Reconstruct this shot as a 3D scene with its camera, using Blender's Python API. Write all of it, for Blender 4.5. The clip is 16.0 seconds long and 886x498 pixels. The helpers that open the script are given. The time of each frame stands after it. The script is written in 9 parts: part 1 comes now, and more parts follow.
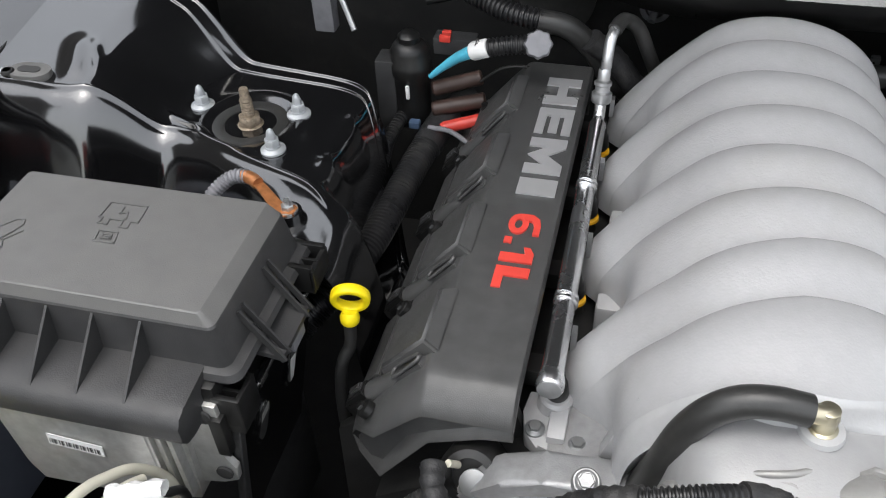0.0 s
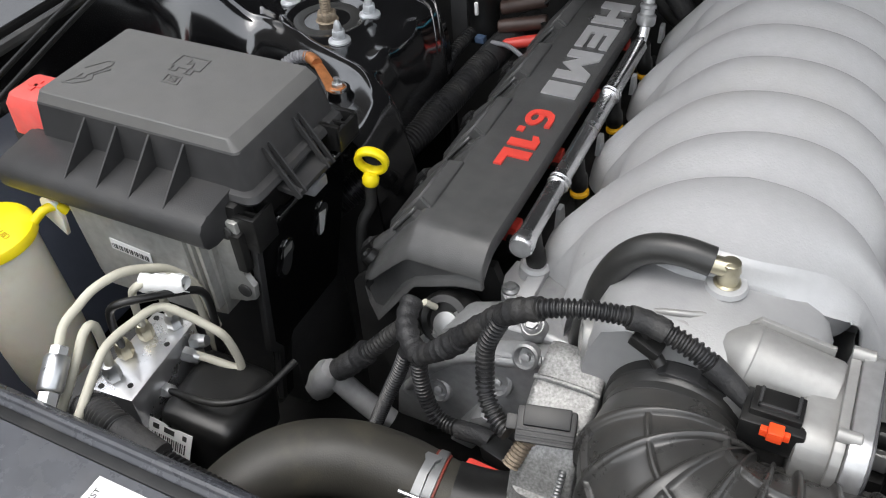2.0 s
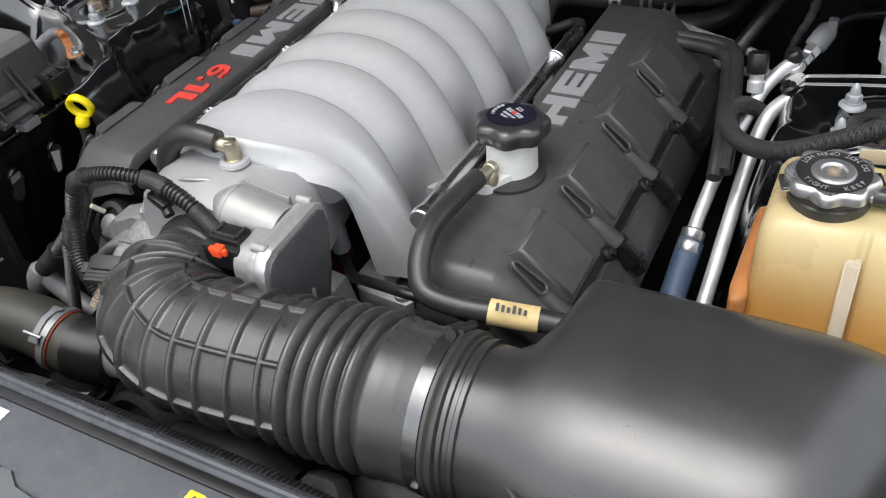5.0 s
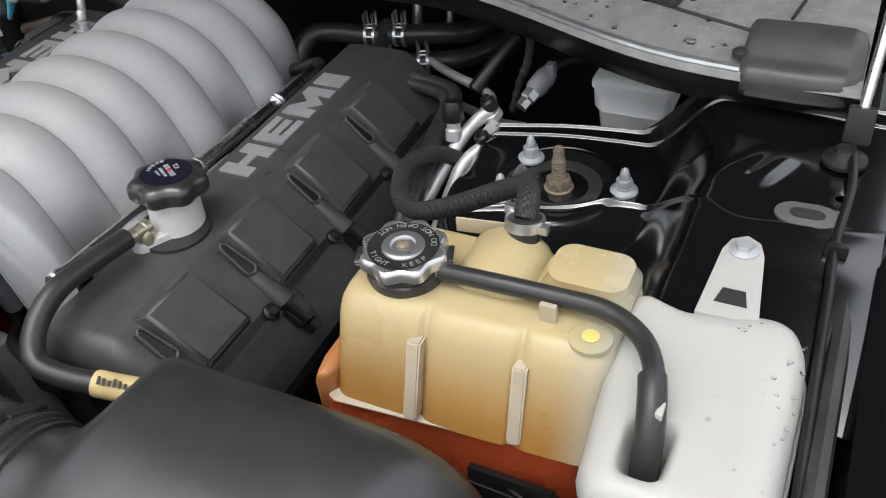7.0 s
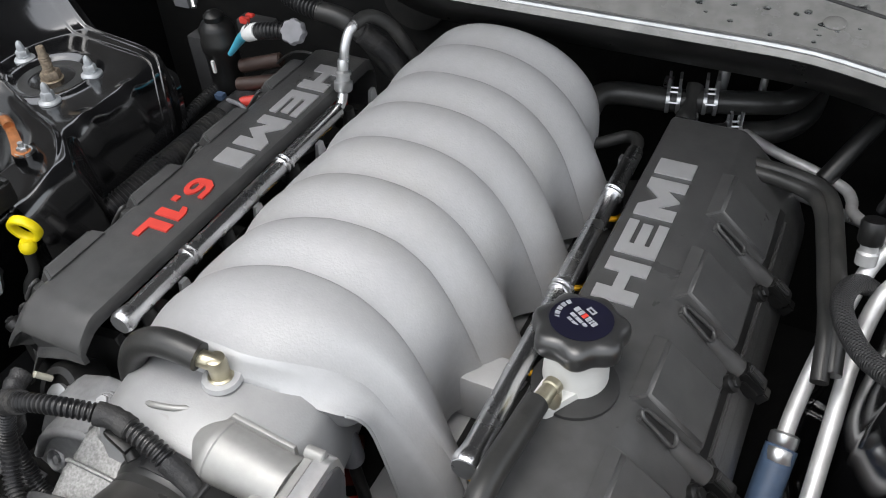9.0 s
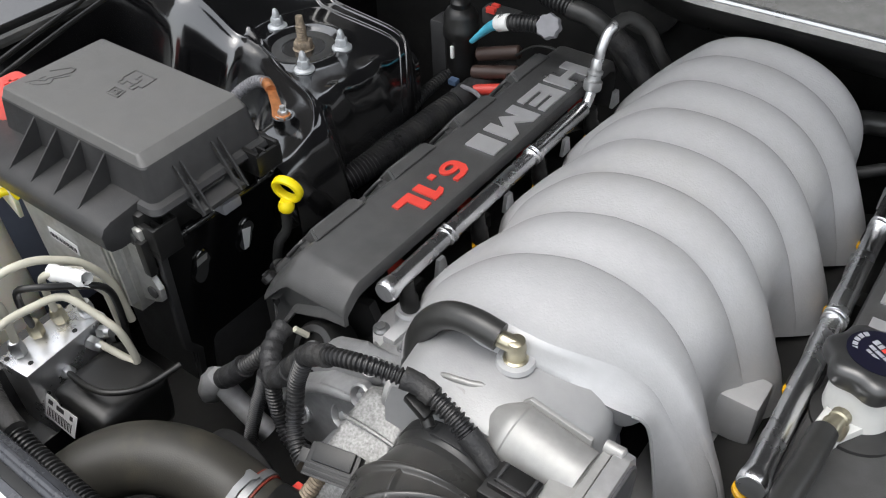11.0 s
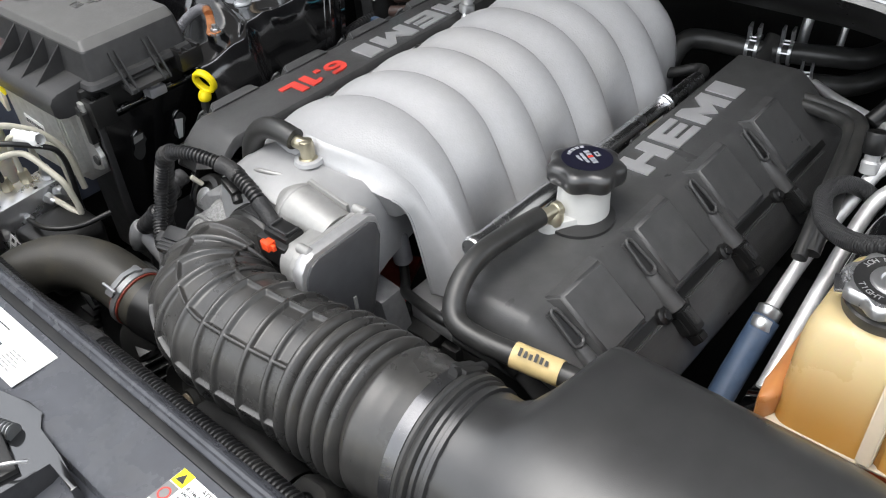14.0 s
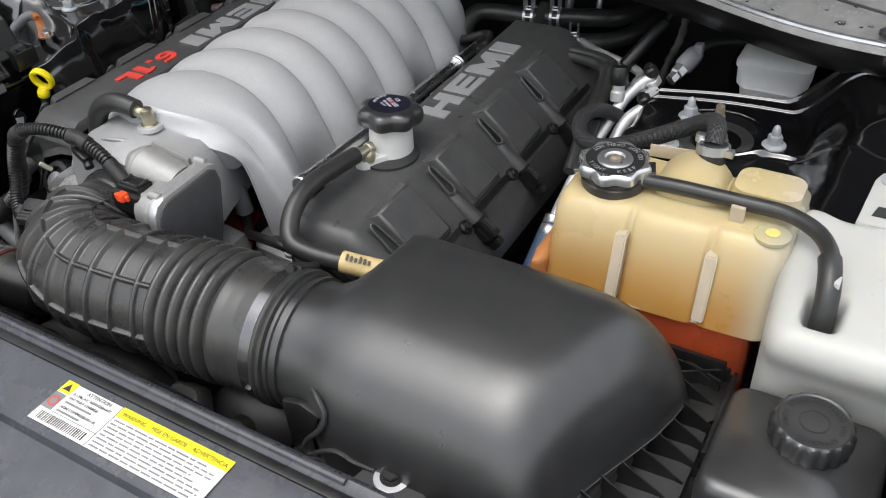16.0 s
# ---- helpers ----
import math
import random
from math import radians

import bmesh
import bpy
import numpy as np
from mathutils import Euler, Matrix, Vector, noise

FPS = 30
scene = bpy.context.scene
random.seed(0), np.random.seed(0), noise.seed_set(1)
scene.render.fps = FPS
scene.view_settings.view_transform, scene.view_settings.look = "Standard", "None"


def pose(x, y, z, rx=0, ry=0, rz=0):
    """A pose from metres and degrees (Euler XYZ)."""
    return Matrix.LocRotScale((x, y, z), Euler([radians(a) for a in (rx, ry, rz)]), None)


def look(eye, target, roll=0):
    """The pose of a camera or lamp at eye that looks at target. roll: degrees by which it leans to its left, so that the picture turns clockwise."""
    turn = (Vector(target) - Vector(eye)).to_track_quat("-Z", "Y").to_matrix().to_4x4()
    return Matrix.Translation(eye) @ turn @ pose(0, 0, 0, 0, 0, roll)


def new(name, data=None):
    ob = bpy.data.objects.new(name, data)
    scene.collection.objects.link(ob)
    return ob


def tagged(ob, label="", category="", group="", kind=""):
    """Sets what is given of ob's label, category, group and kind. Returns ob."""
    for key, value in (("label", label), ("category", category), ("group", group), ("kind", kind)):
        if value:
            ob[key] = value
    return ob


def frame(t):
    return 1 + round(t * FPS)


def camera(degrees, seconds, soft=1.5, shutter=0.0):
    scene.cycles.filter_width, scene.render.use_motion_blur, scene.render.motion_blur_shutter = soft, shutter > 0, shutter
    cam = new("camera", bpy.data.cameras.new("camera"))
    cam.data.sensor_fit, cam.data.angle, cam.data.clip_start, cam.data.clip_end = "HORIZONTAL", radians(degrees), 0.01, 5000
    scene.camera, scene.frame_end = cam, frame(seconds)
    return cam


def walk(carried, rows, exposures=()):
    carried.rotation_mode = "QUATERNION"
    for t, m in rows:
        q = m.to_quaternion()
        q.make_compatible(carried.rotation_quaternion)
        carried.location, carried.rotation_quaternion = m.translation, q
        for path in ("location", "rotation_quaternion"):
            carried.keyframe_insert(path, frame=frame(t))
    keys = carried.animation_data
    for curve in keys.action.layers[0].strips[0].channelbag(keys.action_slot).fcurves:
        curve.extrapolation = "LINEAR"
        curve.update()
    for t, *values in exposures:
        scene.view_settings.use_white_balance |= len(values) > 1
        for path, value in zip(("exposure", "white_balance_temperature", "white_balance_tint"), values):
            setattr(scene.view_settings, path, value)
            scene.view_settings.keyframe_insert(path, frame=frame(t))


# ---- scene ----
cam = camera(54.6, 16.0, soft=1.1)
PATH = [
    (0, (-0.087, -0.208, 1.371), (-0.497, 1.215, 0.026), -3.0),
    (0.5, (-0.094, -0.236, 1.364), (-0.592, 1.171, 0.033), -3.0),
    (1, (-0.062, -0.255, 1.36), (-0.668, 1.111, 0.029), -4.4),
    (1.5, (-0.007, -0.271, 1.355), (-0.685, 1.03, -0.006), -4.5),
    (2, (0.064, -0.285, 1.351), (-0.66, 0.996, -0.003), -5.0),
    (2.5, (0.135, -0.293, 1.349), (-0.62, 0.993, 0.016), -5.3),
    (3, (0.179, -0.301, 1.348), (-0.589, 0.993, 0.03), -5.7),
    (3.2, (0.198, -0.307, 1.347), (-0.58, 0.987, 0.035), -5.6),
    (5.3, (0.553, -0.314, 1.348), (-0.27, 0.985, 0.07), -8.1),
    (5.5, (0.587, -0.293, 1.348), (-0.243, 0.991, 0.058), -8.2),
    (6, (0.666, -0.239, 1.35), (-0.152, 1.043, 0.051), -7.5),
    (6.5, (0.709, -0.192, 1.35), (-0.056, 1.123, 0.052), -6.4),
    (7, (0.719, -0.157, 1.351), (-0.033, 1.176, 0.063), -6.6),
    (7.5, (0.68, -0.13, 1.354), (0.0, 1.232, 0.057), -5.2),
    (8, (0.587, -0.115, 1.361), (-0.088, 1.243, 0.057), -5.6),
    (8.5, (0.465, -0.115, 1.367), (-0.24, 1.214, 0.049), -5.8),
    (9, (0.34, -0.12, 1.38), (-0.396, 1.175, 0.045), -4.4),
    (9.5, (0.267, -0.139, 1.389), (-0.499, 1.151, 0.066), -2.6),
    (10, (0.229, -0.155, 1.39), (-0.592, 1.104, 0.071), -2.8),
    (10.2, (0.217, -0.163, 1.391), (-0.624, 1.078, 0.067), -2.8),
    (12.3, (0.325, -0.219, 1.371), (-0.729, 0.867, 0.063), -4.4),
    (12.5, (0.35, -0.217, 1.368), (-0.708, 0.865, 0.06), -4.7),
    (13, (0.416, -0.228, 1.362), (-0.649, 0.863, 0.069), -4.1),
    (13.5, (0.487, -0.241, 1.354), (-0.606, 0.847, 0.081), -4.6),
    (14, (0.56, -0.252, 1.357), (-0.545, 0.851, 0.107), -5.7),
    (14.5, (0.607, -0.271, 1.36), (-0.446, 0.879, 0.108), -4.9),
    (15, (0.632, -0.283, 1.362), (-0.372, 0.91, 0.11), -5.1),
    (15.5, (0.653, -0.318, 1.369), (-0.255, 0.947, 0.114), -4.3),
    (16, (0.68, -0.362, 1.38), (-0.17, 0.951, 0.133), -4.5),
]
EXPOSURES = [(0.0, 1.23), (1.0, 1.12), (3.0, 1.14), (5.5, 1.25), (6.5, 0.94), (7.5, 0.94), (8.5, 1.08), (9.5, 1.18), (10.0, 1.22), (12.5, 1.06), (13.5, 1.28), (14.5, 1.40), (15.5, 1.18), (16.0, 1.05)]
walk(cam, [(t, look(eye, target, roll)) for t, eye, target, roll in PATH], EXPOSURES)

# ---- world, sun, exposure ----
world = bpy.data.worlds.new("overcast_sky")
scene.world = world
world.use_nodes = True
_nt = world.node_tree
_bg = _nt.nodes["Background"]
_sky = _nt.nodes.new("ShaderNodeTexSky")
_sky.sky_type = 'NISHITA'
_sky.sun_disc = False
_sky.sun_elevation = radians(77)
_sky.sun_rotation = radians(207)
_sky.air_density, _sky.dust_density, _sky.ozone_density = 1.6, 3.5, 1.0
_hsv = _nt.nodes.new("ShaderNodeHueSaturation")
_hsv.inputs["Saturation"].default_value = 0.25
_nt.links.new(_sky.outputs[0], _hsv.inputs["Color"])
_nt.links.new(_hsv.outputs[0], _bg.inputs["Color"])
_bg.inputs["Strength"].default_value = 0.15
sun = new("sun", bpy.data.lights.new("sun", "SUN"))
sun.data.energy, sun.data.angle, sun.data.color = 0.40, radians(60), (1.0, 0.99, 0.97)
sun.matrix_world = look((-0.65, -1.15, 5.9), (0, 0.2, 0.9))


# ---- materials ----
def mat(name, color, rough=0.5, metal=0.0, var=0.15, scale=60.0, bump=0.0, bscale=900.0, dirt=None, dirt_amt=0.0,
        dirt_scale=25.0, coat=0.0, coat_rough=0.05, rvar=0.08, spec=0.5, trans=0.0, sss=0.0, sss_r=(0.01, 0.006, 0.003), ior=1.45):
    m = bpy.data.materials.new(name)
    m.use_nodes = True
    nt = m.node_tree
    b = nt.nodes["Principled BSDF"]
    tc = nt.nodes.new("ShaderNodeTexCoord")
    n1 = nt.nodes.new("ShaderNodeTexNoise")
    n1.inputs["Scale"].default_value, n1.inputs["Detail"].default_value = scale, 5.0
    nt.links.new(tc.outputs["Object"], n1.inputs["Vector"])
    r1 = nt.nodes.new("ShaderNodeValToRGB")
    lo = tuple(max(0.0, c * (1 - var)) for c in color)
    hi = tuple(min(1.0, c * (1 + var)) for c in color)
    r1.color_ramp.elements[0].color, r1.color_ramp.elements[1].color = (*lo, 1), (*hi, 1)
    r1.color_ramp.elements[0].position, r1.color_ramp.elements[1].position = 0.3, 0.7
    nt.links.new(n1.outputs["Fac"], r1.inputs["Fac"])
    col = r1.outputs["Color"]
    n2 = nt.nodes.new("ShaderNodeTexNoise")
    n2.inputs["Scale"].default_value, n2.inputs["Detail"].default_value, n2.inputs["Roughness"].default_value = dirt_scale, 8.0, 0.65
    nt.links.new(tc.outputs["Object"], n2.inputs["Vector"])
    rr = nt.nodes.new("ShaderNodeMapRange")
    rr.inputs["From Min"].default_value, rr.inputs["From Max"].default_value = 0.3, 0.7
    rr.inputs["To Min"].default_value, rr.inputs["To Max"].default_value = max(0.02, rough - rvar), min(1.0, rough + rvar)
    nt.links.new(n2.outputs["Fac"], rr.inputs["Value"])
    nt.links.new(rr.outputs["Result"], b.inputs["Roughness"])
    if dirt:
        mr = nt.nodes.new("ShaderNodeMapRange")
        mr.inputs["From Min"].default_value, mr.inputs["From Max"].default_value = 0.5, 0.75
        mr.inputs["To Max"].default_value = dirt_amt
        nt.links.new(n2.outputs["Fac"], mr.inputs["Value"])
        mx = nt.nodes.new("ShaderNodeMix")
        mx.data_type = 'RGBA'
        nt.links.new(mr.outputs["Result"], mx.inputs[0])
        nt.links.new(col, mx.inputs[6])
        mx.inputs[7].default_value = (*dirt, 1)
        col = mx.outputs[2]
    nt.links.new(col, b.inputs["Base Color"])
    b.inputs["Metallic"].default_value = metal
    b.inputs["Specular IOR Level"].default_value = spec
    b.inputs["IOR"].default_value = ior
    if coat:
        b.inputs["Coat IOR"].default_value = 2.1
        b.inputs["Coat Weight"].default_value, b.inputs["Coat Roughness"].default_value = coat, coat_rough
    if trans:
        b.inputs["Transmission Weight"].default_value = trans
    if sss:
        b.inputs["Subsurface Weight"].default_value = sss
        b.inputs["Subsurface Radius"].default_value = sss_r
        b.inputs["Subsurface Scale"].default_value = 1.0
    if bump:
        n3 = nt.nodes.new("ShaderNodeTexNoise")
        n3.inputs["Scale"].default_value, n3.inputs["Detail"].default_value = bscale, 2.0
        nt.links.new(tc.outputs["Object"], n3.inputs["Vector"])
        bp = nt.nodes.new("ShaderNodeBump")
        bp.inputs["Strength"].default_value, bp.inputs["Distance"].default_value = bump, 0.001
        nt.links.new(n3.outputs["Fac"], bp.inputs["Height"])
        nt.links.new(bp.outputs["Normal"], b.inputs["Normal"])
    return m


DUST = (0.16, 0.15, 0.135)
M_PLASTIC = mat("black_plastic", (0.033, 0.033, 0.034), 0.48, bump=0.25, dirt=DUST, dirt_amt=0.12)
M_COVER = mat("satin_black_cover", (0.062, 0.062, 0.0622), 0.34, bump=0.2, bscale=1400, dirt=DUST, dirt_amt=0.06)
M_AIRBOX = mat("airbox_black_plastic", (0.027, 0.027, 0.0275), 0.30, bump=0.05, bscale=1500, rvar=0.03, spec=0.7, ior=1.6, dirt=DUST, dirt_amt=0.03)
M_RUBBER = mat("black_rubber", (0.028, 0.028, 0.0273), 0.36, bump=0.1, spec=0.6, dirt=DUST, dirt_amt=0.22)
M_DUCT = mat("duct_rubber", (0.038, 0.037, 0.0355), 0.30, bump=0.06, spec=0.6, ior=1.55, dirt=(0.17, 0.155, 0.135), dirt_amt=0.19, dirt_scale=22)
M_LOOM = mat("loom_plastic", (0.017, 0.017, 0.018), 0.33, dirt=DUST, dirt_amt=0.25)
M_TAPE = mat("cloth_tape", (0.02, 0.02, 0.021), 0.55, bump=0.6, bscale=500, dirt=DUST, dirt_amt=0.3)
M_PAINT = mat("black_car_paint", (0.004, 0.004, 0.0045), 0.18, spec=0.25, coat=1.0, coat_rough=0.11, rvar=0.05, bump=0.02, bscale=300)
# black paint whose sky reflection is put into a blue-grey base
M_SHEET = mat("sky_tinted_black_sheet", (0.10, 0.115, 0.155), 0.2, spec=0.9, ior=1.8, var=0.1, scale=30)
M_PANEL = mat("front_panel_black", (0.058, 0.061, 0.070), 0.26, dirt=DUST, dirt_amt=0.12, rvar=0.1)
# near-black base: the shade deep in the bay is put into this colour
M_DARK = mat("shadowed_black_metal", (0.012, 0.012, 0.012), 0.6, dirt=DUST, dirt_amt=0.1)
M_SILVER = mat("silver_cast_paint", (0.425, 0.427, 0.434), 0.46, metal=0.2, var=0.03, scale=120, bump=0.16, bscale=520, dirt=(0.37, 0.362, 0.345), dirt_amt=0.5, dirt_scale=11)
M_PITTED = mat("pitted_cast_aluminium", (0.30, 0.298, 0.292), 0.46, metal=0.35, var=0.35, scale=520, bump=0.22, bscale=700, dirt=(0.16, 0.155, 0.145), dirt_amt=0.5, dirt_scale=60)
M_CAST = mat("cast_aluminium", (0.33, 0.327, 0.318), 0.46, metal=0.4, var=0.06, scale=160, bump=0.08, bscale=1600, dirt=(0.32, 0.31, 0.29), dirt_amt=0.35)
M_MACH = mat("machined_aluminium", (0.68, 0.68, 0.69), 0.3, metal=0.9, var=0.06, scale=200, dirt=(0.35, 0.34, 0.33), dirt_amt=0.3)
M_ALU = mat("dull_aluminium_case", (0.6, 0.6, 0.58), 0.45, metal=0.75, var=0.1, scale=120, bump=0.15, dirt=(0.33, 0.31, 0.27), dirt_amt=0.5)
M_CHROME = mat("chrome", (0.82, 0.82, 0.83), 0.26, metal=1.0, var=0.02, rvar=0.04)
M_STEEL = mat("zinc_steel", (0.62, 0.63, 0.64), 0.32, metal=0.9, var=0.1, dirt=(0.3, 0.3, 0.29), dirt_amt=0.4)
M_ZINC = mat("pale_zinc_nut", (0.46, 0.48, 0.5), 0.42, metal=0.4, var=0.1)
M_BRASS = mat("brass", (0.52, 0.48, 0.36), 0.36, metal=0.9, var=0.12)
M_RUST = mat("rusted_stud", (0.27, 0.22, 0.165), 0.6, metal=0.5, var=0.3, scale=300)
M_COPPER = mat("copper_lug", (0.42, 0.17, 0.065), 0.42, metal=0.4, var=0.25, scale=200)
M_EMBLEM = mat("emblem_silver", (0.6, 0.6, 0.61), 0.35, metal=0.6, var=0.04)
M_RED = mat("red_paint", (0.62, 0.06, 0.045), 0.35, var=0.08)
M_DULLRED = mat("dull_red_rubber", (0.20, 0.035, 0.022), 0.5, var=0.2, scale=60)
M_REDCAP = mat("faded_red_plastic", (0.72, 0.1, 0.085), 0.42, var=0.1, dirt=(0.55, 0.2, 0.18), dirt_amt=0.4)
M_ORANGE = mat("orange_red_clip", (0.85, 0.08, 0.02), 0.35)
M_YELLOW = mat("yellow_plastic", (0.85, 0.68, 0.01), 0.36, var=0.06)
M_ORING = mat("yellow_oring", (0.8, 0.42, 0.01), 0.35)
M_CREAM = mat("cream_translucent_plastic", (0.84, 0.795, 0.67), 0.4, var=0.08, scale=18, dirt=(0.5, 0.38, 0.2), dirt_amt=0.25, sss=0.3)
M_WHITE = mat("white_tank_plastic", (0.46, 0.461, 0.437), 0.38, var=0.04, scale=15, bump=0.05, dirt=(0.55, 0.53, 0.45), dirt_amt=0.35, sss=0.2)
M_AMBER = mat("amber_tank_plastic", (0.38, 0.190, 0.044), 0.3, var=0.1, scale=12, dirt=(0.47, 0.33, 0.15), dirt_amt=0.4, dirt_scale=9, sss=0.3, sss_r=(0.02, 0.01, 0.003), bump=0.05)
M_AMBERLT = mat("pale_amber_rib", (0.47, 0.40, 0.30), 0.35, var=0.06, sss=0.2)
M_COOLANT = mat("coolant_red_plastic", (0.46, 0.078, 0.026), 0.3, var=0.2, scale=14, sss=0.3, sss_r=(0.02, 0.004, 0.001))
M_BEIGE = mat("coated_brake_line", (0.5, 0.48, 0.4), 0.42, var=0.08)
M_PAPER = mat("white_label", (0.78, 0.78, 0.77), 0.45, var=0.03)
M_TAN = mat("tan_label", (0.6, 0.46, 0.22), 0.5, var=0.12, scale=80)
M_LYELLOW = mat("label_yellow", (0.9, 0.78, 0.02), 0.45, var=0.03)
M_INK = mat("ink", (0.03, 0.03, 0.03), 0.5)
M_GREYINK = mat("grey_ink", (0.2, 0.2, 0.2), 0.5)
M_BLUE = mat("blue_grey_hose", (0.06, 0.095, 0.16), 0.5, dirt=DUST, dirt_amt=0.3)
M_CYAN = mat("cyan_wire", (0.1, 0.5, 0.68), 0.4)
M_BROWN = mat("brown_connector", (0.055, 0.034, 0.028), 0.45)
M_GREYPLUG = mat("grey_plug", (0.2, 0.2, 0.215), 0.45)
M_BRAID = mat("braided_sleeve", (0.03, 0.03, 0.031), 0.5, bump=1.0, bscale=700, dirt=(0.12, 0.12, 0.12), dirt_amt=0.4, dirt_scale=600)
M_COWL = mat("wet_cowl_plastic", (0.27, 0.266, 0.256), 0.24, spec=0.7, rvar=0.08, dirt=(0.09, 0.09, 0.09), dirt_amt=0.5, bump=0.03, bscale=400)
M_WATER = mat("water", (0.9, 0.92, 0.93), 0.03, trans=1.0, ior=1.33, var=0.0, rvar=0.01)
M_FADED = mat("faded_print", (0.30, 0.31, 0.34), 0.5, var=0.2, scale=300)
M_CAPBLUE = mat("cap_label_navy", (0.008, 0.008, 0.020), 0.4)
M_OILNECK = mat("oil_neck_white", (0.62, 0.62, 0.6), 0.4, var=0.06)
M_ASPHALT = mat("asphalt", (0.05, 0.05, 0.05), 0.85, var=0.3, scale=40, bump=0.5, bscale=80)
M_WALL = mat("unseen_wall_dark", (0.07, 0.065, 0.06), 0.9, var=0.15, scale=3, bump=0.4, bscale=60, dirt=(0.05, 0.048, 0.045), dirt_amt=0.5, dirt_scale=2)
M_HOOD = mat("hood_liner", (0.03, 0.03, 0.032), 0.8, bump=0.4, bscale=300)
# fuse box lid top: sky sheen is lightened into this base, besides some fading
M_LID = mat("pale_grey_black_plastic", (0.118, 0.117, 0.114), 0.44, var=0.06, bump=0.3, bscale=1200, dirt=(0.15, 0.148, 0.14), dirt_amt=0.3, dirt_scale=18)
M_PIPE = mat("matt_aluminium_pipe", (0.6, 0.6, 0.6), 0.42, metal=0.55, var=0.08, scale=90, dirt=(0.4, 0.39, 0.37), dirt_amt=0.4)
M_SIDE = mat("stained_tank_end", (0.40, 0.17, 0.06), 0.32, var=0.2, scale=20, sss=0.2, sss_r=(0.02, 0.008, 0.002))
M_SNOUT = mat("grey_cast_paint", (0.345, 0.346, 0.349), 0.44, metal=0.25, var=0.04, scale=90, bump=0.12, bscale=700, dirt=(0.35, 0.345, 0.33), dirt_amt=0.3, dirt_scale=14)
M_CASTDK = mat("dull_grey_casting", (0.32, 0.322, 0.327), 0.44, metal=0.5, var=0.10, scale=120, bump=0.2, bscale=900, dirt=(0.17, 0.165, 0.155), dirt_amt=0.5)
M_COVERMETAL = mat("bright_cast_cover", (0.58, 0.58, 0.585), 0.40, metal=0.8, var=0.08, scale=160, bump=0.06, bscale=1200, dirt=(0.33, 0.32, 0.31), dirt_amt=0.35)
# the gear cover's face is in shade; this dark base carries that shade
M_FACE = mat("shaded_cover_face", (0.10, 0.10, 0.105), 0.40, metal=0.3, var=0.1)
M_SKIRT = mat("weathered_rubber_cover", (0.065, 0.062, 0.057), 0.32, var=0.15, spec=0.6, dirt=(0.11, 0.105, 0.095), dirt_amt=0.5, dirt_scale=16)
M_CLAMP = mat("spring_steel_grey", (0.24, 0.245, 0.25), 0.4, metal=0.6, var=0.1, dirt=(0.2, 0.2, 0.19), dirt_amt=0.4)
M_DKYELLOW = mat("yellow_emboss_shade", (0.5, 0.36, 0.008), 0.4)
M_BAND = mat("dull_steel_band", (0.17, 0.17, 0.175), 0.24, metal=0.9, var=0.1, dirt=(0.1, 0.1, 0.1), dirt_amt=0.4)
M_PALEDOT = mat("pale_yellow_mark", (0.72, 0.62, 0.2), 0.4, var=0.1)
M_LEAD = mat("grey_black_boot", (0.060, 0.060, 0.060), 0.36, bump=0.1, dirt=DUST, dirt_amt=0.08)
M_RADHOSE = mat("aged_brown_black_rubber", (0.034, 0.032, 0.027), 0.46, var=0.12, scale=30, bump=0.12, spec=0.45, dirt=(0.12, 0.105, 0.07), dirt_amt=0.35, dirt_scale=26)
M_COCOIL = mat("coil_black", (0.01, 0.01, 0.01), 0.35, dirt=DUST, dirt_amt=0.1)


def tank_gradient(material):
    """The fluid shows through the thin wall: deep amber below, pale above, and the stain thins out towards the clear bottle."""
    nt = material.node_tree
    b = nt.nodes["Principled BSDF"]
    geo = nt.nodes.new("ShaderNodeNewGeometry")
    sep = nt.nodes.new("ShaderNodeSeparateXYZ")
    nt.links.new(geo.outputs["Position"], sep.inputs[0])
    mr = nt.nodes.new("ShaderNodeMapRange")
    mr.interpolation_type = 'SMOOTHSTEP'
    mr.inputs["From Min"].default_value, mr.inputs["From Max"].default_value = 0.900, 0.974
    nt.links.new(sep.outputs["Z"], mr.inputs["Value"])
    src = b.inputs["Base Color"].links[0].from_socket
    for fac, tint in ((mr.outputs["Result"], (0.50, 0.405, 0.22, 1)), (None, (0.45, 0.42, 0.33, 1))):
        mx = nt.nodes.new("ShaderNodeMix")
        mx.data_type = 'RGBA'
        if fac is None:
            side = nt.nodes.new("ShaderNodeMapRange")
            side.interpolation_type = 'SMOOTHSTEP'
            side.inputs["From Min"].default_value, side.inputs["From Max"].default_value = 0.598, 0.640
            nt.links.new(sep.outputs["X"], side.inputs["Value"])
            fac = side.outputs["Result"]
        nt.links.new(fac, mx.inputs[0])
        nt.links.new(src, mx.inputs[6])
        mx.inputs[7].default_value = tint
        src = mx.outputs[2]
    nt.links.new(src, b.inputs["Base Color"])


tank_gradient(M_AMBER)


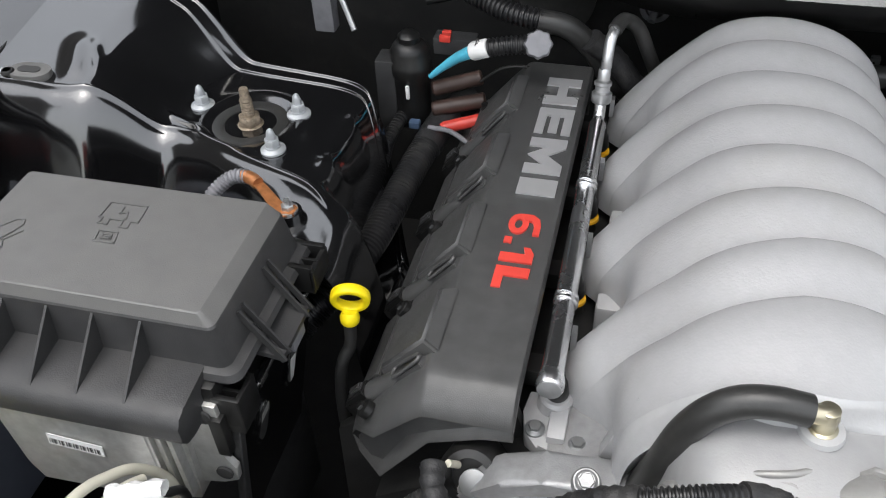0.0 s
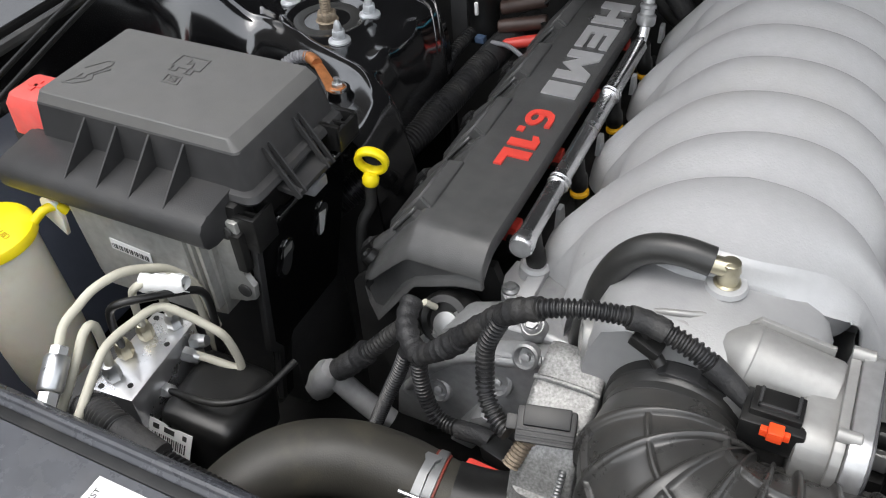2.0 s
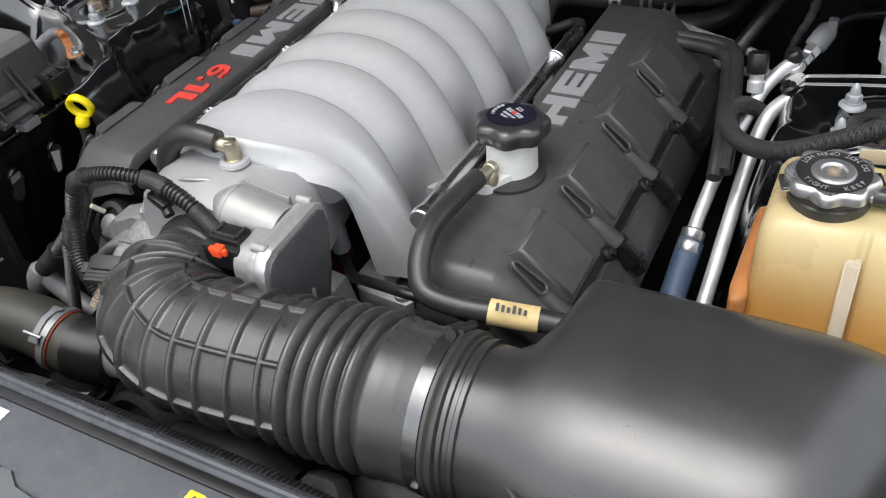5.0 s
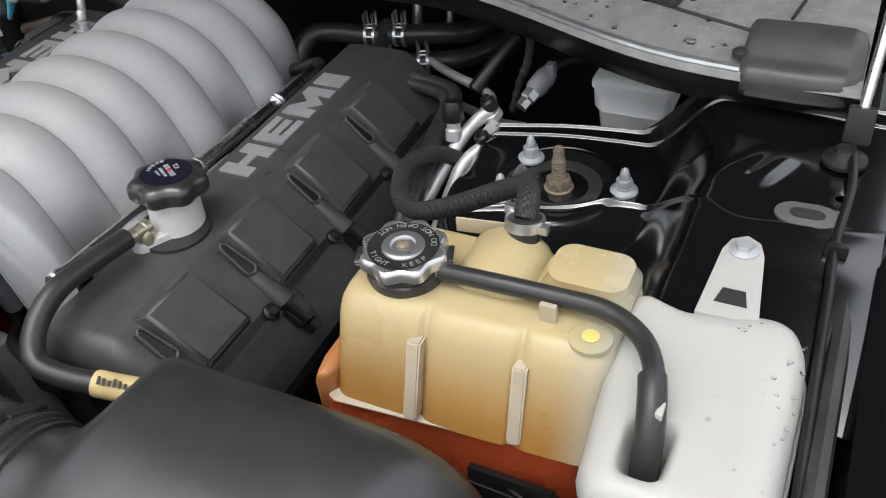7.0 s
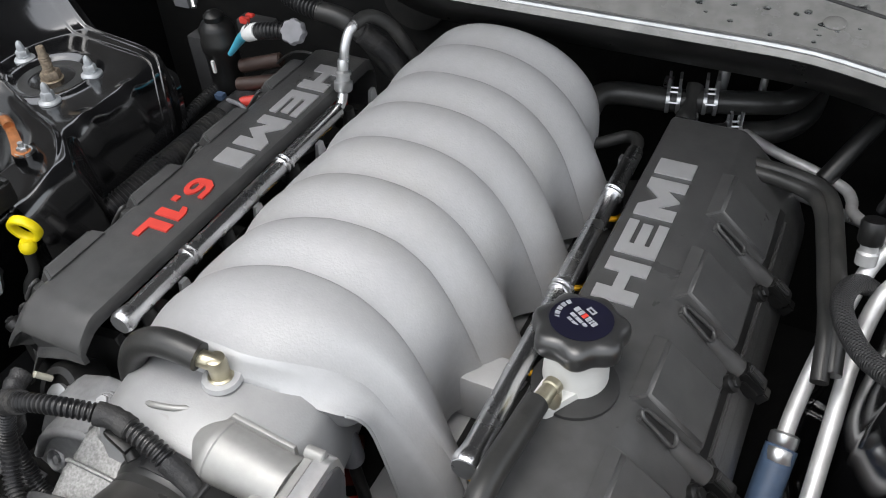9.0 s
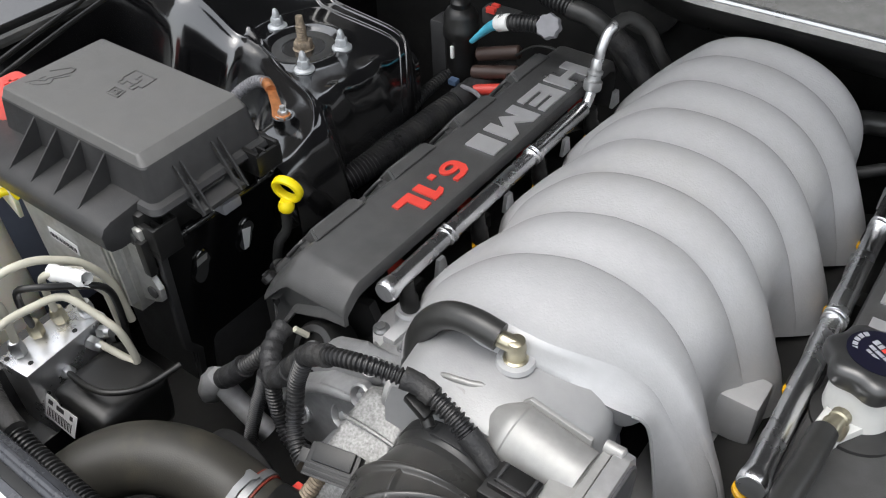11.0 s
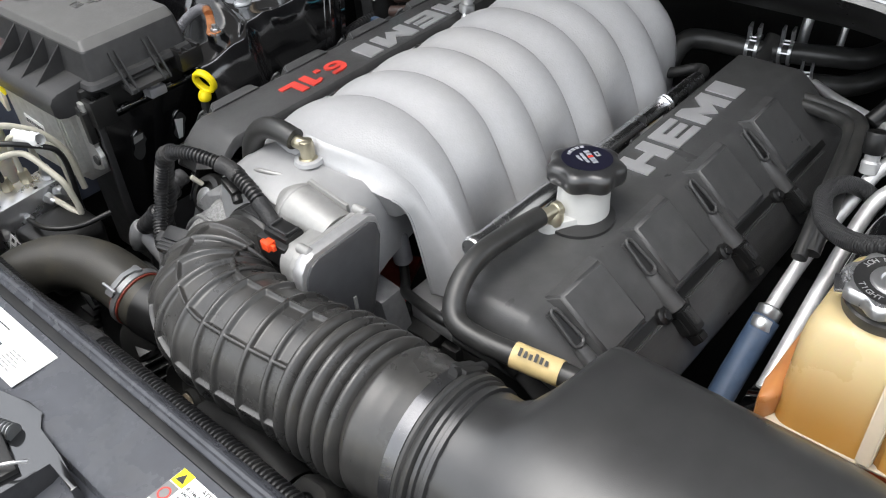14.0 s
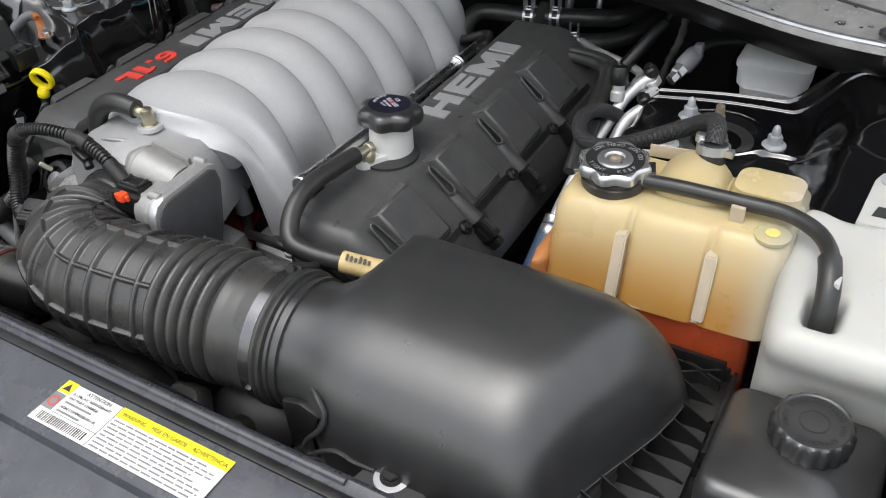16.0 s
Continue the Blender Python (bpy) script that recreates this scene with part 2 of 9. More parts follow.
def weave(material, scale):
    """Crossed diagonal bands as relief, for a braided sleeve."""
    nt = material.node_tree
    b = nt.nodes["Principled BSDF"]
    tc = nt.nodes.new("ShaderNodeTexCoord")
    waves = []
    for turn in (0.9, -0.9):
        mp = nt.nodes.new("ShaderNodeMapping")
        mp.inputs["Rotation"].default_value = (0.3, 0.2, turn)
        nt.links.new(tc.outputs["Object"], mp.inputs["Vector"])
        wv = nt.nodes.new("ShaderNodeTexWave")
        wv.inputs["Scale"].default_value, wv.inputs["Distortion"].default_value = scale, 1.0
        nt.links.new(mp.outputs["Vector"], wv.inputs["Vector"])
        waves.append(wv)
    mx = nt.nodes.new("ShaderNodeMath")
    mx.operation = 'MULTIPLY'
    nt.links.new(waves[0].outputs["Fac"], mx.inputs[0])
    nt.links.new(waves[1].outputs["Fac"], mx.inputs[1])
    bp = nt.nodes.new("ShaderNodeBump")
    bp.inputs["Strength"].default_value, bp.inputs["Distance"].default_value = 0.9, 0.0012
    nt.links.new(mx.outputs[0], bp.inputs["Height"])
    nt.links.new(bp.outputs["Normal"], b.inputs["Normal"])


weave(M_BRAID, 130.0)


# ---- mesh helpers ----
def mesh_of(bm, name, material, smooth=38):
    me = bpy.data.meshes.new(name)
    bmesh.ops.remove_doubles(bm, verts=bm.verts, dist=1e-6)
    bmesh.ops.recalc_face_normals(bm, faces=bm.faces)
    bm.to_mesh(me)
    bm.free()
    me.materials.append(material)
    me.shade_smooth()
    me.set_sharp_from_angle(angle=radians(smooth))
    return me


def part(name, bm, material, parent=None, label="", smooth=38):
    ob = new(name, mesh_of(bm, name, material, smooth))
    if parent is not None:
        ob.parent = parent
        if parent.type == 'EMPTY':
            ob.matrix_parent_inverse = Matrix.Translation(-parent.location)
    if label:
        ob["label"] = label
    return ob


def thing(name, base, label, category, group="", kind=""):
    ob = new(name)
    ob.location = base
    ob.empty_display_size = 0.02
    return tagged(ob, label, category, group, kind)


def solo(name, bm, material, label, category, group="", kind="", smooth=38):
    return tagged(part(name, bm, material, None, smooth=smooth), label, category, group, kind)


def add(bm, verts, faces):
    vs = [bm.verts.new(v) for v in verts]
    for f in faces:
        try:
            bm.faces.new([vs[i] for i in f])
        except ValueError:
            pass
    return vs


def merge(*bms):
    out = bm_new()
    for b in bms:
        me = bpy.data.meshes.new("tmp")
        b.to_mesh(me)
        b.free()
        out.from_mesh(me)
        bpy.data.meshes.remove(me)
    return out


def bm_new():
    return bmesh.new()


def turned(bm, m):
    bm.transform(m)
    return bm


def box(x0, x1, y0, y1, z0, z1, bev=0.0, seg=2):
    bm = bm_new()
    add(bm, [(x, y, z) for z in (z0, z1) for y in (y0, y1) for x in (x0, x1)],
        [(0, 2, 3, 1), (4, 5, 7, 6), (0, 1, 5, 4), (2, 6, 7, 3), (0, 4, 6, 2), (1, 3, 7, 5)])
    if bev:
        bmesh.ops.bevel(bm, geom=bm.edges[:] + bm.verts[:], offset=bev, segments=seg, affect='EDGES', profile=0.6)
    return bm


def prism(poly, axis, a, b, bev=0.0):
    """Extrude a 2D polygon along an axis from a to b."""
    put = {'x': lambda u, v, w: (w, u, v), 'y': lambda u, v, w: (u, w, v), 'z': lambda u, v, w: (u, v, w)}[axis]
    n = len(poly)
    bm = bm_new()
    add(bm, [put(u, v, a) for u, v in poly] + [put(u, v, b) for u, v in poly],
        [tuple(range(n))[::-1], tuple(range(n, 2 * n))] + [(i, (i + 1) % n, n + (i + 1) % n, n + i) for i in range(n)])
    if bev:
        bmesh.ops.bevel(bm, geom=bm.edges[:] + bm.verts[:], offset=bev, segments=2, affect='EDGES', profile=0.6)
    return bm


def rings(loops, cap0=True, cap1=True):
    """Skin closed loops of equal length."""
    bm = bm_new()
    n = len(loops[0])
    vs = [[bm.verts.new(p) for p in lp] for lp in loops]
    for a, b in zip(vs, vs[1:]):
        for i in range(n):
            bm.faces.new((a[i], a[(i + 1) % n], b[(i + 1) % n], b[i]))
    if cap0:
        bm.faces.new(vs[0][::-1])
    if cap1:
        bm.faces.new(vs[-1])
    return bm


def frame_of(axis):
    a = Vector(axis).normalized()
    u = a.cross(Vector((0, 0, 1)) if abs(a.z) < 0.9 else Vector((0, 1, 0))).normalized()
    return a, u, a.cross(u)


def lathe(profile, base, axis=(0, 0, 1), seg=28, wave=None):
    """Turn (radius, height) pairs about an axis from base. wave(angle, k) scales the radius."""
    a, u, v = frame_of(axis)
    base = Vector(base)
    loops = []
    for k, (r, h) in enumerate(profile):
        loops.append([base + a * h + (u * math.cos(t) + v * math.sin(t)) * max(r, 1e-5) * (wave(t, k) if wave else 1.0)
                      for t in (2 * math.pi * i / seg for i in range(seg))])
    return rings(loops)


def rod(p, q, r, r2=None, seg=16, bev=0.0):
    p, q = Vector(p), Vector(q)
    L = (q - p).length
    r2 = r if r2 is None else r2
    b = min(bev, L / 3, r / 2, r2 / 2)
    prof = [(r, 0), (r2, L)] if not b else [(r - b, 0), (r, b), (r2, L - b), (r2 - b, L)]
    return lathe(prof, p, q - p, seg)


def spline(pts, step=0.006):
    P = [Vector(p) for p in pts]
    P = [2 * P[0] - P[1]] + P + [2 * P[-1] - P[-2]]
    out = []
    for i in range(1, len(P) - 2):
        p0, p1, p2, p3 = P[i - 1:i + 3]
        n = max(2, int((p2 - p1).length / step))
        for k in range(n):
            t = k / n
            out.append(0.5 * (2 * p1 + (p2 - p0) * t + (2 * p0 - 5 * p1 + 4 * p2 - p3) * t * t + (3 * p1 - p0 - 3 * p2 + p3) * t ** 3))
    out.append(P[-2])
    return out


def tube(pts, r, seg=14, step=0.006, prof=None, smooth_path=True, cap=True, squash=None):
    """A tube along control points; prof(s, length) scales the radius along the arc."""
    C = spline(pts, step) if smooth_path else [Vector(p) for p in pts]
    S = [0.0]
    for a, b in zip(C, C[1:]):
        S.append(S[-1] + (b - a).length)
    loops = []
    up = None
    for i, c in enumerate(C):
        d = (C[min(i + 1, len(C) - 1)] - C[max(i - 1, 0)]).normalized()
        if up is None:
            _, up, _ = frame_of(d)
        up = (up - d * up.dot(d)).normalized()
        w = d.cross(up)
        rr = r * (prof(S[i], S[-1]) if prof else 1.0)
        loops.append([c + (up * math.cos(t) + w * math.sin(t)) * rr for t in (2 * math.pi * k / seg for k in range(seg))])
    return rings(loops, cap, cap)


def corrugated(pts, r, pitch=0.0042, depth=0.12, seg=14):
    wave = (1.0, 1.0, 1.0 - 1.7 * depth, 1.0 - 1.7 * depth)
    C = spline(pts, 0.002)
    L = sum((b - a).length for a, b in zip(C, C[1:]))
    n = max(4, int(L / pitch) * 4)
    S = [0.0]
    for a, b in zip(C, C[1:]):
        S.append(S[-1] + (b - a).length)
    S = np.array(S)
    A = np.array([tuple(c) for c in C])
    want = np.linspace(0, S[-1], n + 1)
    P = [Vector((np.interp(w, S, A[:, 0]), np.interp(w, S, A[:, 1]), np.interp(w, S, A[:, 2]))) for w in want]
    loops, up = [], None
    for i, c in enumerate(P):
        d = (P[min(i + 2, n)] - P[max(i - 2, 0)]).normalized()
        if up is None:
            _, up, _ = frame_of(d)
        up = (up - d * up.dot(d)).normalized()
        w = d.cross(up)
        rr = r * wave[i % 4]
        loops.append([c + (up * math.cos(t) + w * math.sin(t)) * rr for t in (2 * math.pi * q / seg for q in range(seg))])
    return rings(loops)


def rrect(cx, cy, hx, hy, rad, z, n=6):
    """A rounded rectangle loop at height z."""
    rad = min(rad, hx * 0.999, hy * 0.999)
    out = []
    for sx, sy, a0 in ((1, 1, 0), (-1, 1, 90), (-1, -1, 180), (1, -1, 270)):
        for k in range(n + 1):
            a = radians(a0 + 90 * k / n)
            out.append((cx + sx * (hx - rad) + rad * math.cos(a), cy + sy * (hy - rad) + rad * math.sin(a), z))
    return out


def sheet(f, us, vs, thick=0.0):
    """A grid surface f(u, v) -> point, thickened downwards if asked."""
    bm = bm_new()
    g = [[bm.verts.new(f(u, v)) for v in vs] for u in us]
    for i in range(len(us) - 1):
        for j in range(len(vs) - 1):
            bm.faces.new((g[i][j], g[i + 1][j], g[i + 1][j + 1], g[i][j + 1]))
    if thick:
        bm.normal_update()
        up = 1.0 if sum(w.normal.z for row in g for w in row) > 0 else -1.0
        low = [[bm.verts.new(w.co - w.normal * thick * up) for w in row] for row in g]
        n, m = len(us) - 1, len(vs) - 1
        for i in range(n):
            for j in range(m):
                bm.faces.new((low[i][j], low[i][j + 1], low[i + 1][j + 1], low[i + 1][j]))
        rim = [(i, 0) for i in range(n)] + [(n, j) for j in range(m)] + [(i, m) for i in range(n, 0, -1)] + [(0, j) for j in range(m, 0, -1)]
        for (a, b), (c, d) in zip(rim, rim[1:] + rim[:1]):
            bm.faces.new((g[a][b], low[a][b], low[c][d], g[c][d]))
        bmesh.ops.recalc_face_normals(bm, faces=bm.faces)
    return bm


def sstep(a, b, x):
    t = min(1.0, max(0.0, (x - a) / (b - a)))
    return t * t * (3 - 2 * t)


def hexnut(p, axis, r, h, flange=0.0):
    bm = lathe([(r * 0.9, 0), (r, h * 0.12), (r, h * 0.85), (r * 0.88, h)], p, axis, 6)
    if flange:
        bm = merge(bm, lathe([(flange, -0.001), (flange, 0.0012), (r * 1.02, 0.003)], p, axis, 24))
    return bm


def words(name, text, size, m, material, parent, depth=0.0004, align='LEFT', label=""):
    """Flat lettering with the built-in font, turned into a mesh."""
    cu = bpy.data.curves.new(name, 'FONT')
    cu.body, cu.size, cu.extrude, cu.align_x = text, size, depth, align
    cu.resolution_u = 3
    tmp = bpy.data.objects.new("tmp_text", cu)
    me = bpy.data.meshes.new_from_object(tmp)
    bpy.data.objects.remove(tmp)
    bpy.data.curves.remove(cu)
    me.transform(m)
    me.materials.clear()
    me.materials.append(material)
    me.name = name
    ob = new(name, me)
    ob.parent = parent
    if parent.type == 'EMPTY':
        ob.matrix_parent_inverse = Matrix.Translation(-parent.location)
    if label:
        ob["label"] = label
    return ob


def place(o, u, v):
    """A flat frame: origin, direction of reading and up direction on a surface."""
    u, v = Vector(u).normalized(), Vector(v)
    v = (v - u * v.dot(u)).normalized()
    m = Matrix((u, v, u.cross(v))).transposed().to_4x4()
    m.translation = o
    return m

# ---- the large structure: ground, body, front panel, cowl, hood ----
CX = 0.0285          # centre line of the bay


def ground():
    bm = sheet(lambda x, y: (x, y, 0.0), np.linspace(-300, 300, 13), np.linspace(-300, 300, 13))
    return solo("ground", bm, M_ASPHALT, "dark grey wet asphalt under the car", "ground", kind="structure")


ground()

car = thing("car_body", (CX, 0.3, 0.0), "black car body round the open engine bay", "car body", kind="structure")
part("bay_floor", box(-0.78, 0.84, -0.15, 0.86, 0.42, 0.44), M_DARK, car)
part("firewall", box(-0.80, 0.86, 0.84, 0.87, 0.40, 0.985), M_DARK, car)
for s in (-1, 1):
    part("inner_fender", box(*sorted((CX + s * 0.745, CX + s * 0.755)), -0.15, 0.84, 0.44, 0.93), M_PAINT, car)
    # fender top with rounded shoulder
    loops = []
    for y in np.linspace(-0.35, 0.95, 14):
        prof = [(0.735, 0.935), (0.738, 0.956), (0.752, 0.962), (0.772, 0.972), (0.80, 0.985), (0.84, 0.975), (0.9, 0.92), (0.93, 0.82), (0.94, 0.4), (0.755, 0.4)]
        loops.append([(CX + s * u, y, v) for u, v in prof])
    part("fender", rings(loops), M_PAINT, car)
    part("seal_strip", tube([(CX + s * 0.724, y, 0.945) for y in (-0.1, 0.2, 0.45, 0.6)], 0.007, 8), M_RUBBER, car)

part("inner_panel", prism([(-0.735, 0.935), (-0.728, 0.938), (-0.632, 0.62), (-0.642, 0.62)], 'y', -0.09, 0.30, 0.002), M_SHEET, car, "black sheet metal beside the fuse box, sky reflection in its blue tint")

# bumper and grille shell in front of the panel, out of view below
part("nose", prism([(-0.62, 0.3), (-0.62, 0.62), (-0.5, 0.76), (-0.30, 0.85), (-0.27, 0.83), (-0.27, 0.3)], 'x', -0.86, 0.92), M_PAINT, car)


def front_panel():
    ob = thing("front_panel", (CX, -0.13, 0.88), "glossy black sheet metal radiator support across the bay", "panel", kind="structure")
    prof = [(-0.094, 0.80), (-0.093, 0.889), (-0.096, 0.897), (-0.101, 0.9005), (-0.106, 0.8985), (-0.110, 0.895), (-0.166, 0.893), (-0.170, 0.8905),
            (-0.172, 0.882), (-0.185, 0.876), (-0.28, 0.862), (-0.30, 0.85), (-0.30, 0.80)]
    loops = [[(x, y, z) for y, z in prof] for x in np.linspace(-0.74, 0.80, 24)]
    part("panel_sheet", rings(loops), M_PANEL, ob)
    part("seal_strip", box(-0.72, 0.60, -0.1175, -0.1095, 0.890, 0.8972, 0.001), M_COCOIL, ob, "black rubber strip along the edge")
    part("panel_lip", tube([(x, -0.1035, 0.9) for x in (-0.72, -0.3, 0.0, 0.3, 0.42)], 0.003, 8, 0.05), M_PANEL, ob)
    return ob


panel = front_panel()


LIP_TURN = ((0.30, 0.592), (0.34, 0.582), (0.40, 0.562), (0.452, 0.540), (0.511, 0.513), (0.563, 0.4925), (0.6145, 0.482), (0.653, 0.479), (0.76, 0.477))


def lip_y(x):
    """Front edge of the cowl: straight in the middle, swept forward at its ends."""
    if x < 0.29:
        return 0.592 + 1.3 * max(0.0, -0.06 - x) ** 1.5
    return sum(float(np.interp(x + e, [p[0] for p in LIP_TURN], [p[1] for p in LIP_TURN])) for e in (-0.02, -0.01, 0.0, 0.01, 0.02)) / 5


def cowl():
    ob = thing("cowl", (CX, 0.7, 1.0), "grey wet plastic cowl below the windscreen with water drops", "cowl", kind="structure")
    xs = np.concatenate([np.linspace(-0.45, 0.645, 70), [0.68, 0.735]])
    prof = [(-0.002, -0.007), (0.001, -0.001), (0.006, 0.001), (0.012, 0.001), (0.016, -0.0015), (0.022, 0.0),
            (0.07, 0.010), (0.16, 0.032), (0.30, 0.075), (0.42, 0.16)]
    top = [[(x, lip_y(x) + u, 1.0 + v) for u, v in prof] for x in xs]
    bm = bm_new()
    g = [[bm.verts.new(p) for p in row] for row in top]
    for a, b in zip(g, g[1:]):
        for j in range(len(prof) - 1):
            bm.faces.new((a[j], b[j], b[j + 1], a[j + 1]))
    bmesh.ops.recalc_face_normals(bm, faces=bm.faces)
    bmesh.ops.solidify(bm, geom=bm.faces[:], thickness=0.003)
    part("cowl_panel", bm, M_COWL, ob)
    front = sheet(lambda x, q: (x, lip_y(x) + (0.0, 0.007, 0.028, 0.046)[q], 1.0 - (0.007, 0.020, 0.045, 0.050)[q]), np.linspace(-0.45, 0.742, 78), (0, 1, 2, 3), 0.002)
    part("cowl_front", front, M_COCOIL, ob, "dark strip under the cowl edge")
    seal = [(x, lip_y(x) + 0.004, 1.0005) for x in xs[::3]]
    # steel colour on the seal paints the bright highlight along its edge
    part("lip_seal", tube(seal, 0.0035, 8, 0.02), M_STEEL, ob, "wet edge of the cowl seal, its highlight drawn in pale steel")
    return ob


cowl_ob = cowl()


def hood():
    """The raised hood over the bay, out of view above."""
    ob = thing("hood", (CX, 0.85, 1.02), "raised black hood with dark liner above the bay", "hood", kind="structure")
    a = radians(58)
    f = lambda u, v: (CX + v, 0.88 - u * math.cos(a), 1.06 + u * math.sin(a) + 0.03 * (1 - (v / 0.77) ** 2))
    part("hood_skin", sheet(f, np.linspace(-0.11, 1.20, 12), np.linspace(-0.77, 0.77, 14), 0.03), M_HOOD, ob)
    return ob


hood()


def reflection_wall():
    """Unseen wall closing the side of the parked car, added to darken tower reflections."""
    bm = box(-3.6, -3.4, -2.6, 6.0, 0.0, 3.3, 0.02)
    return solo("unseen_wall_west", bm, M_WALL, "unseen plain dark wall added to darken paint reflections", "wall", kind="structure")


reflection_wall()


# ---- suspension towers, formed sheet ----
BEAD = {1: ((0.34, 0.300), (0.40, 0.335), (0.46, 0.358), (0.52, 0.381), (0.547, 0.395), (0.59, 0.409), (0.612, 0.404), (0.635, 0.376), (0.652, 0.345), (0.664, 0.3385), (0.70, 0.345), (0.77, 0.356)),
        -1: ((0.30, 0.250), (0.36, 0.268), (0.385, 0.300), (0.399, 0.324), (0.418, 0.339), (0.446, 0.349), (0.487, 0.363), (0.522, 0.377), (0.561, 0.394), (0.60, 0.400), (0.64, 0.382), (0.67, 0.372), (0.70, 0.377), (0.80, 0.380))}
RIM = {1: ((0.30, 0.430), (0.36, 0.450), (0.40, 0.462), (0.43, 0.472), (0.451, 0.4775), (0.498, 0.490), (0.56, 0.496), (0.625, 0.497), (0.645, 0.503), (0.675, 0.5017), (0.716, 0.496), (0.80, 0.488)),
       -1: ((0.30, 0.37), (0.36, 0.395), (0.380, 0.425), (0.392, 0.453), (0.405, 0.477), (0.423, 0.492), (0.444, 0.500), (0.50, 0.506), (0.55, 0.511), (0.60, 0.522), (0.646, 0.536), (0.70, 0.560), (0.80, 0.605))}


def run_of(table, x):
    """Rounded reading of a polyline: mean over a short window."""
    xs, ys = [p[0] for p in table], [p[1] for p in table]
    return sum(float(np.interp(x + e, xs, ys)) for e in (-0.024, -0.018, -0.012, -0.006, 0.0, 0.006, 0.012, 0.018, 0.024)) / 9


def bead_y(x, side=1):
    return run_of(BEAD[side], x)


def rear_y(x, side):
    return run_of(RIM[side], x)


def tower_z(x, y, side):
    """Height of the pressed sheet; x is counted towards the fender, as on the tower beside the coolant tank."""
    dy = 0.0 if side > 0 else 0.010
    yy = y - dy
    x0 = run_of(((0.30, 0.580), (0.39, 0.590), (0.43, 0.596), (0.47, 0.592), (0.50, 0.572), (0.54, 0.530)), yy)
    wide = run_of(((0.30, 0.078), (0.43, 0.062), (0.48, 0.054), (0.52, 0.080)), yy)
    ramp = sstep(x0, x0 + wide, x)
    z = 0.905 + 0.056 * ramp
    if side < 0:
        z += 0.16 * (yy - 0.41) * sstep(0.60, 0.68, x)
    yf, yr = bead_y(x, side), rear_y(x, side)
    drop = 1 - sstep(yf - 0.045, yf + 0.002, y)
    if side > 0:
        z -= 0.007 * drop + 0.045 * (1 - sstep(0.08, yf + 0.01, y)) ** 1.6
    else:
        deep = sstep(0.435, 0.510, x)
        z -= 0.008 * drop + 0.022 * (1 - deep) * (1 - sstep(0.06, yf + 0.01, y)) ** 1.6
        z -= deep * (0.105 * (1 - sstep(yf - 0.075, yf + 0.004, y)) ** 1.25 + 0.10 * max(0.0, yf - 0.05 - y))
    z += 0.0042 * (1 - 0.8 * sstep(0.615, 0.665, x) if side > 0 else sstep(0.385, 0.430, x)) * math.exp(-((y - yf - 0.003) / 0.0032) ** 2)
    gap = float(np.interp(x, (0.45, 0.63), (0.0125, 0.018)))
    z += 0.0026 * sstep(yr - 0.0012, yr + 0.0012, y) + 0.0030 * math.exp(-((y - yr - gap) / 0.0020) ** 2) - 0.035 * sstep(yr + gap + 0.003, yr + gap + 0.014, y)
    if side > 0:
        back = -0.030 * (1 - sstep(0.300, 0.375, y))
        z -= 0.19 * (1 - sstep(0.385 - back, 0.440 - back, x)) ** 1.6
        knobs = ((0.424, 0.392), (0.424, 0.452))
    else:
        back = 0.040 * (1 - sstep(0.310, 0.355, y))
        z -= 0.17 * (1 - sstep(0.372 - back, 0.425 - back, x)) ** 1.7
        knobs = ((0.412, 0.378), (0.410, 0.442))
        u, v = (x - 0.579) * 0.92 + (y - 0.412) * 0.39, (y - 0.412) * 0.92 - (x - 0.579) * 0.39
        z += 0.004 * math.exp(-(u / 0.030) ** 4 - (v / 0.0035) ** 2)
    d = math.hypot(x - 0.517, yy - 0.418)
    z += 0.0025 * math.exp(-((d - 0.049) / 0.006) ** 2) - 0.003 * (1 - sstep(0.030, 0.045, d))
    # two long pressed swellings on the plateau
    for px, py, lx, ly, long, thin, h in ((0.6655, 0.4150, 0.55, 0.83, 0.027, 0.0065, 0.0030), (0.6850, 0.4110, 0.40, 0.92, 0.033, 0.0115, 0.0046)):
        u, v = (x - px) * lx + (yy - py) * ly, (x - px) * ly - (yy - py) * lx
        z += h * math.exp(-(u / long) ** 4 - (v / thin) ** 2)
    for kx, ky in knobs:
        z += 0.006 * math.exp(-((x - kx) / 0.016) ** 2 - ((y - ky) / 0.014) ** 2)
    return z


def nut_and_stud(ob, px, py, z):
    part("washer", lathe([(0.0120, 0), (0.0118, 0.0020), (0.0076, 0.004), (0.0076, 0.006)], (px, py, z), seg=24), M_ZINC, ob)
    part("hex_nut", hexnut((px, py, z + 0.004), (0, 0, 1), 0.0074, 0.009), M_ZINC, ob)
    part("stud_tip", lathe([(0.0045, 0), (0.0043, 0.005), (0.003, 0.010), (0.0008, 0.012)], (px, py, z + 0.012), seg=14), M_ZINC, ob)


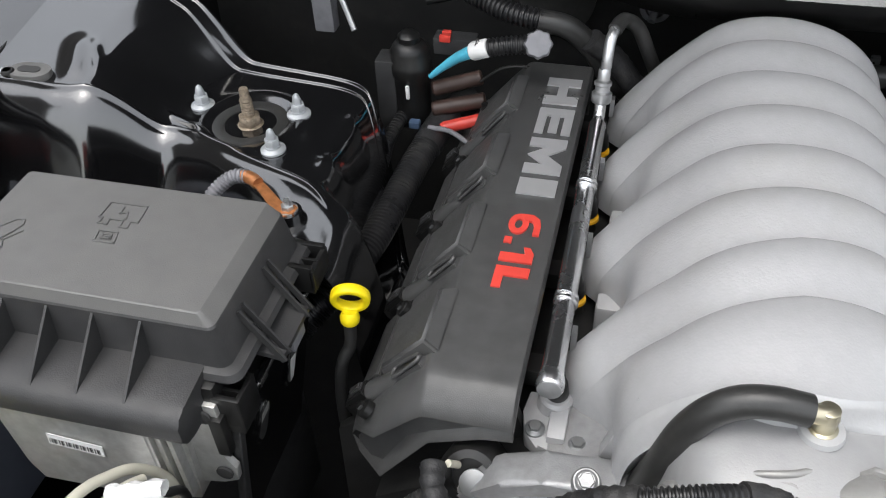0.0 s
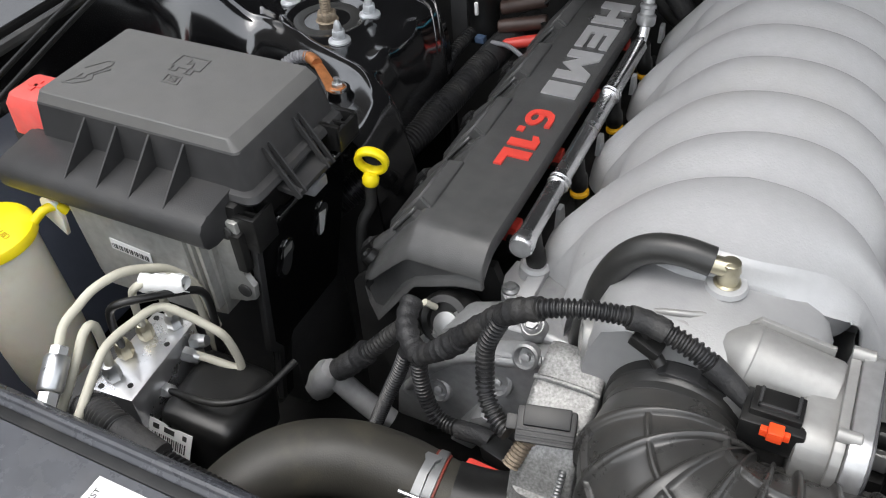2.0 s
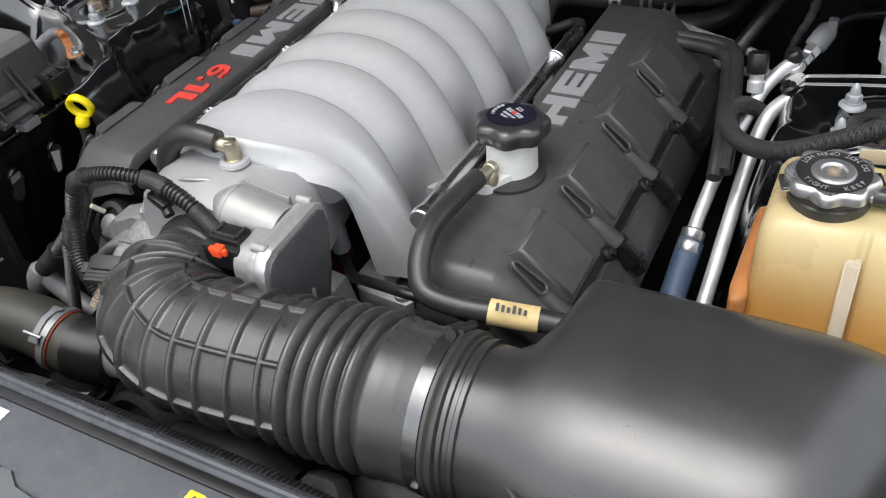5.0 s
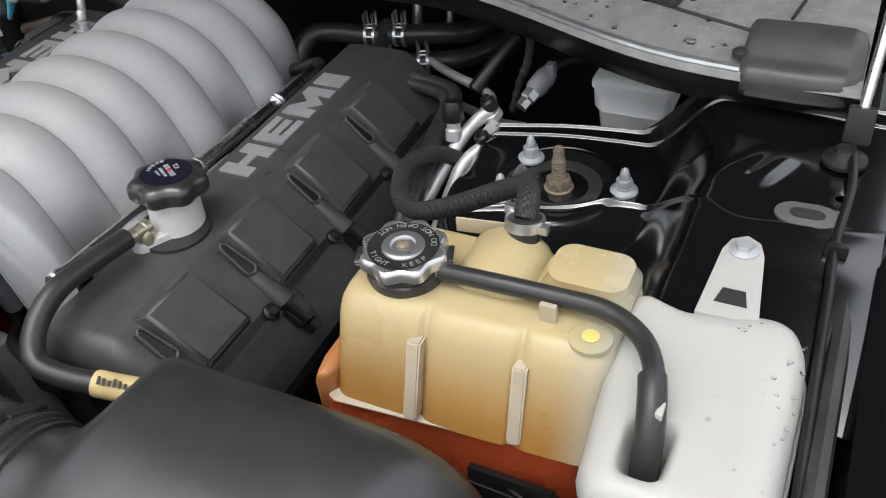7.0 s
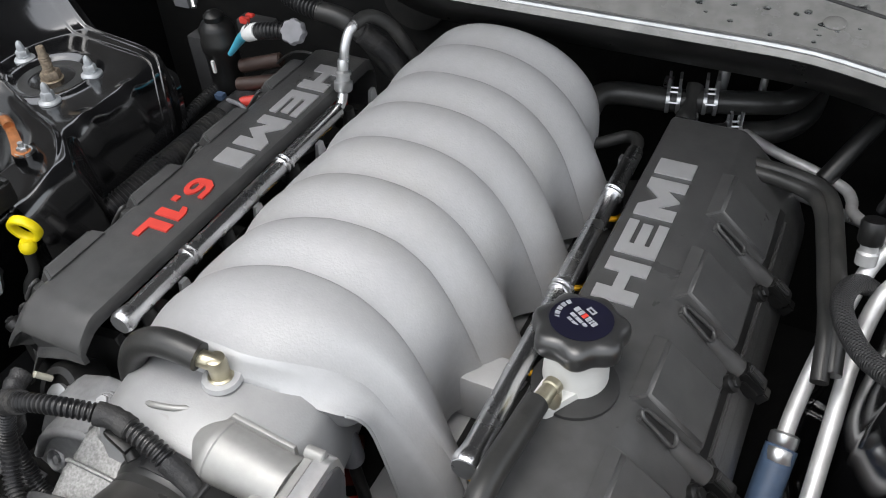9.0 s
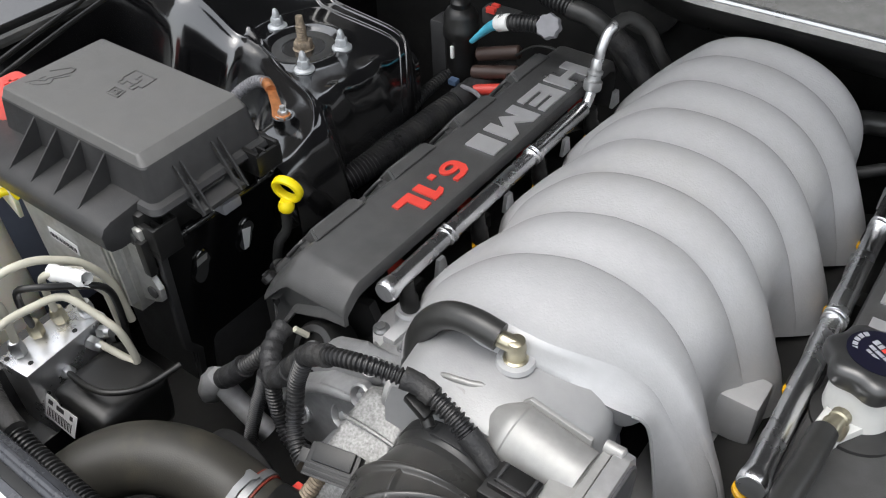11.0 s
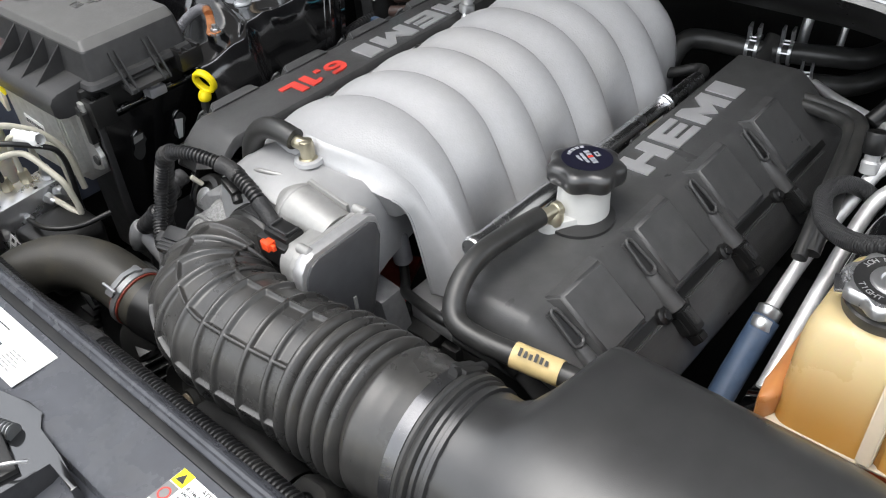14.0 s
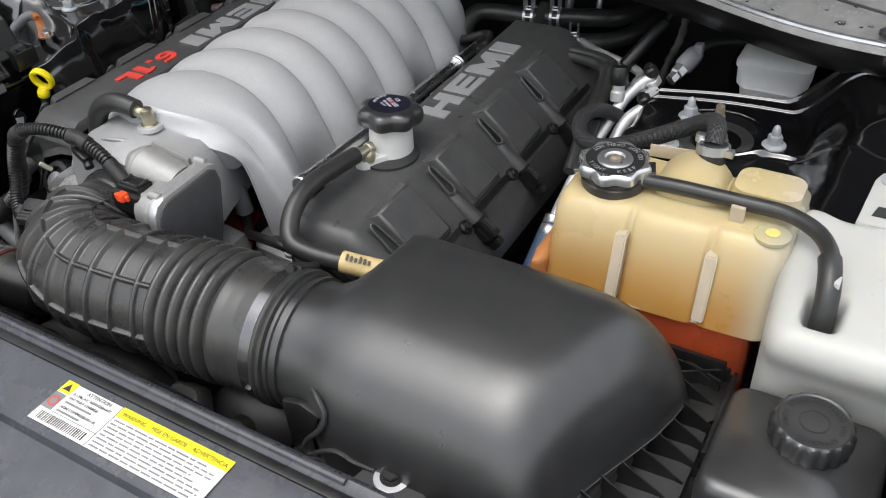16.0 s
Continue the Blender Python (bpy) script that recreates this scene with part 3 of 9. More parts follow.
def tower(side):
    label = "glossy black pressed steel shock tower with three flange nuts"
    ob = thing("shock_tower", (CX + side * 0.49, 0.42, 0.9), label, "shock tower", "shock towers")
    mx = (lambda x: x) if side > 0 else (lambda x: 2 * CX - x)
    def at(x, v):
        yf, yr = bead_y(x, side), rear_y(x, side)
        stops = (0.295 - 0.095 * sstep(0.53, 0.62, x) if side > 0 else min(0.245 - 0.6 * max(0.0, 0.33 - x), yf - 0.03), yf - 0.014, yf + 0.014, yr - 0.006, yr + 0.034)
        k = min(3, int(v))
        y = stops[k] + (stops[k + 1] - stops[k]) * (v - k)
        return (mx(x), y, tower_z(x, y, side))

    xs = np.concatenate([np.linspace(0.375 if side > 0 else 0.31, 0.46, 70), np.linspace(0.4625, 0.768, 100)])
    vs = np.concatenate([np.linspace(0, 0.97, 30), np.linspace(1.0, 1.96, 26), np.linspace(2.0, 2.98, 44), np.linspace(3.0, 4.0, 70)])
    part("pressed_sheet", sheet(at, xs, vs, 0.0025), M_PAINT, ob, smooth=80)
    sx, sy = mx(0.517), 0.418 if side > 0 else 0.428
    part("mount_rubber", lathe([(0.043, 0), (0.043, 0.002), (0.036, 0.004), (0.026, 0.003), (0.024, -0.002), (0.014, -0.003)], (sx, sy, 0.9), seg=40), M_RUBBER, ob)
    part("mount_dish", lathe([(0.022, 0), (0.022, 0.003), (0.013, 0.004)], (sx, sy, 0.898), seg=32), M_DARK, ob)
    part("mount_nut", hexnut((sx, sy, 0.9), (0, 0, 1), 0.0115, 0.012, 0.014), M_RUST, ob)
    thread = [(0.0062, 0.0)] + [(0.0062 if k % 2 else 0.0055, 0.0015 * k) for k in range(1, 15)] + [(0.0048, 0.0225), (0.0046, 0.030), (0.004, 0.032)]
    part("mount_stud", lathe(thread, (sx, sy, 0.91), seg=16), M_RUST, ob, "threaded stud with light rust")
    for ox, oy in ((0.056, 0.006), (-0.036, 0.028), (-0.040, -0.034)) if side > 0 else ((0.058, 0.016), (-0.044, 0.019), (-0.042, -0.042)):
        nut_and_stud(ob, mx(0.517 + ox), sy + oy, 0.9055)
    # slotted washer on the outer plateau
    px, py = mx(0.718), 0.3635 if side > 0 else 0.392
    slot = [(px + 0.016 * math.cos(t) + 0.006 * (1 if math.cos(t) > 0 else -1), py + 0.013 * math.sin(t)) for t in np.linspace(0, 2 * math.pi, 25)[:-1]]
    part("slot_washer", prism(slot, 'z', 0.955, 0.9625, 0.0008), M_LID, ob)
    hole = [(px + 0.007 * math.cos(t) + 0.005 * (1 if math.cos(t) > 0 else -1), py + 0.0055 * math.sin(t)) for t in np.linspace(0, 2 * math.pi, 17)[:-1]]
    part("slot_hole", prism(hole, 'z', 0.9626, 0.9632), M_INK, ob)
    part("panel_screw", hexnut((mx(0.737), 0.385, 0.9615), (0, 0, 1), 0.005, 0.003, 0.0065), M_DARK, ob)
    return ob


for s in (-1, 1):
    tower(s)

# ---- engine: block, heads, valve covers ----
engine = thing("engine_block", (CX, 0.3, 0.55), "dark cast engine block deep between the covers", "engine block")
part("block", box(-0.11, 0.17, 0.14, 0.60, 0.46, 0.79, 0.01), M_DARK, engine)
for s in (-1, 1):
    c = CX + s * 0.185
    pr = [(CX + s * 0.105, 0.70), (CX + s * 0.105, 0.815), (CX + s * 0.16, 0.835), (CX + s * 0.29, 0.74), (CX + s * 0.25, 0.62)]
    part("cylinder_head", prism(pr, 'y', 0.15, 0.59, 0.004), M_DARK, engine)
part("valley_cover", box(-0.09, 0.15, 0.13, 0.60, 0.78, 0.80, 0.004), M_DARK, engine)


def strip_profile(side):
    e = 0.0045 if side < 0 else 0.0
    pts = [(0.1675 + e, 0.8895 if side < 0 else 0.870), (0.1678 + e, 0.8985), (0.1695 + e, 0.9018), (0.174 + e, 0.9025), (0.236, 0.9025), (0.240, 0.9012), (0.254, 0.889)] + ([(0.286, 0.856), (0.318, 0.818), (0.326, 0.80), (0.318, 0.786)] if side < 0 else [(0.286, 0.855), (0.302, 0.834), (0.312, 0.808), (0.314, 0.79)]) + [(0.285, 0.800), (0.235, 0.868), (0.195, 0.886 if side < 0 else 0.868)]
    k = 0.84 if side < 0 else 1.0
    return [(CX + side * (u if u < 0.24 else 0.24 + (u - 0.24) * k), v) for u, v in pts]


def valve_cover(side, y0, y1):
    where = "black satin plastic valve cover with raised silver lettering"
    ob = thing("valve_cover", (CX + side * 0.22, (y0 + y1) / 2, 0.78), where, "valve cover", "valve covers")
    pr = strip_profile(side)
    ys = [(y0 + 0.030, 0.040), (y0 + 0.006, 0.039), (y0 + 0.001, 0.034), (y0 - 0.0010, 0.028), (y0 + 0.0005, 0.021), (y0 + 0.005, 0.0145), (y0 + 0.012, 0.0075), (y0 + 0.018, 0.0025), (y0 + 0.023, 0.0004), (y0 + 0.028, 0.0),
          (y1 - 0.008, 0.0), (y1, 0.004), (y1 + 0.006, 0.016), (y1 + 0.008, 0.06)]
    if side < 0:
        ys = [(y0 + 0.004, 0.0300)] + ys[3:]
    else:
        ys = ys[:3] + [(y0 - 0.0010, 0.027), (y0 + 0.0005, 0.019), (y0 + 0.0035, 0.0115), (y0 + 0.0075, 0.0055), (y0 + 0.0120, 0.0020), (y0 + 0.0165, 0.0004), (y0 + 0.021, 0.0)] + ys[10:]
    loops = []
    for y, drop in ys:
        if side < 0 and y < y0 + 0.04:
            drop *= 0.80
        k = max(0.0, drop - 0.012) / 0.05
        cut = lambda u: 0.034 * min(1.2, max(0.0, (abs(u - CX) - 0.276) / 0.034)) if y < y0 + 0.03 else 0.0
        loops.append([(u + (CX + side * 0.22 - u) * 0.05 * k, y + cut(u), v - drop * (v - 0.70) / 0.2025) for u, v in pr])
    part("cover_shell", rings(loops), M_COVER, ob, smooth=34)
    # slope direction: out and down
    o = Vector((CX + side * 0.246, 0, 0.896))
    run = 0.062 if side > 0 else 0.052
    down = Vector((side * run, 0, -0.065)).normalized()
    nrm = Vector((side * 0.065, 0, run)).normalized()
    SL = 0.10

    def plate(ya, yb, a, b, h0, h1, bev, rnd=0.0012, fall=0.0):
        b8 = []
        for h in (h0, h1):
            e = 0.0 if h == h0 else bev
            b8 += [o + down * aa + Vector((0, yy + SL * aa, 0)) + nrm * (h - fall * (aa - a) / (b - a)) for aa, yy in ((a + e, ya + e), (b - e, ya + e), (b - e, yb - e), (a + e, yb - e))]
        bm = bm_new()
        add(bm, b8, [(3, 2, 1, 0), (4, 5, 6, 7), (0, 1, 5, 4), (1, 2, 6, 5), (2, 3, 7, 6), (3, 0, 4, 7)])
        if rnd:
            bmesh.ops.bevel(bm, geom=bm.edges[:] + bm.verts[:], offset=rnd, segments=2, affect='EDGES')
        return bm

    first = 0.174 if side < 0 else 0.1435
    for k in range(4):
        yc = first + 0.1062 * k
        # panel between the coil pockets, with a stepped strip along its upper edge
        part("coil_pad", plate(yc + 0.0050, yc + 0.074, -0.0145, 0.0615, -0.005, 0.0088, 0.0070, 0.0022), M_COVER, ob, smooth=60)
        part("lower_pad", plate(yc + 0.012, yc + 0.092, 0.0665, 0.104, -0.020, 0.0040, 0.003, 0.0016, fall=0.014 if side > 0 else 0.004), M_COVER, ob)
        part("cover_seam", plate(yc + 0.008, yc + 0.098, 0.0600, 0.0680, -0.004, 0.0010, 0.0004, 0), M_COCOIL, ob)
        # coil pocket: a slim raised eye that widens into the lead boot, then the plug
        at = lambda aa, dy, h: o + down * aa + Vector((0, yc + SL * aa + dy, 0)) + nrm * h
        eye = [at(aa, dy, 0.0052) for aa, dy in ((-0.004, 0.0), (-0.001, 0.0034), (0.012, 0.0046), (0.024, 0.0056), (0.030, 0.0054), (0.033, 0.0), (0.030, -0.0054), (0.024, -0.0056), (0.012, -0.0046), (-0.001, -0.0034), (-0.004, 0.0))]
        part("pocket_rim", merge(tube(eye, 0.0016, 10, 0.002), plate(yc - 0.0066, yc + 0.0066, -0.004, 0.036, -0.004, 0.0036, 0.0022, 0.0010)), M_COVER, ob)
        part("lead_slot", plate(yc - 0.0042, yc + 0.0042, 0.0, 0.0305, -0.001, 0.0044, 0.0004, 0), M_COCOIL, ob)
        boot = [(0.0056, 0.031), (0.0072, 0.035), (0.0080, 0.048), (0.0098, 0.058), (0.0104, 0.070)]
        loops = [[at(aa, r * math.cos(q), 0.0004 + 0.78 * r * math.sin(q)) for q in (2 * math.pi * i / 16 for i in range(16))] for r, aa in boot]
        part("coil_lead", rings(loops), M_LEAD, ob, "moulded lead boot", smooth=60)
        part("coil_plug", merge(plate(yc - 0.0095, yc + 0.0095, 0.068, 0.098, -0.004, 0.0100, 0.003), plate(yc - 0.0125, yc - 0.009, 0.074, 0.094, -0.004, 0.006, 0.001), plate(yc - 0.0072, yc + 0.0072, 0.096, 0.108, -0.006, 0.006, 0.002)), M_COCOIL, ob)
        part("plug_latch", plate(yc - 0.0045, yc + 0.0045, 0.072, 0.090, 0.0090, 0.0128, 0.001), M_PLASTIC, ob)
        c = o + down * 0.066 + Vector((0, yc - 0.013, 0)) + nrm * -0.001
        part("coil_bolt", merge(lathe([(0.0075, 0), (0.0075, 0.006), (0.0055, 0.0075)], c, nrm, 18), hexnut(c + nrm * 0.006, nrm, 0.0045, 0.004)), M_COCOIL, ob)
    return ob


def block_letters(ob, text, y, x_in, x_out, z, width, gap, direction, material, up):
    """Raised block letters. The reading direction runs along y, up points along x."""
    names = {'H': "letter_h", 'E': "letter_e", 'M': "letter_m", 'I': "letter_i"}
    at = y
    for ch, w in zip(text, width):
        bars = []
        if ch == 'H':
            t = w * 0.30
            bars = [[(0, 0), (t, 0), (t, 1), (0, 1)], [(w - t, 0), (w, 0), (w, 1), (w - t, 1)], [(t, 0.36), (w - t, 0.36), (w - t, 0.64), (t, 0.64)]]
        elif ch == 'E':
            t = w * 0.30
            bars = [[(0, 0), (t, 0), (t, 1), (0, 1)], [(t, 0), (w, 0), (w, 0.25), (t, 0.25)], [(t, 0.375), (w * 0.94, 0.375), (w * 0.94, 0.625), (t, 0.625)], [(t, 0.75), (w, 0.75), (w, 1), (t, 1)]]
        elif ch == 'M':
            t = w * 0.25
            bars = [[(0, 0), (t, 0), (t, 1), (0, 1)], [(w - t, 0), (w, 0), (w, 1), (w - t, 1)], [(t, 1), (t, 0.48), (w / 2, 0.02), (w / 2, 0.56)], [(w / 2, 0.56), (w / 2, 0.02), (w - t, 0.48), (w - t, 1)]]
        elif ch == 'I':
            bars = [[(0, 0), (w, 0), (w, 1), (0, 1)]]
        bms = [prism([(x_out + (x_in - x_out) * v, at + direction * u) for u, v in bar], 'z', z - 0.001, z + 0.0016) for bar in bars]
        part(names[ch], merge(*bms), material, ob, "raised silver letter")
        at += direction * (w + gap)
    return at


cover_l = valve_cover(-1, 0.140, 0.600)
cover_r = valve_cover(1, 0.112, 0.612)
LW = (0.048, 0.043, 0.054, 0.0225)
block_letters(cover_l, "HEMI", 0.563, -0.1515, -0.1855, 0.9025, LW, 0.0085, -1, M_EMBLEM, 1)
block_letters(cover_r, "HEMI", 0.340, 0.2065, 0.2405, 0.9025, LW, 0.0085, 1, M_EMBLEM, -1)


def badge(ob):
    """6.1L in heavy raised strokes, reading towards the front."""
    Y, X0, H = 0.343, -0.1835, 0.027
    pt = lambda u, v: (X0 + v * H, Y - u)
    ring = [(0.0135 + 0.0125 * math.cos(t), 0.31 + 0.31 * math.sin(t)) for t in np.linspace(0, 2 * math.pi, 29)[:-1]]
    hole = [(0.0135 + 0.0060 * math.cos(t), 0.31 + 0.12 * math.sin(t)) for t in np.linspace(0, 2 * math.pi, 29)[:-1]]
    bm = bm_new()
    for z0, z1 in ((0.9025, 0.9042),):
        o0, o1 = [bm.verts.new((*pt(*p), z1)) for p in ring], [bm.verts.new((*pt(*p), z1)) for p in hole]
        p0, p1 = [bm.verts.new((*pt(*p), z0)) for p in ring], [bm.verts.new((*pt(*p), z0)) for p in hole]
        for i in range(28):
            k = (i + 1) % 28
            bm.faces.new((o0[i], o0[k], o1[k], o1[i]))
            bm.faces.new((p0[i], p0[k], o0[k], o0[i]))
            bm.faces.new((o1[i], o1[k], p1[k], p1[i]))
    tail = [(0.001, 0.31), (0.001, 0.70), (0.006, 0.93), (0.014, 1.0), (0.026, 1.0), (0.026, 0.80), (0.0145, 0.80), (0.0095, 0.70), (0.0085, 0.45)]
    part("figure_six", merge(bm, prism([pt(*p) for p in tail], 'z', 0.9015, 0.9046)), M_RED, ob, "raised red figure")
    part("point", prism([pt(*p) for p in ((0.031, 0), (0.038, 0), (0.038, 0.24), (0.031, 0.24))], 'z', 0.9015, 0.9042), M_RED, ob)
    part("figure_one", prism([pt(*p) for p in ((0.050, 0), (0.060, 0), (0.060, 1.0), (0.049, 1.0), (0.042, 0.86), (0.042, 0.66), (0.050, 0.74))], 'z', 0.9015, 0.9042), M_RED, ob)
    part("letter_l", prism([pt(*p) for p in ((0.066, 0), (0.090, 0), (0.090, 0.27), (0.0765, 0.27), (0.0765, 1.0), (0.066, 1.0))], 'z', 0.9015, 0.9042), M_RED, ob)


badge(cover_l)

# ---- intake manifold ----
GROOVES = (0.2125, 0.2685, 0.324, 0.3775, 0.433, 0.485, 0.540)


def manifold():
    ob = thing("intake_manifold", (CX, 0.38, 0.80), "silver painted cast intake manifold with arched runners", "intake manifold")
    lim = [0.134, *GROOVES, 0.602]
    right_legs, left_legs = (0.150, 0.178, 0.296, 0.405, 0.513), (0.240, 0.351, 0.459, 0.566)

    def hump(y):
        for a, b in zip(lim, lim[1:]):
            if a <= y <= b:
                t = (y - a) / (b - a)
                rise, fall = sstep(-0.10, 0.66, t), math.sqrt(max(0.0, 1 - (max(0.0, t - 0.60) / 0.40) ** 2.4))
                return 0.0078 * (rise - 0.05) * fall
        return 0.0

    def leg(y, legs):
        return max(math.exp(-(abs(y - c) / 0.036) ** 3) for c in legs)

    LEG_X = {-1: (0.0, 0.0205, 0.0400, 0.0570, 0.0725, 0.0880, 0.1030, 0.1180, 0.1325, 0.1440, 0.1490),
             1: (0.0, 0.0205, 0.0408, 0.0600, 0.0768, 0.0912, 0.1040, 0.1155, 0.1265, 0.1370, 0.1450)}
    LEG_Z = {-1: (0.976, 0.9743, 0.9690, 0.9590, 0.9445, 0.9285, 0.9125, 0.8960, 0.8800, 0.8640, 0.8400),
             1: (0.976, 0.9743, 0.9690, 0.9600, 0.9472, 0.9315, 0.9130, 0.8930, 0.8735, 0.8535, 0.8300)}
    GAP_X = (0.0, 0.0205, 0.0410, 0.0600, 0.0765, 0.0895, 0.0975, 0.1010, 0.1020, 0.1020, 0.1020)

    def curve(q, tab):
        """Smooth pass through an evenly spaced table."""
        k = min(9, int(q * 10))
        f = q * 10 - k
        p = [tab[max(0, k - 1)], tab[k], tab[k + 1], tab[min(10, k + 2)]]
        if k == 0:
            p[0] = -tab[1] if tab[0] == 0.0 else tab[1]
        return 0.5 * (2 * p[1] + (p[2] - p[0]) * f + (2 * p[0] - 5 * p[1] + 4 * p[2] - p[3]) * f * f + (3 * p[1] - p[0] - 3 * p[2] + p[3]) * f ** 3)

    def surf(y, s):
        """s from -1 (foot of one bank) over the crown to 1 (foot of the other)."""
        side = 1 if s > 0 else -1
        q = abs(s)
        L = leg(y, right_legs if s > 0 else left_legs)
        r = hump(y) * (1 - 0.75 * sstep(0.55, 1.0, q))
        xo = curve(q, GAP_X) * (1 - L) + curve(q, LEG_X[side]) * L
        zo = curve(q, LEG_Z[side])
        tilt = q * radians(75)
        x = side * (xo + r * math.sin(tilt)) - 0.002
        z = zo + r * math.cos(tilt)
        if y > 0.565:
            end = math.sqrt(max(0.0, 1 - ((y - 0.565) / 0.0605) ** 2)) ** 0.8
            x *= 0.55 + 0.45 * end
            z = 0.83 + (z - 0.83) * (0.25 + 0.75 * end)
        # the runners sweep forward on the left bank and lean back a little over the right shoulder
        if s < 0:
            y -= min(-x, 0.08) * float(np.interp(y, (0.134, 0.16, 0.2125, 0.2685, 0.324, 0.3775, 0.433, 0.485, 0.54), (0.0, 0.10, 0.25, 0.24, 0.10, 0.04, 0.0, -0.08, -0.04)))
        else:
            y += float(np.interp(x, (0.0, 0.03, 0.05, 0.075, 0.10), (0.0, 0.0035, 0.005, 0.004, 0.0))) * float(np.interp(y, (0.134, 0.2125, 0.2685, 0.324, 0.485, 0.54), (0.0, 0.8, 1.4, 0.8, 0.3, 0.0)))
            y += 0.034 * sstep(0.05, 0.5, s) * (1 - sstep(0.134, 0.20, y))
        return (CX + x, y, z)

    ys = []
    for a, b in zip(lim, lim[1:]):
        ys += list(a + (b - a) * (0.5 - 0.5 * np.cos(np.linspace(0, math.pi, 17)[:-1])))
    ys += [0.602, 0.607, 0.614, 0.620, 0.624, 0.6255]
    part("runner_casting", sheet(surf, ys, np.linspace(-1, 1, 97), 0.004), M_SILVER, ob, smooth=32)
    # front shoulder: rolls over from the first runner to the deck, and beside it to the lip of the side opening
    LIP = ((0.0, 0.15, 0.3, 0.4, 0.45, 0.52, 0.6, 0.75, 0.9, 1.0),
           (0.0265, 0.048, 0.078, 0.100, 0.110, 0.1175, 0.1205, 0.126, 0.131, 0.133),
           (0.118, 0.126, 0.131, 0.136, 0.140, 0.147, 0.152, 0.153, 0.154, 0.155),
           (0.962, 0.9585, 0.950, 0.942, 0.9395, 0.931, 0.915, 0.885, 0.852, 0.832))

    def lip_at(s):
        if s >= 0:
            return Vector([sum(float(np.interp(s + e, LIP[0], col)) for e in (-0.03, 0.0, 0.03)) / 3 for col in LIP[1:]])
        p = surf(0.134, s)
        return Vector((CX - 0.002 + (p[0] - CX + 0.002) * (1 - 0.06 * min(1.0, abs(s) * 3)), 0.119, p[2] - 0.014))

    ss = np.linspace(-1, 1, 121)
    rows = []
    for s in ss:
        a3, c3 = Vector(surf(0.134, s)), lip_at(s)
        mid = (a3 + c3) / 2
        back = Vector((0.0, 0.012, -0.030)).lerp(Vector((0.006, 0.030, -0.002)), sstep(0.40, 0.56, s))
        out = (a3 - Vector((CX, 0.30, 0.86))).normalized()
        rows.append([a3, a3.lerp(c3, 0.14) + out * 0.0012, a3.lerp(c3, 0.32) + out * 0.0012, mid + out * 0.0002, a3.lerp(c3, 0.8), c3, c3 + back])
    bm = bm_new()
    g = [[bm.verts.new(p) for p in r] for r in rows]
    for r, q in zip(g, g[1:]):
        for i in range(6):
            bm.faces.new((r[i], q[i], q[i + 1], r[i + 1]))
    part("front_shoulder", bm, M_SILVER, ob, smooth=70)
    part("opening_lip", tube([lip_at(s) for s in np.linspace(0.46, 1.0, 22)], 0.0012, 8, 0.004), M_SILVER, ob)
    # plenum snout and platform
    loops = []
    for y, k in ((0.068, 0.86), (0.072, 0.90), (0.10, 0.965), (0.122, 0.985), (0.140, 0.93), (0.20, 0.80)):
        pr = [(-0.052, 0.865), (-0.046, 0.925), (-0.036, 0.952), (-0.018, 0.961), (0.030, 0.9625), (0.086, 0.9535), (0.097, 0.9475), (0.104, 0.938), (0.104, 0.865), (0.05, 0.85), (-0.02, 0.85)]
        loops.append([(0.02 + (u - 0.02) * k, y, 0.9 + (v - 0.9) * k) for u, v in pr])
    part("plenum_snout", rings(loops), M_SNOUT, ob, smooth=45)
    # feet with bolts
    for fx, fy in ((0.1575, 0.1525),):
        pad = [(fx + 0.0090 * math.cos(t), fy + 0.0085 * math.sin(t)) for t in np.linspace(0, 2 * math.pi, 17)[:-1]]
        part("foot_flange", prism(pad, 'z', 0.812, 0.8230, 0.002), M_SNOUT, ob)
        part("foot_bolt", hexnut((fx, fy, 0.8230), (0, 0, 1), 0.0048, 0.005, 0.0068), M_CLAMP, ob)
    rim = [(0.100, 0.160), (0.112, 0.146), (0.165, 0.142), (0.172, 0.152), (0.181, 0.176), (0.181, 0.590), (0.100, 0.590)]
    part("port_flange", prism(rim, 'z', 0.800, 0.8180, 0.002), M_SNOUT, ob)
    part("rail_boss", box(0.105, 0.166, 0.250, 0.284, 0.82, 0.868, 0.005), M_SILVER, ob)
    for y in (0.30, 0.41, 0.51):
        part("rail_boss", box(-0.104, -0.072, y - 0.010, y + 0.010, 0.82, 0.858, 0.004), M_SILVER, ob)
    flange = [(-0.128, 0.838), (-0.122, 0.846), (-0.090, 0.850), (-0.050, 0.856), (-0.050, 0.80), (-0.128, 0.80)]
    part("front_flange", prism(flange, 'y', 0.142, 0.205, 0.003), M_CASTDK, ob)
    foot = [(-0.142, 0.205), (-0.1445, 0.185), (-0.140, 0.166), (-0.130, 0.155), (-0.112, 0.1535), (-0.098, 0.148), (-0.084, 0.152), (-0.074, 0.163), (-0.066, 0.205)]
    part("port_flange", prism(foot, 'z', 0.828, 0.8455, 0.002), M_SILVER, ob)
    part("injector_boss", merge(lathe([(0.0135, -0.012), (0.0128, 0.010), (0.0105, 0.0125)], (-0.1225, 0.196, 0.845), (0.1, 0, 1), 26), box(-0.124, -0.110, 0.160, 0.196, 0.840, 0.853, 0.003)), M_SILVER, ob)
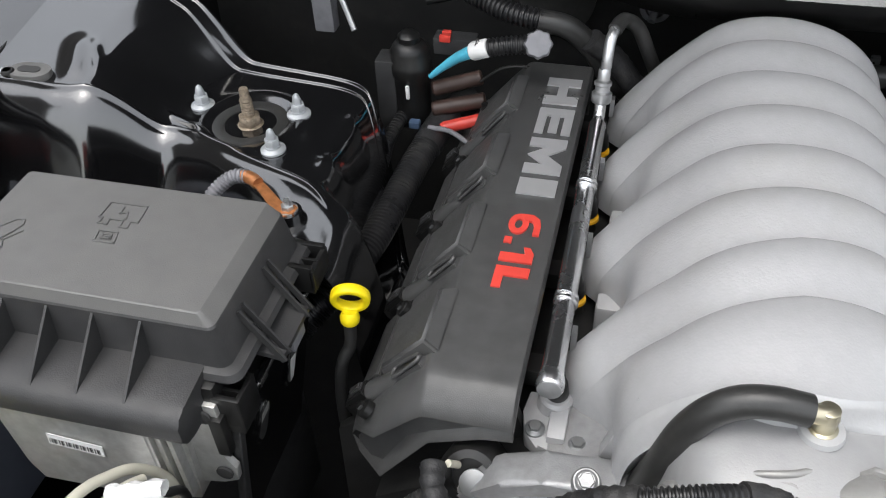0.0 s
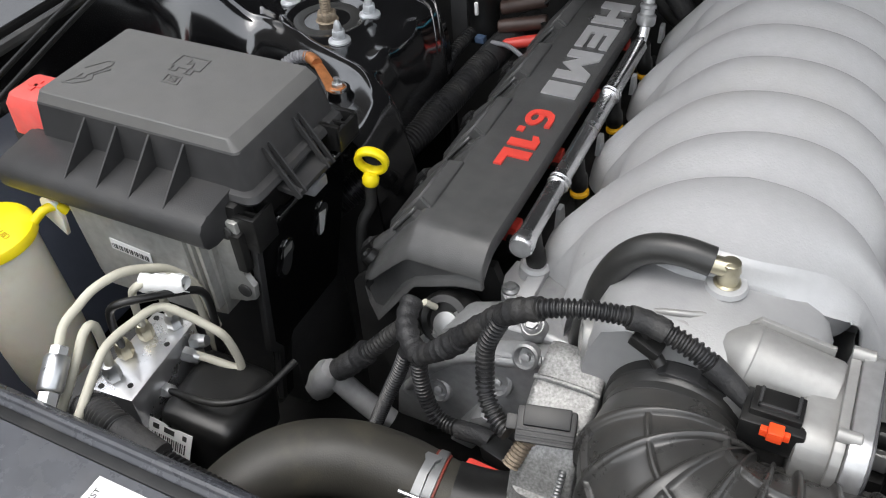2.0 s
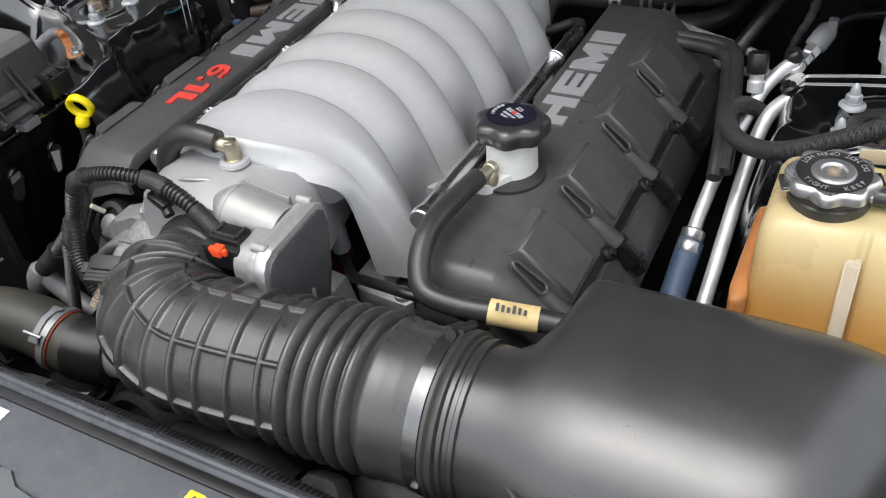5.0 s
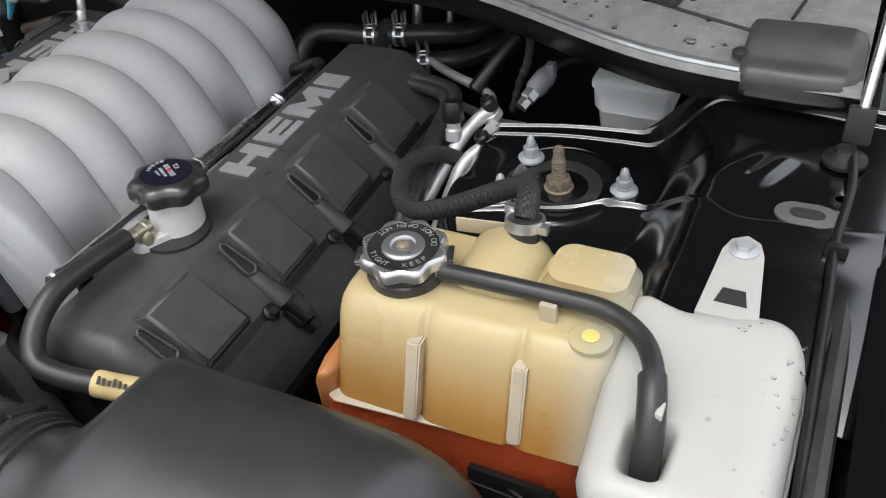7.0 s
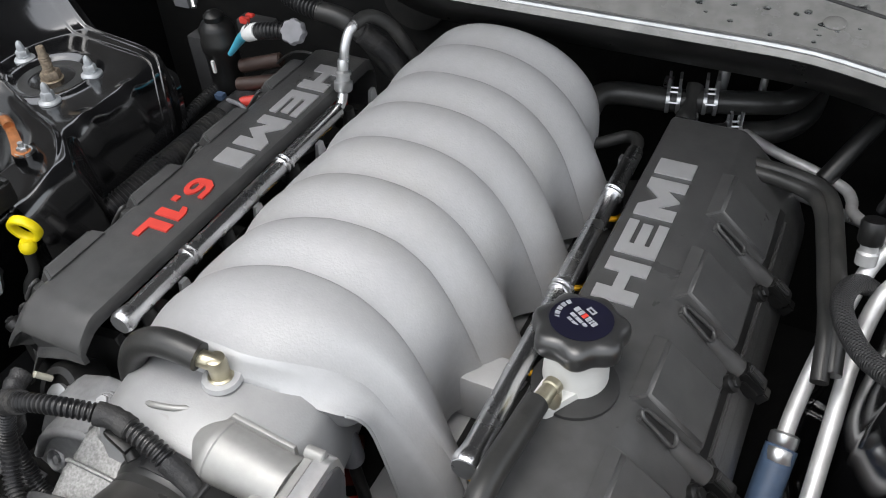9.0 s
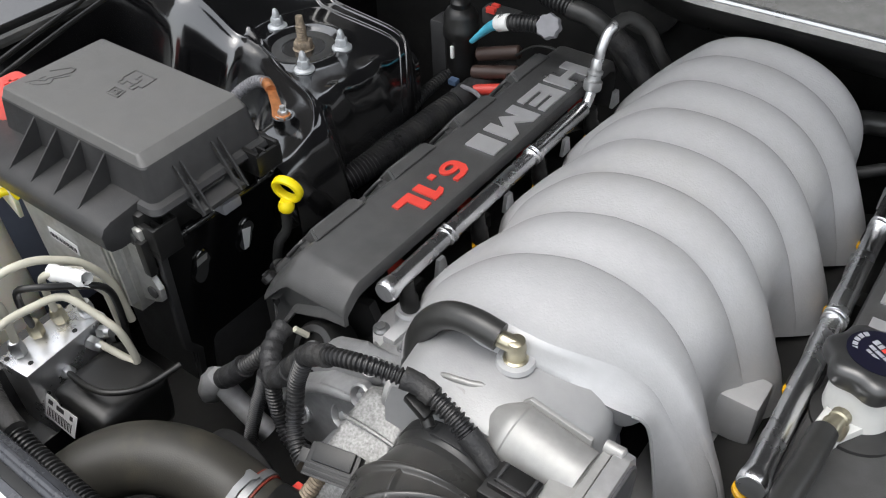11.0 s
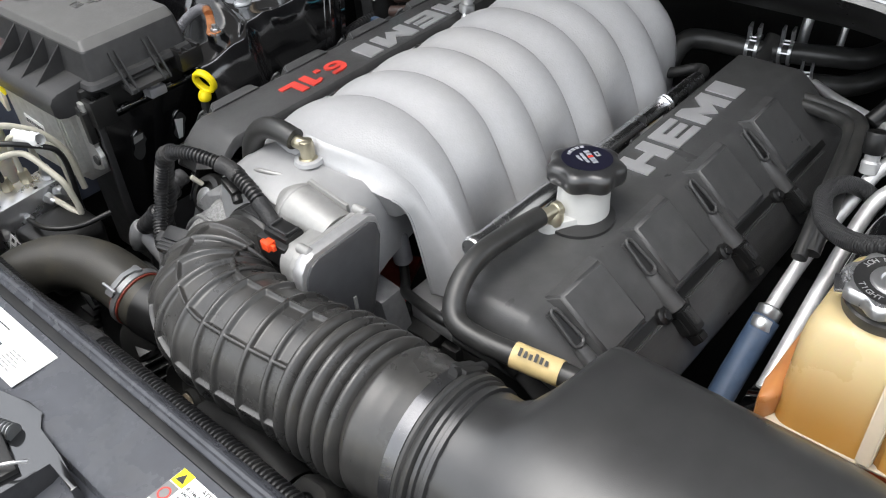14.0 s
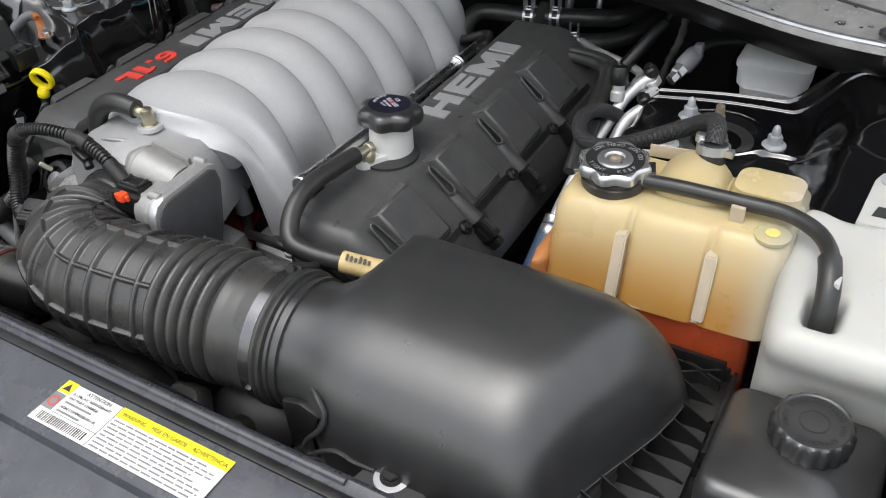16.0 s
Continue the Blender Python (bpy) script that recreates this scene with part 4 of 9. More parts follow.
    for bx, by in ((-0.1005, 0.1625), (-0.133, 0.170)):
        part("foot_bolt", hexnut((bx, by, 0.8465), (0, 0, 1), 0.0052, 0.005, 0.0075), M_CLAMP, ob)
    part("gusset_web", prism([(0.160, 0.845), (0.218, 0.845), (0.226, 0.868), (0.206, 0.866), (0.166, 0.862)], 'x', -0.0665, -0.0625, 0.0008), M_SILVER, ob)
    part("gusset", prism([(-0.062, 0.86), (-0.058, 0.93), (-0.066, 0.93), (-0.085, 0.86)], 'y', 0.146, 0.158, 0.001), M_SILVER, ob)
    return ob


manifold()

# ---- fuel rails with injectors ----
def fuel_rail(side):
    ob = thing("fuel_rail", (CX + side * 0.155, 0.33, 0.89), "chrome fuel rail tube with press rings and injectors", "fuel rail", "fuel rails")
    if side < 0:
        p, q = Vector((-0.1245, 0.170, 0.8945)), Vector((-0.129, 0.505, 0.892))
        marks = (0.258, 0.402)
    else:
        p, q = Vector((0.1895, 0.150, 0.9165)), Vector((0.1765, 0.555, 0.888))
        marks = (0.335, 0.476)
    d = (q - p).normalized()
    L = (q - p).length
    part("rail_tube", lathe([(0.0070, -0.0005), (0.0090, 0), (0.0102, 0.002), (0.0102, 0.008), (0.0092, 0.012), (0.0083, 0.020), (0.0083, L - 0.002), (0.007, L)], p, d, 26), M_CHROME, ob)
    part("end_cap", lathe([(0.004, -0.0012), (0.0088, -0.001), (0.0092, 0.0008)], p, d, 26), M_STEEL, ob)
    for y in marks:
        c = p + d * ((y - p.y) / d.y)
        part("press_ring", merge(*[lathe([(0.0082, 0), (0.0098, 0.001), (0.0098, 0.0030), (0.0082, 0.0040)], c + d * k, d, 20, wave=lambda t, j: 1 + 0.05 * math.cos(3 * t)) for k in (-0.0045, 0.0015)]), M_CHROME, ob)
    first = 0.196 if side < 0 else 0.178
    for k in range(4):
        y = first + 0.108 * k
        c = p + d * ((y - p.y) / d.y)
        ax = Vector((-side * 0.12, 0, -1)).normalized()
        part("injector", lathe([(0.007, 0.0), (0.007, 0.016), (0.0085, 0.018), (0.0085, 0.03), (0.006, 0.034), (0.006, 0.05)], c + ax * 0.006, ax, 16), M_COCOIL, ob)
        part("injector_ring", lathe([(0.0066, 0), (0.0088, 0.0015), (0.0088, 0.0045), (0.0066, 0.006)], c + ax * 0.040, ax, 18), M_ORING, ob, "yellow rubber seal")
        part("injector_plug", box(c.x + side * 0.018 - 0.012, c.x + side * 0.018 + 0.012, c.y + 0.014, c.y + 0.034, 0.844, 0.862, 0.003), M_COCOIL, ob)
        part("injector_clip", box(c.x + side * 0.030 - 0.008, c.x + side * 0.030 + 0.008, c.y + 0.020, c.y + 0.036, 0.852, 0.869, 0.002), M_RED, ob, "red plastic plug clip")
        part("mount_tab", prism([(c.y + 0.03, 0.872), (c.y + 0.046, 0.872), (c.y + 0.042, 0.89), (c.y + 0.034, 0.89)], 'x', c.x - side * 0.010 - 0.002, c.x - side * 0.010 + 0.002), M_STEEL, ob)
    if side < 0:
        e = [(-0.129, 0.500, 0.893), (-0.129, 0.512, 0.8955), (-0.1285, 0.520, 0.909), (-0.128, 0.525, 0.925)]
        part("feed_elbow", tube(e, 0.0055, 14, 0.003), M_CHROME, ob)
        part("quick_connector", lathe([(0.0085, 0), (0.0098, 0.002), (0.0098, 0.010), (0.0072, 0.012), (0.0072, 0.017), (0.0085, 0.018), (0.0085, 0.021), (0.006, 0.023), (0.006, 0.032), (0.0052, 0.034)], (-0.1285, 0.519, 0.908), (0, 0.24, 1), 20), M_STEEL, ob, "pale metal quick connector")
        part("feed_pipe", tube([(-0.1275, 0.527, 0.938), (-0.127, 0.531, 0.953), (-0.126, 0.542, 0.966), (-0.122, 0.556, 0.972)], 0.0052, 14, 0.003), M_STEEL, ob)
        part("feed_hose", tube([(-0.124, 0.549, 0.970), (-0.117, 0.567, 0.972), (-0.103, 0.585, 0.955), (-0.090, 0.600, 0.92), (-0.075, 0.63, 0.87)], 0.0072, 14, 0.005), M_RUBBER, ob)
    else:
        part("rear_bridge", tube([(0.1765, 0.548, 0.888), (0.174, 0.572, 0.888), (0.160, 0.582, 0.884), (0.135, 0.572, 0.876), (0.11, 0.57, 0.87)], 0.0062, 12, 0.004), M_DARK, ob)
    return ob


fuel_rail(-1)
fuel_rail(1)

# ---- oil filler ----
def lobed(n, depth):
    return lambda t, k: 1.0 + depth * (math.cos(n * t) if 0 < k < 6 else 0.4 * math.cos(n * t))


def oil_filler():
    ob = thing("oil_filler", (0.226, 0.245, 0.89), "white oil filler neck with black lobed cap", "oil filler")
    c = (0.2235, 0.2585, 0.89)
    ax = Vector((0.0, 0.10, 1.0)).normalized()
    part("neck", lathe([(0.027, -0.02), (0.0245, 0.006), (0.0235, 0.012), (0.0225, 0.040), (0.021, 0.048)], c, ax, 36), M_OILNECK, ob)
    part("neck_side", prism([(0.203, 0.222), (0.209, 0.215), (0.219, 0.216), (0.236, 0.244), (0.225, 0.262), (0.207, 0.255)], 'z', 0.892, 0.912, 0.004), M_OILNECK, ob)
    part("grommet", lathe([(0.031, 0.0), (0.031, 0.0035), (0.026, 0.004)], (0.226, 0.252, 0.902), (0, 0, 1), 30), M_INK, ob)
    cap = Vector(c) + ax * 0.046
    part("cap", lathe([(0.025, 0.0), (0.0300, 0.0015), (0.0320, 0.005), (0.0322, 0.012), (0.0312, 0.0155), (0.0285, 0.0180), (0.0240, 0.0195), (0.0200, 0.0200), (0.001, 0.020)], cap, ax, 84, wave=lobed(7, 0.07)), M_AIRBOX, ob, "black plastic cap with seven grips")
    top = cap + ax * 0.0202
    part("cap_label", lathe([(0.0218, 0), (0.0218, 0.0004), (0.0005, 0.0004)], top, ax, 40), M_CAPBLUE, ob, "dark blue round sticker with printed bars")
    fr = place(top + ax * 0.0006, (0.82, -0.5, 0), (0.5, 0.82, 0.0)) @ Matrix.Diagonal((1.0, 0.92, 1, 1))
    bars = [(-0.010, 0.0010, 0.0036, 0.0048, M_FADED), (-0.0055, 0.0010, 0.0030, 0.0048, M_FADED), (-0.0018, 0.0010, 0.0030, 0.0048, M_RED), (0.0020, 0.0010, 0.0030, 0.0048, M_FADED), (0.0058, 0.0010, 0.0014, 0.0048, M_FADED), (0.0080, 0.0010, 0.0028, 0.0048, M_FADED),
            (-0.0080, -0.0040, 0.0045, 0.0028, M_FADED), (-0.0028, -0.0040, 0.0060, 0.0028, M_FADED), (0.0040, -0.0040, 0.0040, 0.0028, M_FADED), (-0.0060, -0.0085, 0.0035, 0.0024, M_FADED), (-0.0016, -0.0085, 0.0065, 0.0024, M_FADED),
            (-0.0045, 0.0085, 0.0065, 0.0012, M_FADED), (-0.0045, 0.0115, 0.0065, 0.0012, M_FADED), (-0.0045, 0.0085, 0.0012, 0.0042, M_FADED), (0.0010, 0.0085, 0.0012, 0.0042, M_FADED)]
    for i, (u, v, w, h, m_) in enumerate(bars):
        part("printed_bar", turned(box(u, u + w, v, v + h, 0.0, 0.0003 + 0.00002 * i), fr), m_, ob)
    for k in range(11):
        a0 = 165 + 15.5 * k
        arc = [(r * math.cos(radians(a)), r * math.sin(radians(a))) for r, aa in ((0.0190, (a0, a0 + 6, a0 + 11)), (0.0155, (a0 + 11, a0 + 6, a0))) for a in aa]
        part("printed_mark", turned(prism(arc, 'z', 0, 0.0003), fr), M_FADED, ob)
    f0 = Vector((0.2135, 0.2235, 0.9205))
    part("hose_nipple", merge(lathe([(0.0068, 0), (0.0068, 0.005), (0.0056, 0.006), (0.0056, 0.014), (0.0066, 0.015), (0.0066, 0.024)], f0 + Vector((0.004, 0.010, 0)), (-0.15, -1, 0.05), 16),
                              lathe([(0.0085, -0.012), (0.0085, -0.004), (0.006, 0.0)], f0 + Vector((0.003, 0.004, 0)), (0, 0, 1), 18)), M_BRASS, ob, "brass elbow nipple")
    return ob


oil_filler()


def breather_hoses():
    a = thing("breather_hose", (0.25, 0.11, 0.90), "black rubber breather hose with tan paper tag", "hose")
    pts = [(0.2125, 0.212, 0.922), (0.2115, 0.176, 0.927), (0.2095, 0.138, 0.928), (0.2125, 0.108, 0.918), (0.224, 0.089, 0.904), (0.250, 0.088, 0.898), (0.290, 0.096, 0.894), (0.325, 0.104, 0.89), (0.36, 0.11, 0.885)]
    part("hose", tube(pts, 0.0091, 18, 0.004), M_RUBBER, a)
    part("paper_tag", tube([(0.277, 0.0932, 0.8955), (0.290, 0.096, 0.894), (0.303, 0.099, 0.8925), (0.314, 0.1015, 0.8915)], 0.0103, 20, 0.004, cap=False), M_TAN, a, "tan paper tag wrapped round the hose")
    fr = place((0.283, 0.0895, 0.9045), (1, 0.22, -0.1), (0, 0.8, 0.6))
    for k in range(6):
        part("printed_bar", turned(box(0.0015 + 0.0042 * k, 0.0038 + 0.0042 * k, -0.002, 0.0042 - 0.001 * (k % 3), 0.0006, 0.0012), fr), M_INK, a)
    b = thing("crankcase_hose", (-0.02, 0.12, 0.95), "thick black rubber hose bent down at the front of the manifold", "hose")
    pts = [(0.024, 0.118, 0.980), (0.006, 0.117, 0.983), (-0.012, 0.116, 0.9805), (-0.027, 0.114, 0.970), (-0.039, 0.113, 0.948), (-0.047, 0.115, 0.915), (-0.055, 0.12, 0.875), (-0.06, 0.125, 0.82)]
    part("hose", tube(pts, 0.0097, 20, 0.004), M_RUBBER, b)
    e = Vector((0.0345, 0.1205, 0.9635))
    part("elbow", merge(lathe([(0.0085, -0.002), (0.0085, 0.0015), (0.0066, 0.0022), (0.0066, 0.010), (0.0070, 0.011), (0.0060, 0.0175), (0.0035, 0.0185)], e, (0, 0, 1), 22),
                        rod(e + Vector((0.003, 0, 0.0125)), e + Vector((-0.013, -0.002, 0.0145)), 0.0060, seg=16)), M_BRASS, b, "plated brass elbow fitting")
    part("elbow_boss", lathe([(0.0135, -0.003), (0.0125, 0.0005), (0.0095, 0.001)], e, (0, 0, 1), 26), M_SILVER, b, "cast boss under the elbow")
    return a, b


breather_hoses()


# ---- throttle body ----
def throttle():
    ob = thing("throttle_body", (0.06, 0.07, 0.90), "cast aluminium throttle body with motor housing", "throttle body")
    part("bore_flange", box(-0.036, 0.070, 0.078, 0.098, 0.842, 0.944, 0.008), M_CAST, ob)
    part("bore", lathe([(0.046, 0), (0.046, 0.018), (0.0435, 0.020), (0.0435, 0.032)], (0.024, 0.098, 0.892), (0, -1, 0), 40), M_CAST, ob)
    part("side_bridge", box(0.040, 0.098, 0.056, 0.098, 0.878, 0.932, 0.008), M_CAST, ob)
    # motor: a plump cylinder lying across, necked at its closed end
    m0, m1 = Vector((0.046, 0.084, 0.9445)), Vector((0.1065, 0.082, 0.9335))
    d = (m1 - m0).normalized()
    part("motor_housing", lathe([(0.004, -0.006), (0.011, -0.005), (0.0155, 0.0), (0.0175, 0.003), (0.0205, 0.0065), (0.0225, 0.0105), (0.0225, 0.0125), (0.0218, 0.0135), (0.0218, (m1 - m0).length)], m0, d, 40), M_CAST, ob, smooth=30)
    part("seat_web", box(0.052, 0.10, 0.074, 0.104, 0.89, 0.938, 0.006), M_CAST, ob)
    part("motor_rib", prism([(0.050, 0.951), (0.060, 0.9635), (0.104, 0.9555), (0.104, 0.93), (0.050, 0.93)], 'y', 0.0975, 0.1010, 0.001), M_CAST, ob)
    # gear case: deep rounded casting, flange and cover facing along x
    prof = [(0.0225, 0.936), (0.0245, 0.9445), (0.030, 0.9520), (0.039, 0.9555), (0.098, 0.9570), (0.106, 0.9520), (0.109, 0.9370), (0.099, 0.895), (0.088, 0.860), (0.076, 0.850), (0.046, 0.848), (0.030, 0.856), (0.0225, 0.880)]
    shrink = lambda k: [(0.066 + (u - 0.066) * k, 0.905 + (v - 0.905) * k) for u, v in prof]
    part("gear_case", prism(shrink(0.86), 'x', 0.0935, 0.1150, 0.004), M_CAST, ob, smooth=50)
    part("case_flange", prism(shrink(0.955), 'x', 0.1120, 0.1180, 0.0015), M_CAST, ob, smooth=50)
    part("gear_cover", prism(prof, 'x', 0.1184, 0.1306, 0.0032), M_COVERMETAL, ob, "bright edged aluminium gear cover", smooth=50)
    part("cover_face", prism(shrink(0.915), 'x', 0.1296, 0.1328, 0.0022), M_FACE, ob, "gear cover face, shade darkened into its colour", smooth=50)
    part("cover_rib", box(0.1326, 0.1342, 0.0655, 0.069, 0.868, 0.894, 0.0005), M_CAST, ob)
    for y, z in ((0.100, 0.957), (0.040, 0.955)):
        part("screw_lug", lathe([(0.0042, 0), (0.0042, 0.012), (0.003, 0.013)], (0.1120, y, z - 0.0015), (1, 0, 0), 14), M_CAST, ob)
    part("cast_block", box(-0.018, 0.044, 0.072, 0.112, 0.925, 0.946, 0.005), M_CAST, ob)
    part("cast_hump", merge(prism([(-0.010, 0.938), (-0.002, 0.9535), (0.004, 0.957), (0.022, 0.958), (0.036, 0.9535), (0.048, 0.950), (0.048, 0.938)], 'y', 0.080, 0.108, 0.004),
                            tube([(-0.004, 0.088, 0.954), (0.006, 0.087, 0.9585), (0.020, 0.090, 0.959), (0.030, 0.095, 0.957), (0.044, 0.094, 0.9535)], 0.0022, 8, 0.004)), M_CAST, ob, smooth=50)
    part("vacuum_stub", lathe([(0.0135, 0), (0.0135, 0.022), (0.012, 0.024), (0.009, 0.0235), (0.009, 0.005)], (-0.022, 0.088, 0.918), (-1, -0.35, 0.12), 24), M_CAST, ob)
    # plug with a framed latch, and its red tab
    plug = part("plug", merge(box(0.063, 0.0985, 0.034, 0.060, 0.926, 0.9475, 0.002), box(0.0665, 0.0950, 0.040, 0.0585, 0.945, 0.9520, 0.0015)), M_COCOIL, ob, "black wiring plug")
    part("latch_frame", merge(box(0.0700, 0.0925, 0.0430, 0.0450, 0.9510, 0.9545, 0.0005), box(0.0700, 0.0720, 0.0430, 0.0570, 0.9510, 0.9545, 0.0005), box(0.0905, 0.0925, 0.0430, 0.0570, 0.9510, 0.9545, 0.0005)), M_PLASTIC, plug)
    part("plug_tab", merge(box(0.0785, 0.0870, 0.0275, 0.036, 0.9440, 0.9515, 0.001), box(0.0745, 0.0790, 0.0295, 0.0335, 0.9445, 0.9500, 0.0008), box(0.0865, 0.0905, 0.0300, 0.0335, 0.9445, 0.9500, 0.0008)), M_ORANGE, ob, "orange red locking tab")
    return ob


throttle()


# ---- intake duct ----
def duct():
    ob = thing("intake_duct", (0.14, -0.01, 0.89), "black ribbed rubber intake duct with bellows", "intake duct")
    axis = [(0.026, 0.066, 0.892), (0.026, 0.045, 0.892), (0.031, 0.017, 0.893), (0.048, -0.006, 0.894), (0.078, -0.016, 0.894), (0.115, -0.016, 0.894), (0.155, -0.012, 0.893), (0.186, -0.008, 0.893)]
    C = spline(axis, 0.004)
    seg = 48
    loops = []
    S = [0.0]
    for a, b in zip(C, C[1:]):
        S.append(S[-1] + (b - a).length)
    qs = [radians(a) for a in (2, 53, 103, 154, 205, 256, 307)]
    angles = sorted([2 * math.pi * k / seg for k in range(seg)] + [q + e for q in qs for e in (-0.060, -0.042, -0.030, -0.016, 0.001, 0.016, 0.030, 0.042, 0.060)])
    ribs = [0.041, 0.059, 0.0775, 0.096, 0.1155, 0.1345, 0.154, 0.178, 0.202]
    twist = lambda s: radians(22) * (1 - sstep(0.045, 0.135, s))
    up = Vector((0, 0, 1))
    want = sorted(set(list(np.linspace(0, S[-1], 90)) + [r + e for r in ribs for e in (-0.0040, -0.0029, -0.0021, -0.0014, 0, 0.0014, 0.0021, 0.0029, 0.0040)]))
    want = [w for w in want if 0 <= w <= S[-1]]
    A = np.array([tuple(c) for c in C])
    P = [Vector([np.interp(w, S, A[:, k]) for k in range(3)]) for w in want]
    for i, c in enumerate(P):
        d = (P[min(i + 1, len(P) - 1)] - P[max(i - 1, 0)]).normalized()
        w = d.cross(up).normalized()
        u = w.cross(d)
        s = want[i]
        base = 0.0425 + 0.0095 * sstep(0.005, 0.055, s)
        rib = max([math.exp(-((s - r) / 0.0023) ** 4) for r in ribs])
        lp = []
        for t in angles:
            length_rib = max(math.exp(-(min(abs(t - q), 2 * math.pi - abs(t - q)) / 0.034) ** 4) for q in qs)
            r = base + max(0.0042 * rib, 0.0036 * length_rib * sstep(0.035, 0.05, s))
            lp.append(c + (w * math.cos(t + twist(s)) + u * math.sin(t + twist(s))) * r)
        loops.append(lp)
    part("ribbed_elbow", rings(loops), M_DUCT, ob, smooth=50)
    part("cuff", lathe([(0.0445, 0), (0.0460, 0.001), (0.0460, 0.017), (0.0440, 0.020), (0.0445, 0.026), (0.043, 0.028)], (0.026, 0.073, 0.892), (0.0, -1, 0), 44), M_RUBBER, ob)
    part("cuff_band", lathe([(0.0462, 0.004), (0.0472, 0.005), (0.0472, 0.013), (0.0462, 0.014)], (0.026, 0.073, 0.892), (0, -1, 0), 44), M_DARK, ob)
    part("cuff_mark", prism([(0.010, 0.936), (0.016, 0.9395), (0.036, 0.9395), (0.042, 0.936)], 'y', 0.056, 0.067, 0.001), M_PLASTIC, ob)
    # bellows
    prof = []
    h = 0.0
    for k in range(5):
        prof += [(0.050, h), (0.0575, h + 0.0025), (0.0585, h + 0.0048), (0.0575, h + 0.0071), (0.050, h + 0.0098)]
        h += 0.0122
    prof += [(0.051, h), (0.056, h + 0.004), (0.0575, h + 0.008), (0.055, h + 0.0125), (0.0565, h + 0.017), (0.0545, h + 0.024), (0.0555, h + 0.028), (0.055, h + 0.052)]
    part("bellows", lathe(prof, (0.184, -0.008, 0.893), (1, 0.055, 0), 56), M_DUCT, ob, smooth=50)
    b0 = Vector((0.283, -0.0025, 0.893))
    ax = (1, 0.05, 0)
    part("clamp_band", lathe([(0.0556, 0), (0.0572, 0.0006), (0.0572, 0.0105), (0.0556, 0.011)], b0, ax, 56), M_BAND, ob, "dark steel band clamp")
    part("band_rubber", lathe([(0.0556, 0.011), (0.0588, 0.012), (0.0588, 0.0145), (0.057, 0.016), (0.0585, 0.018), (0.0585, 0.021), (0.056, 0.022)], b0, ax, 56), M_RUBBER, ob)
    part("clamp_screw", merge(turned(box(-0.007, 0.007, -0.012, 0.012, -0.003, 0.004, 0.002), pose(0.289, 0.030, 0.9395, -35, 0, 0)), rod((0.289, 0.016, 0.949), (0.289, 0.046, 0.930), 0.004, seg=10)), M_DARK, ob)
    part("locator_tab", turned(box(-0.003, 0.003, -0.0025, 0.0025, -0.009, 0.009, 0.0012), pose(0.2955, -0.0575, 0.882, 20, 0, 0)), M_COCOIL, ob)
    return ob


duct()


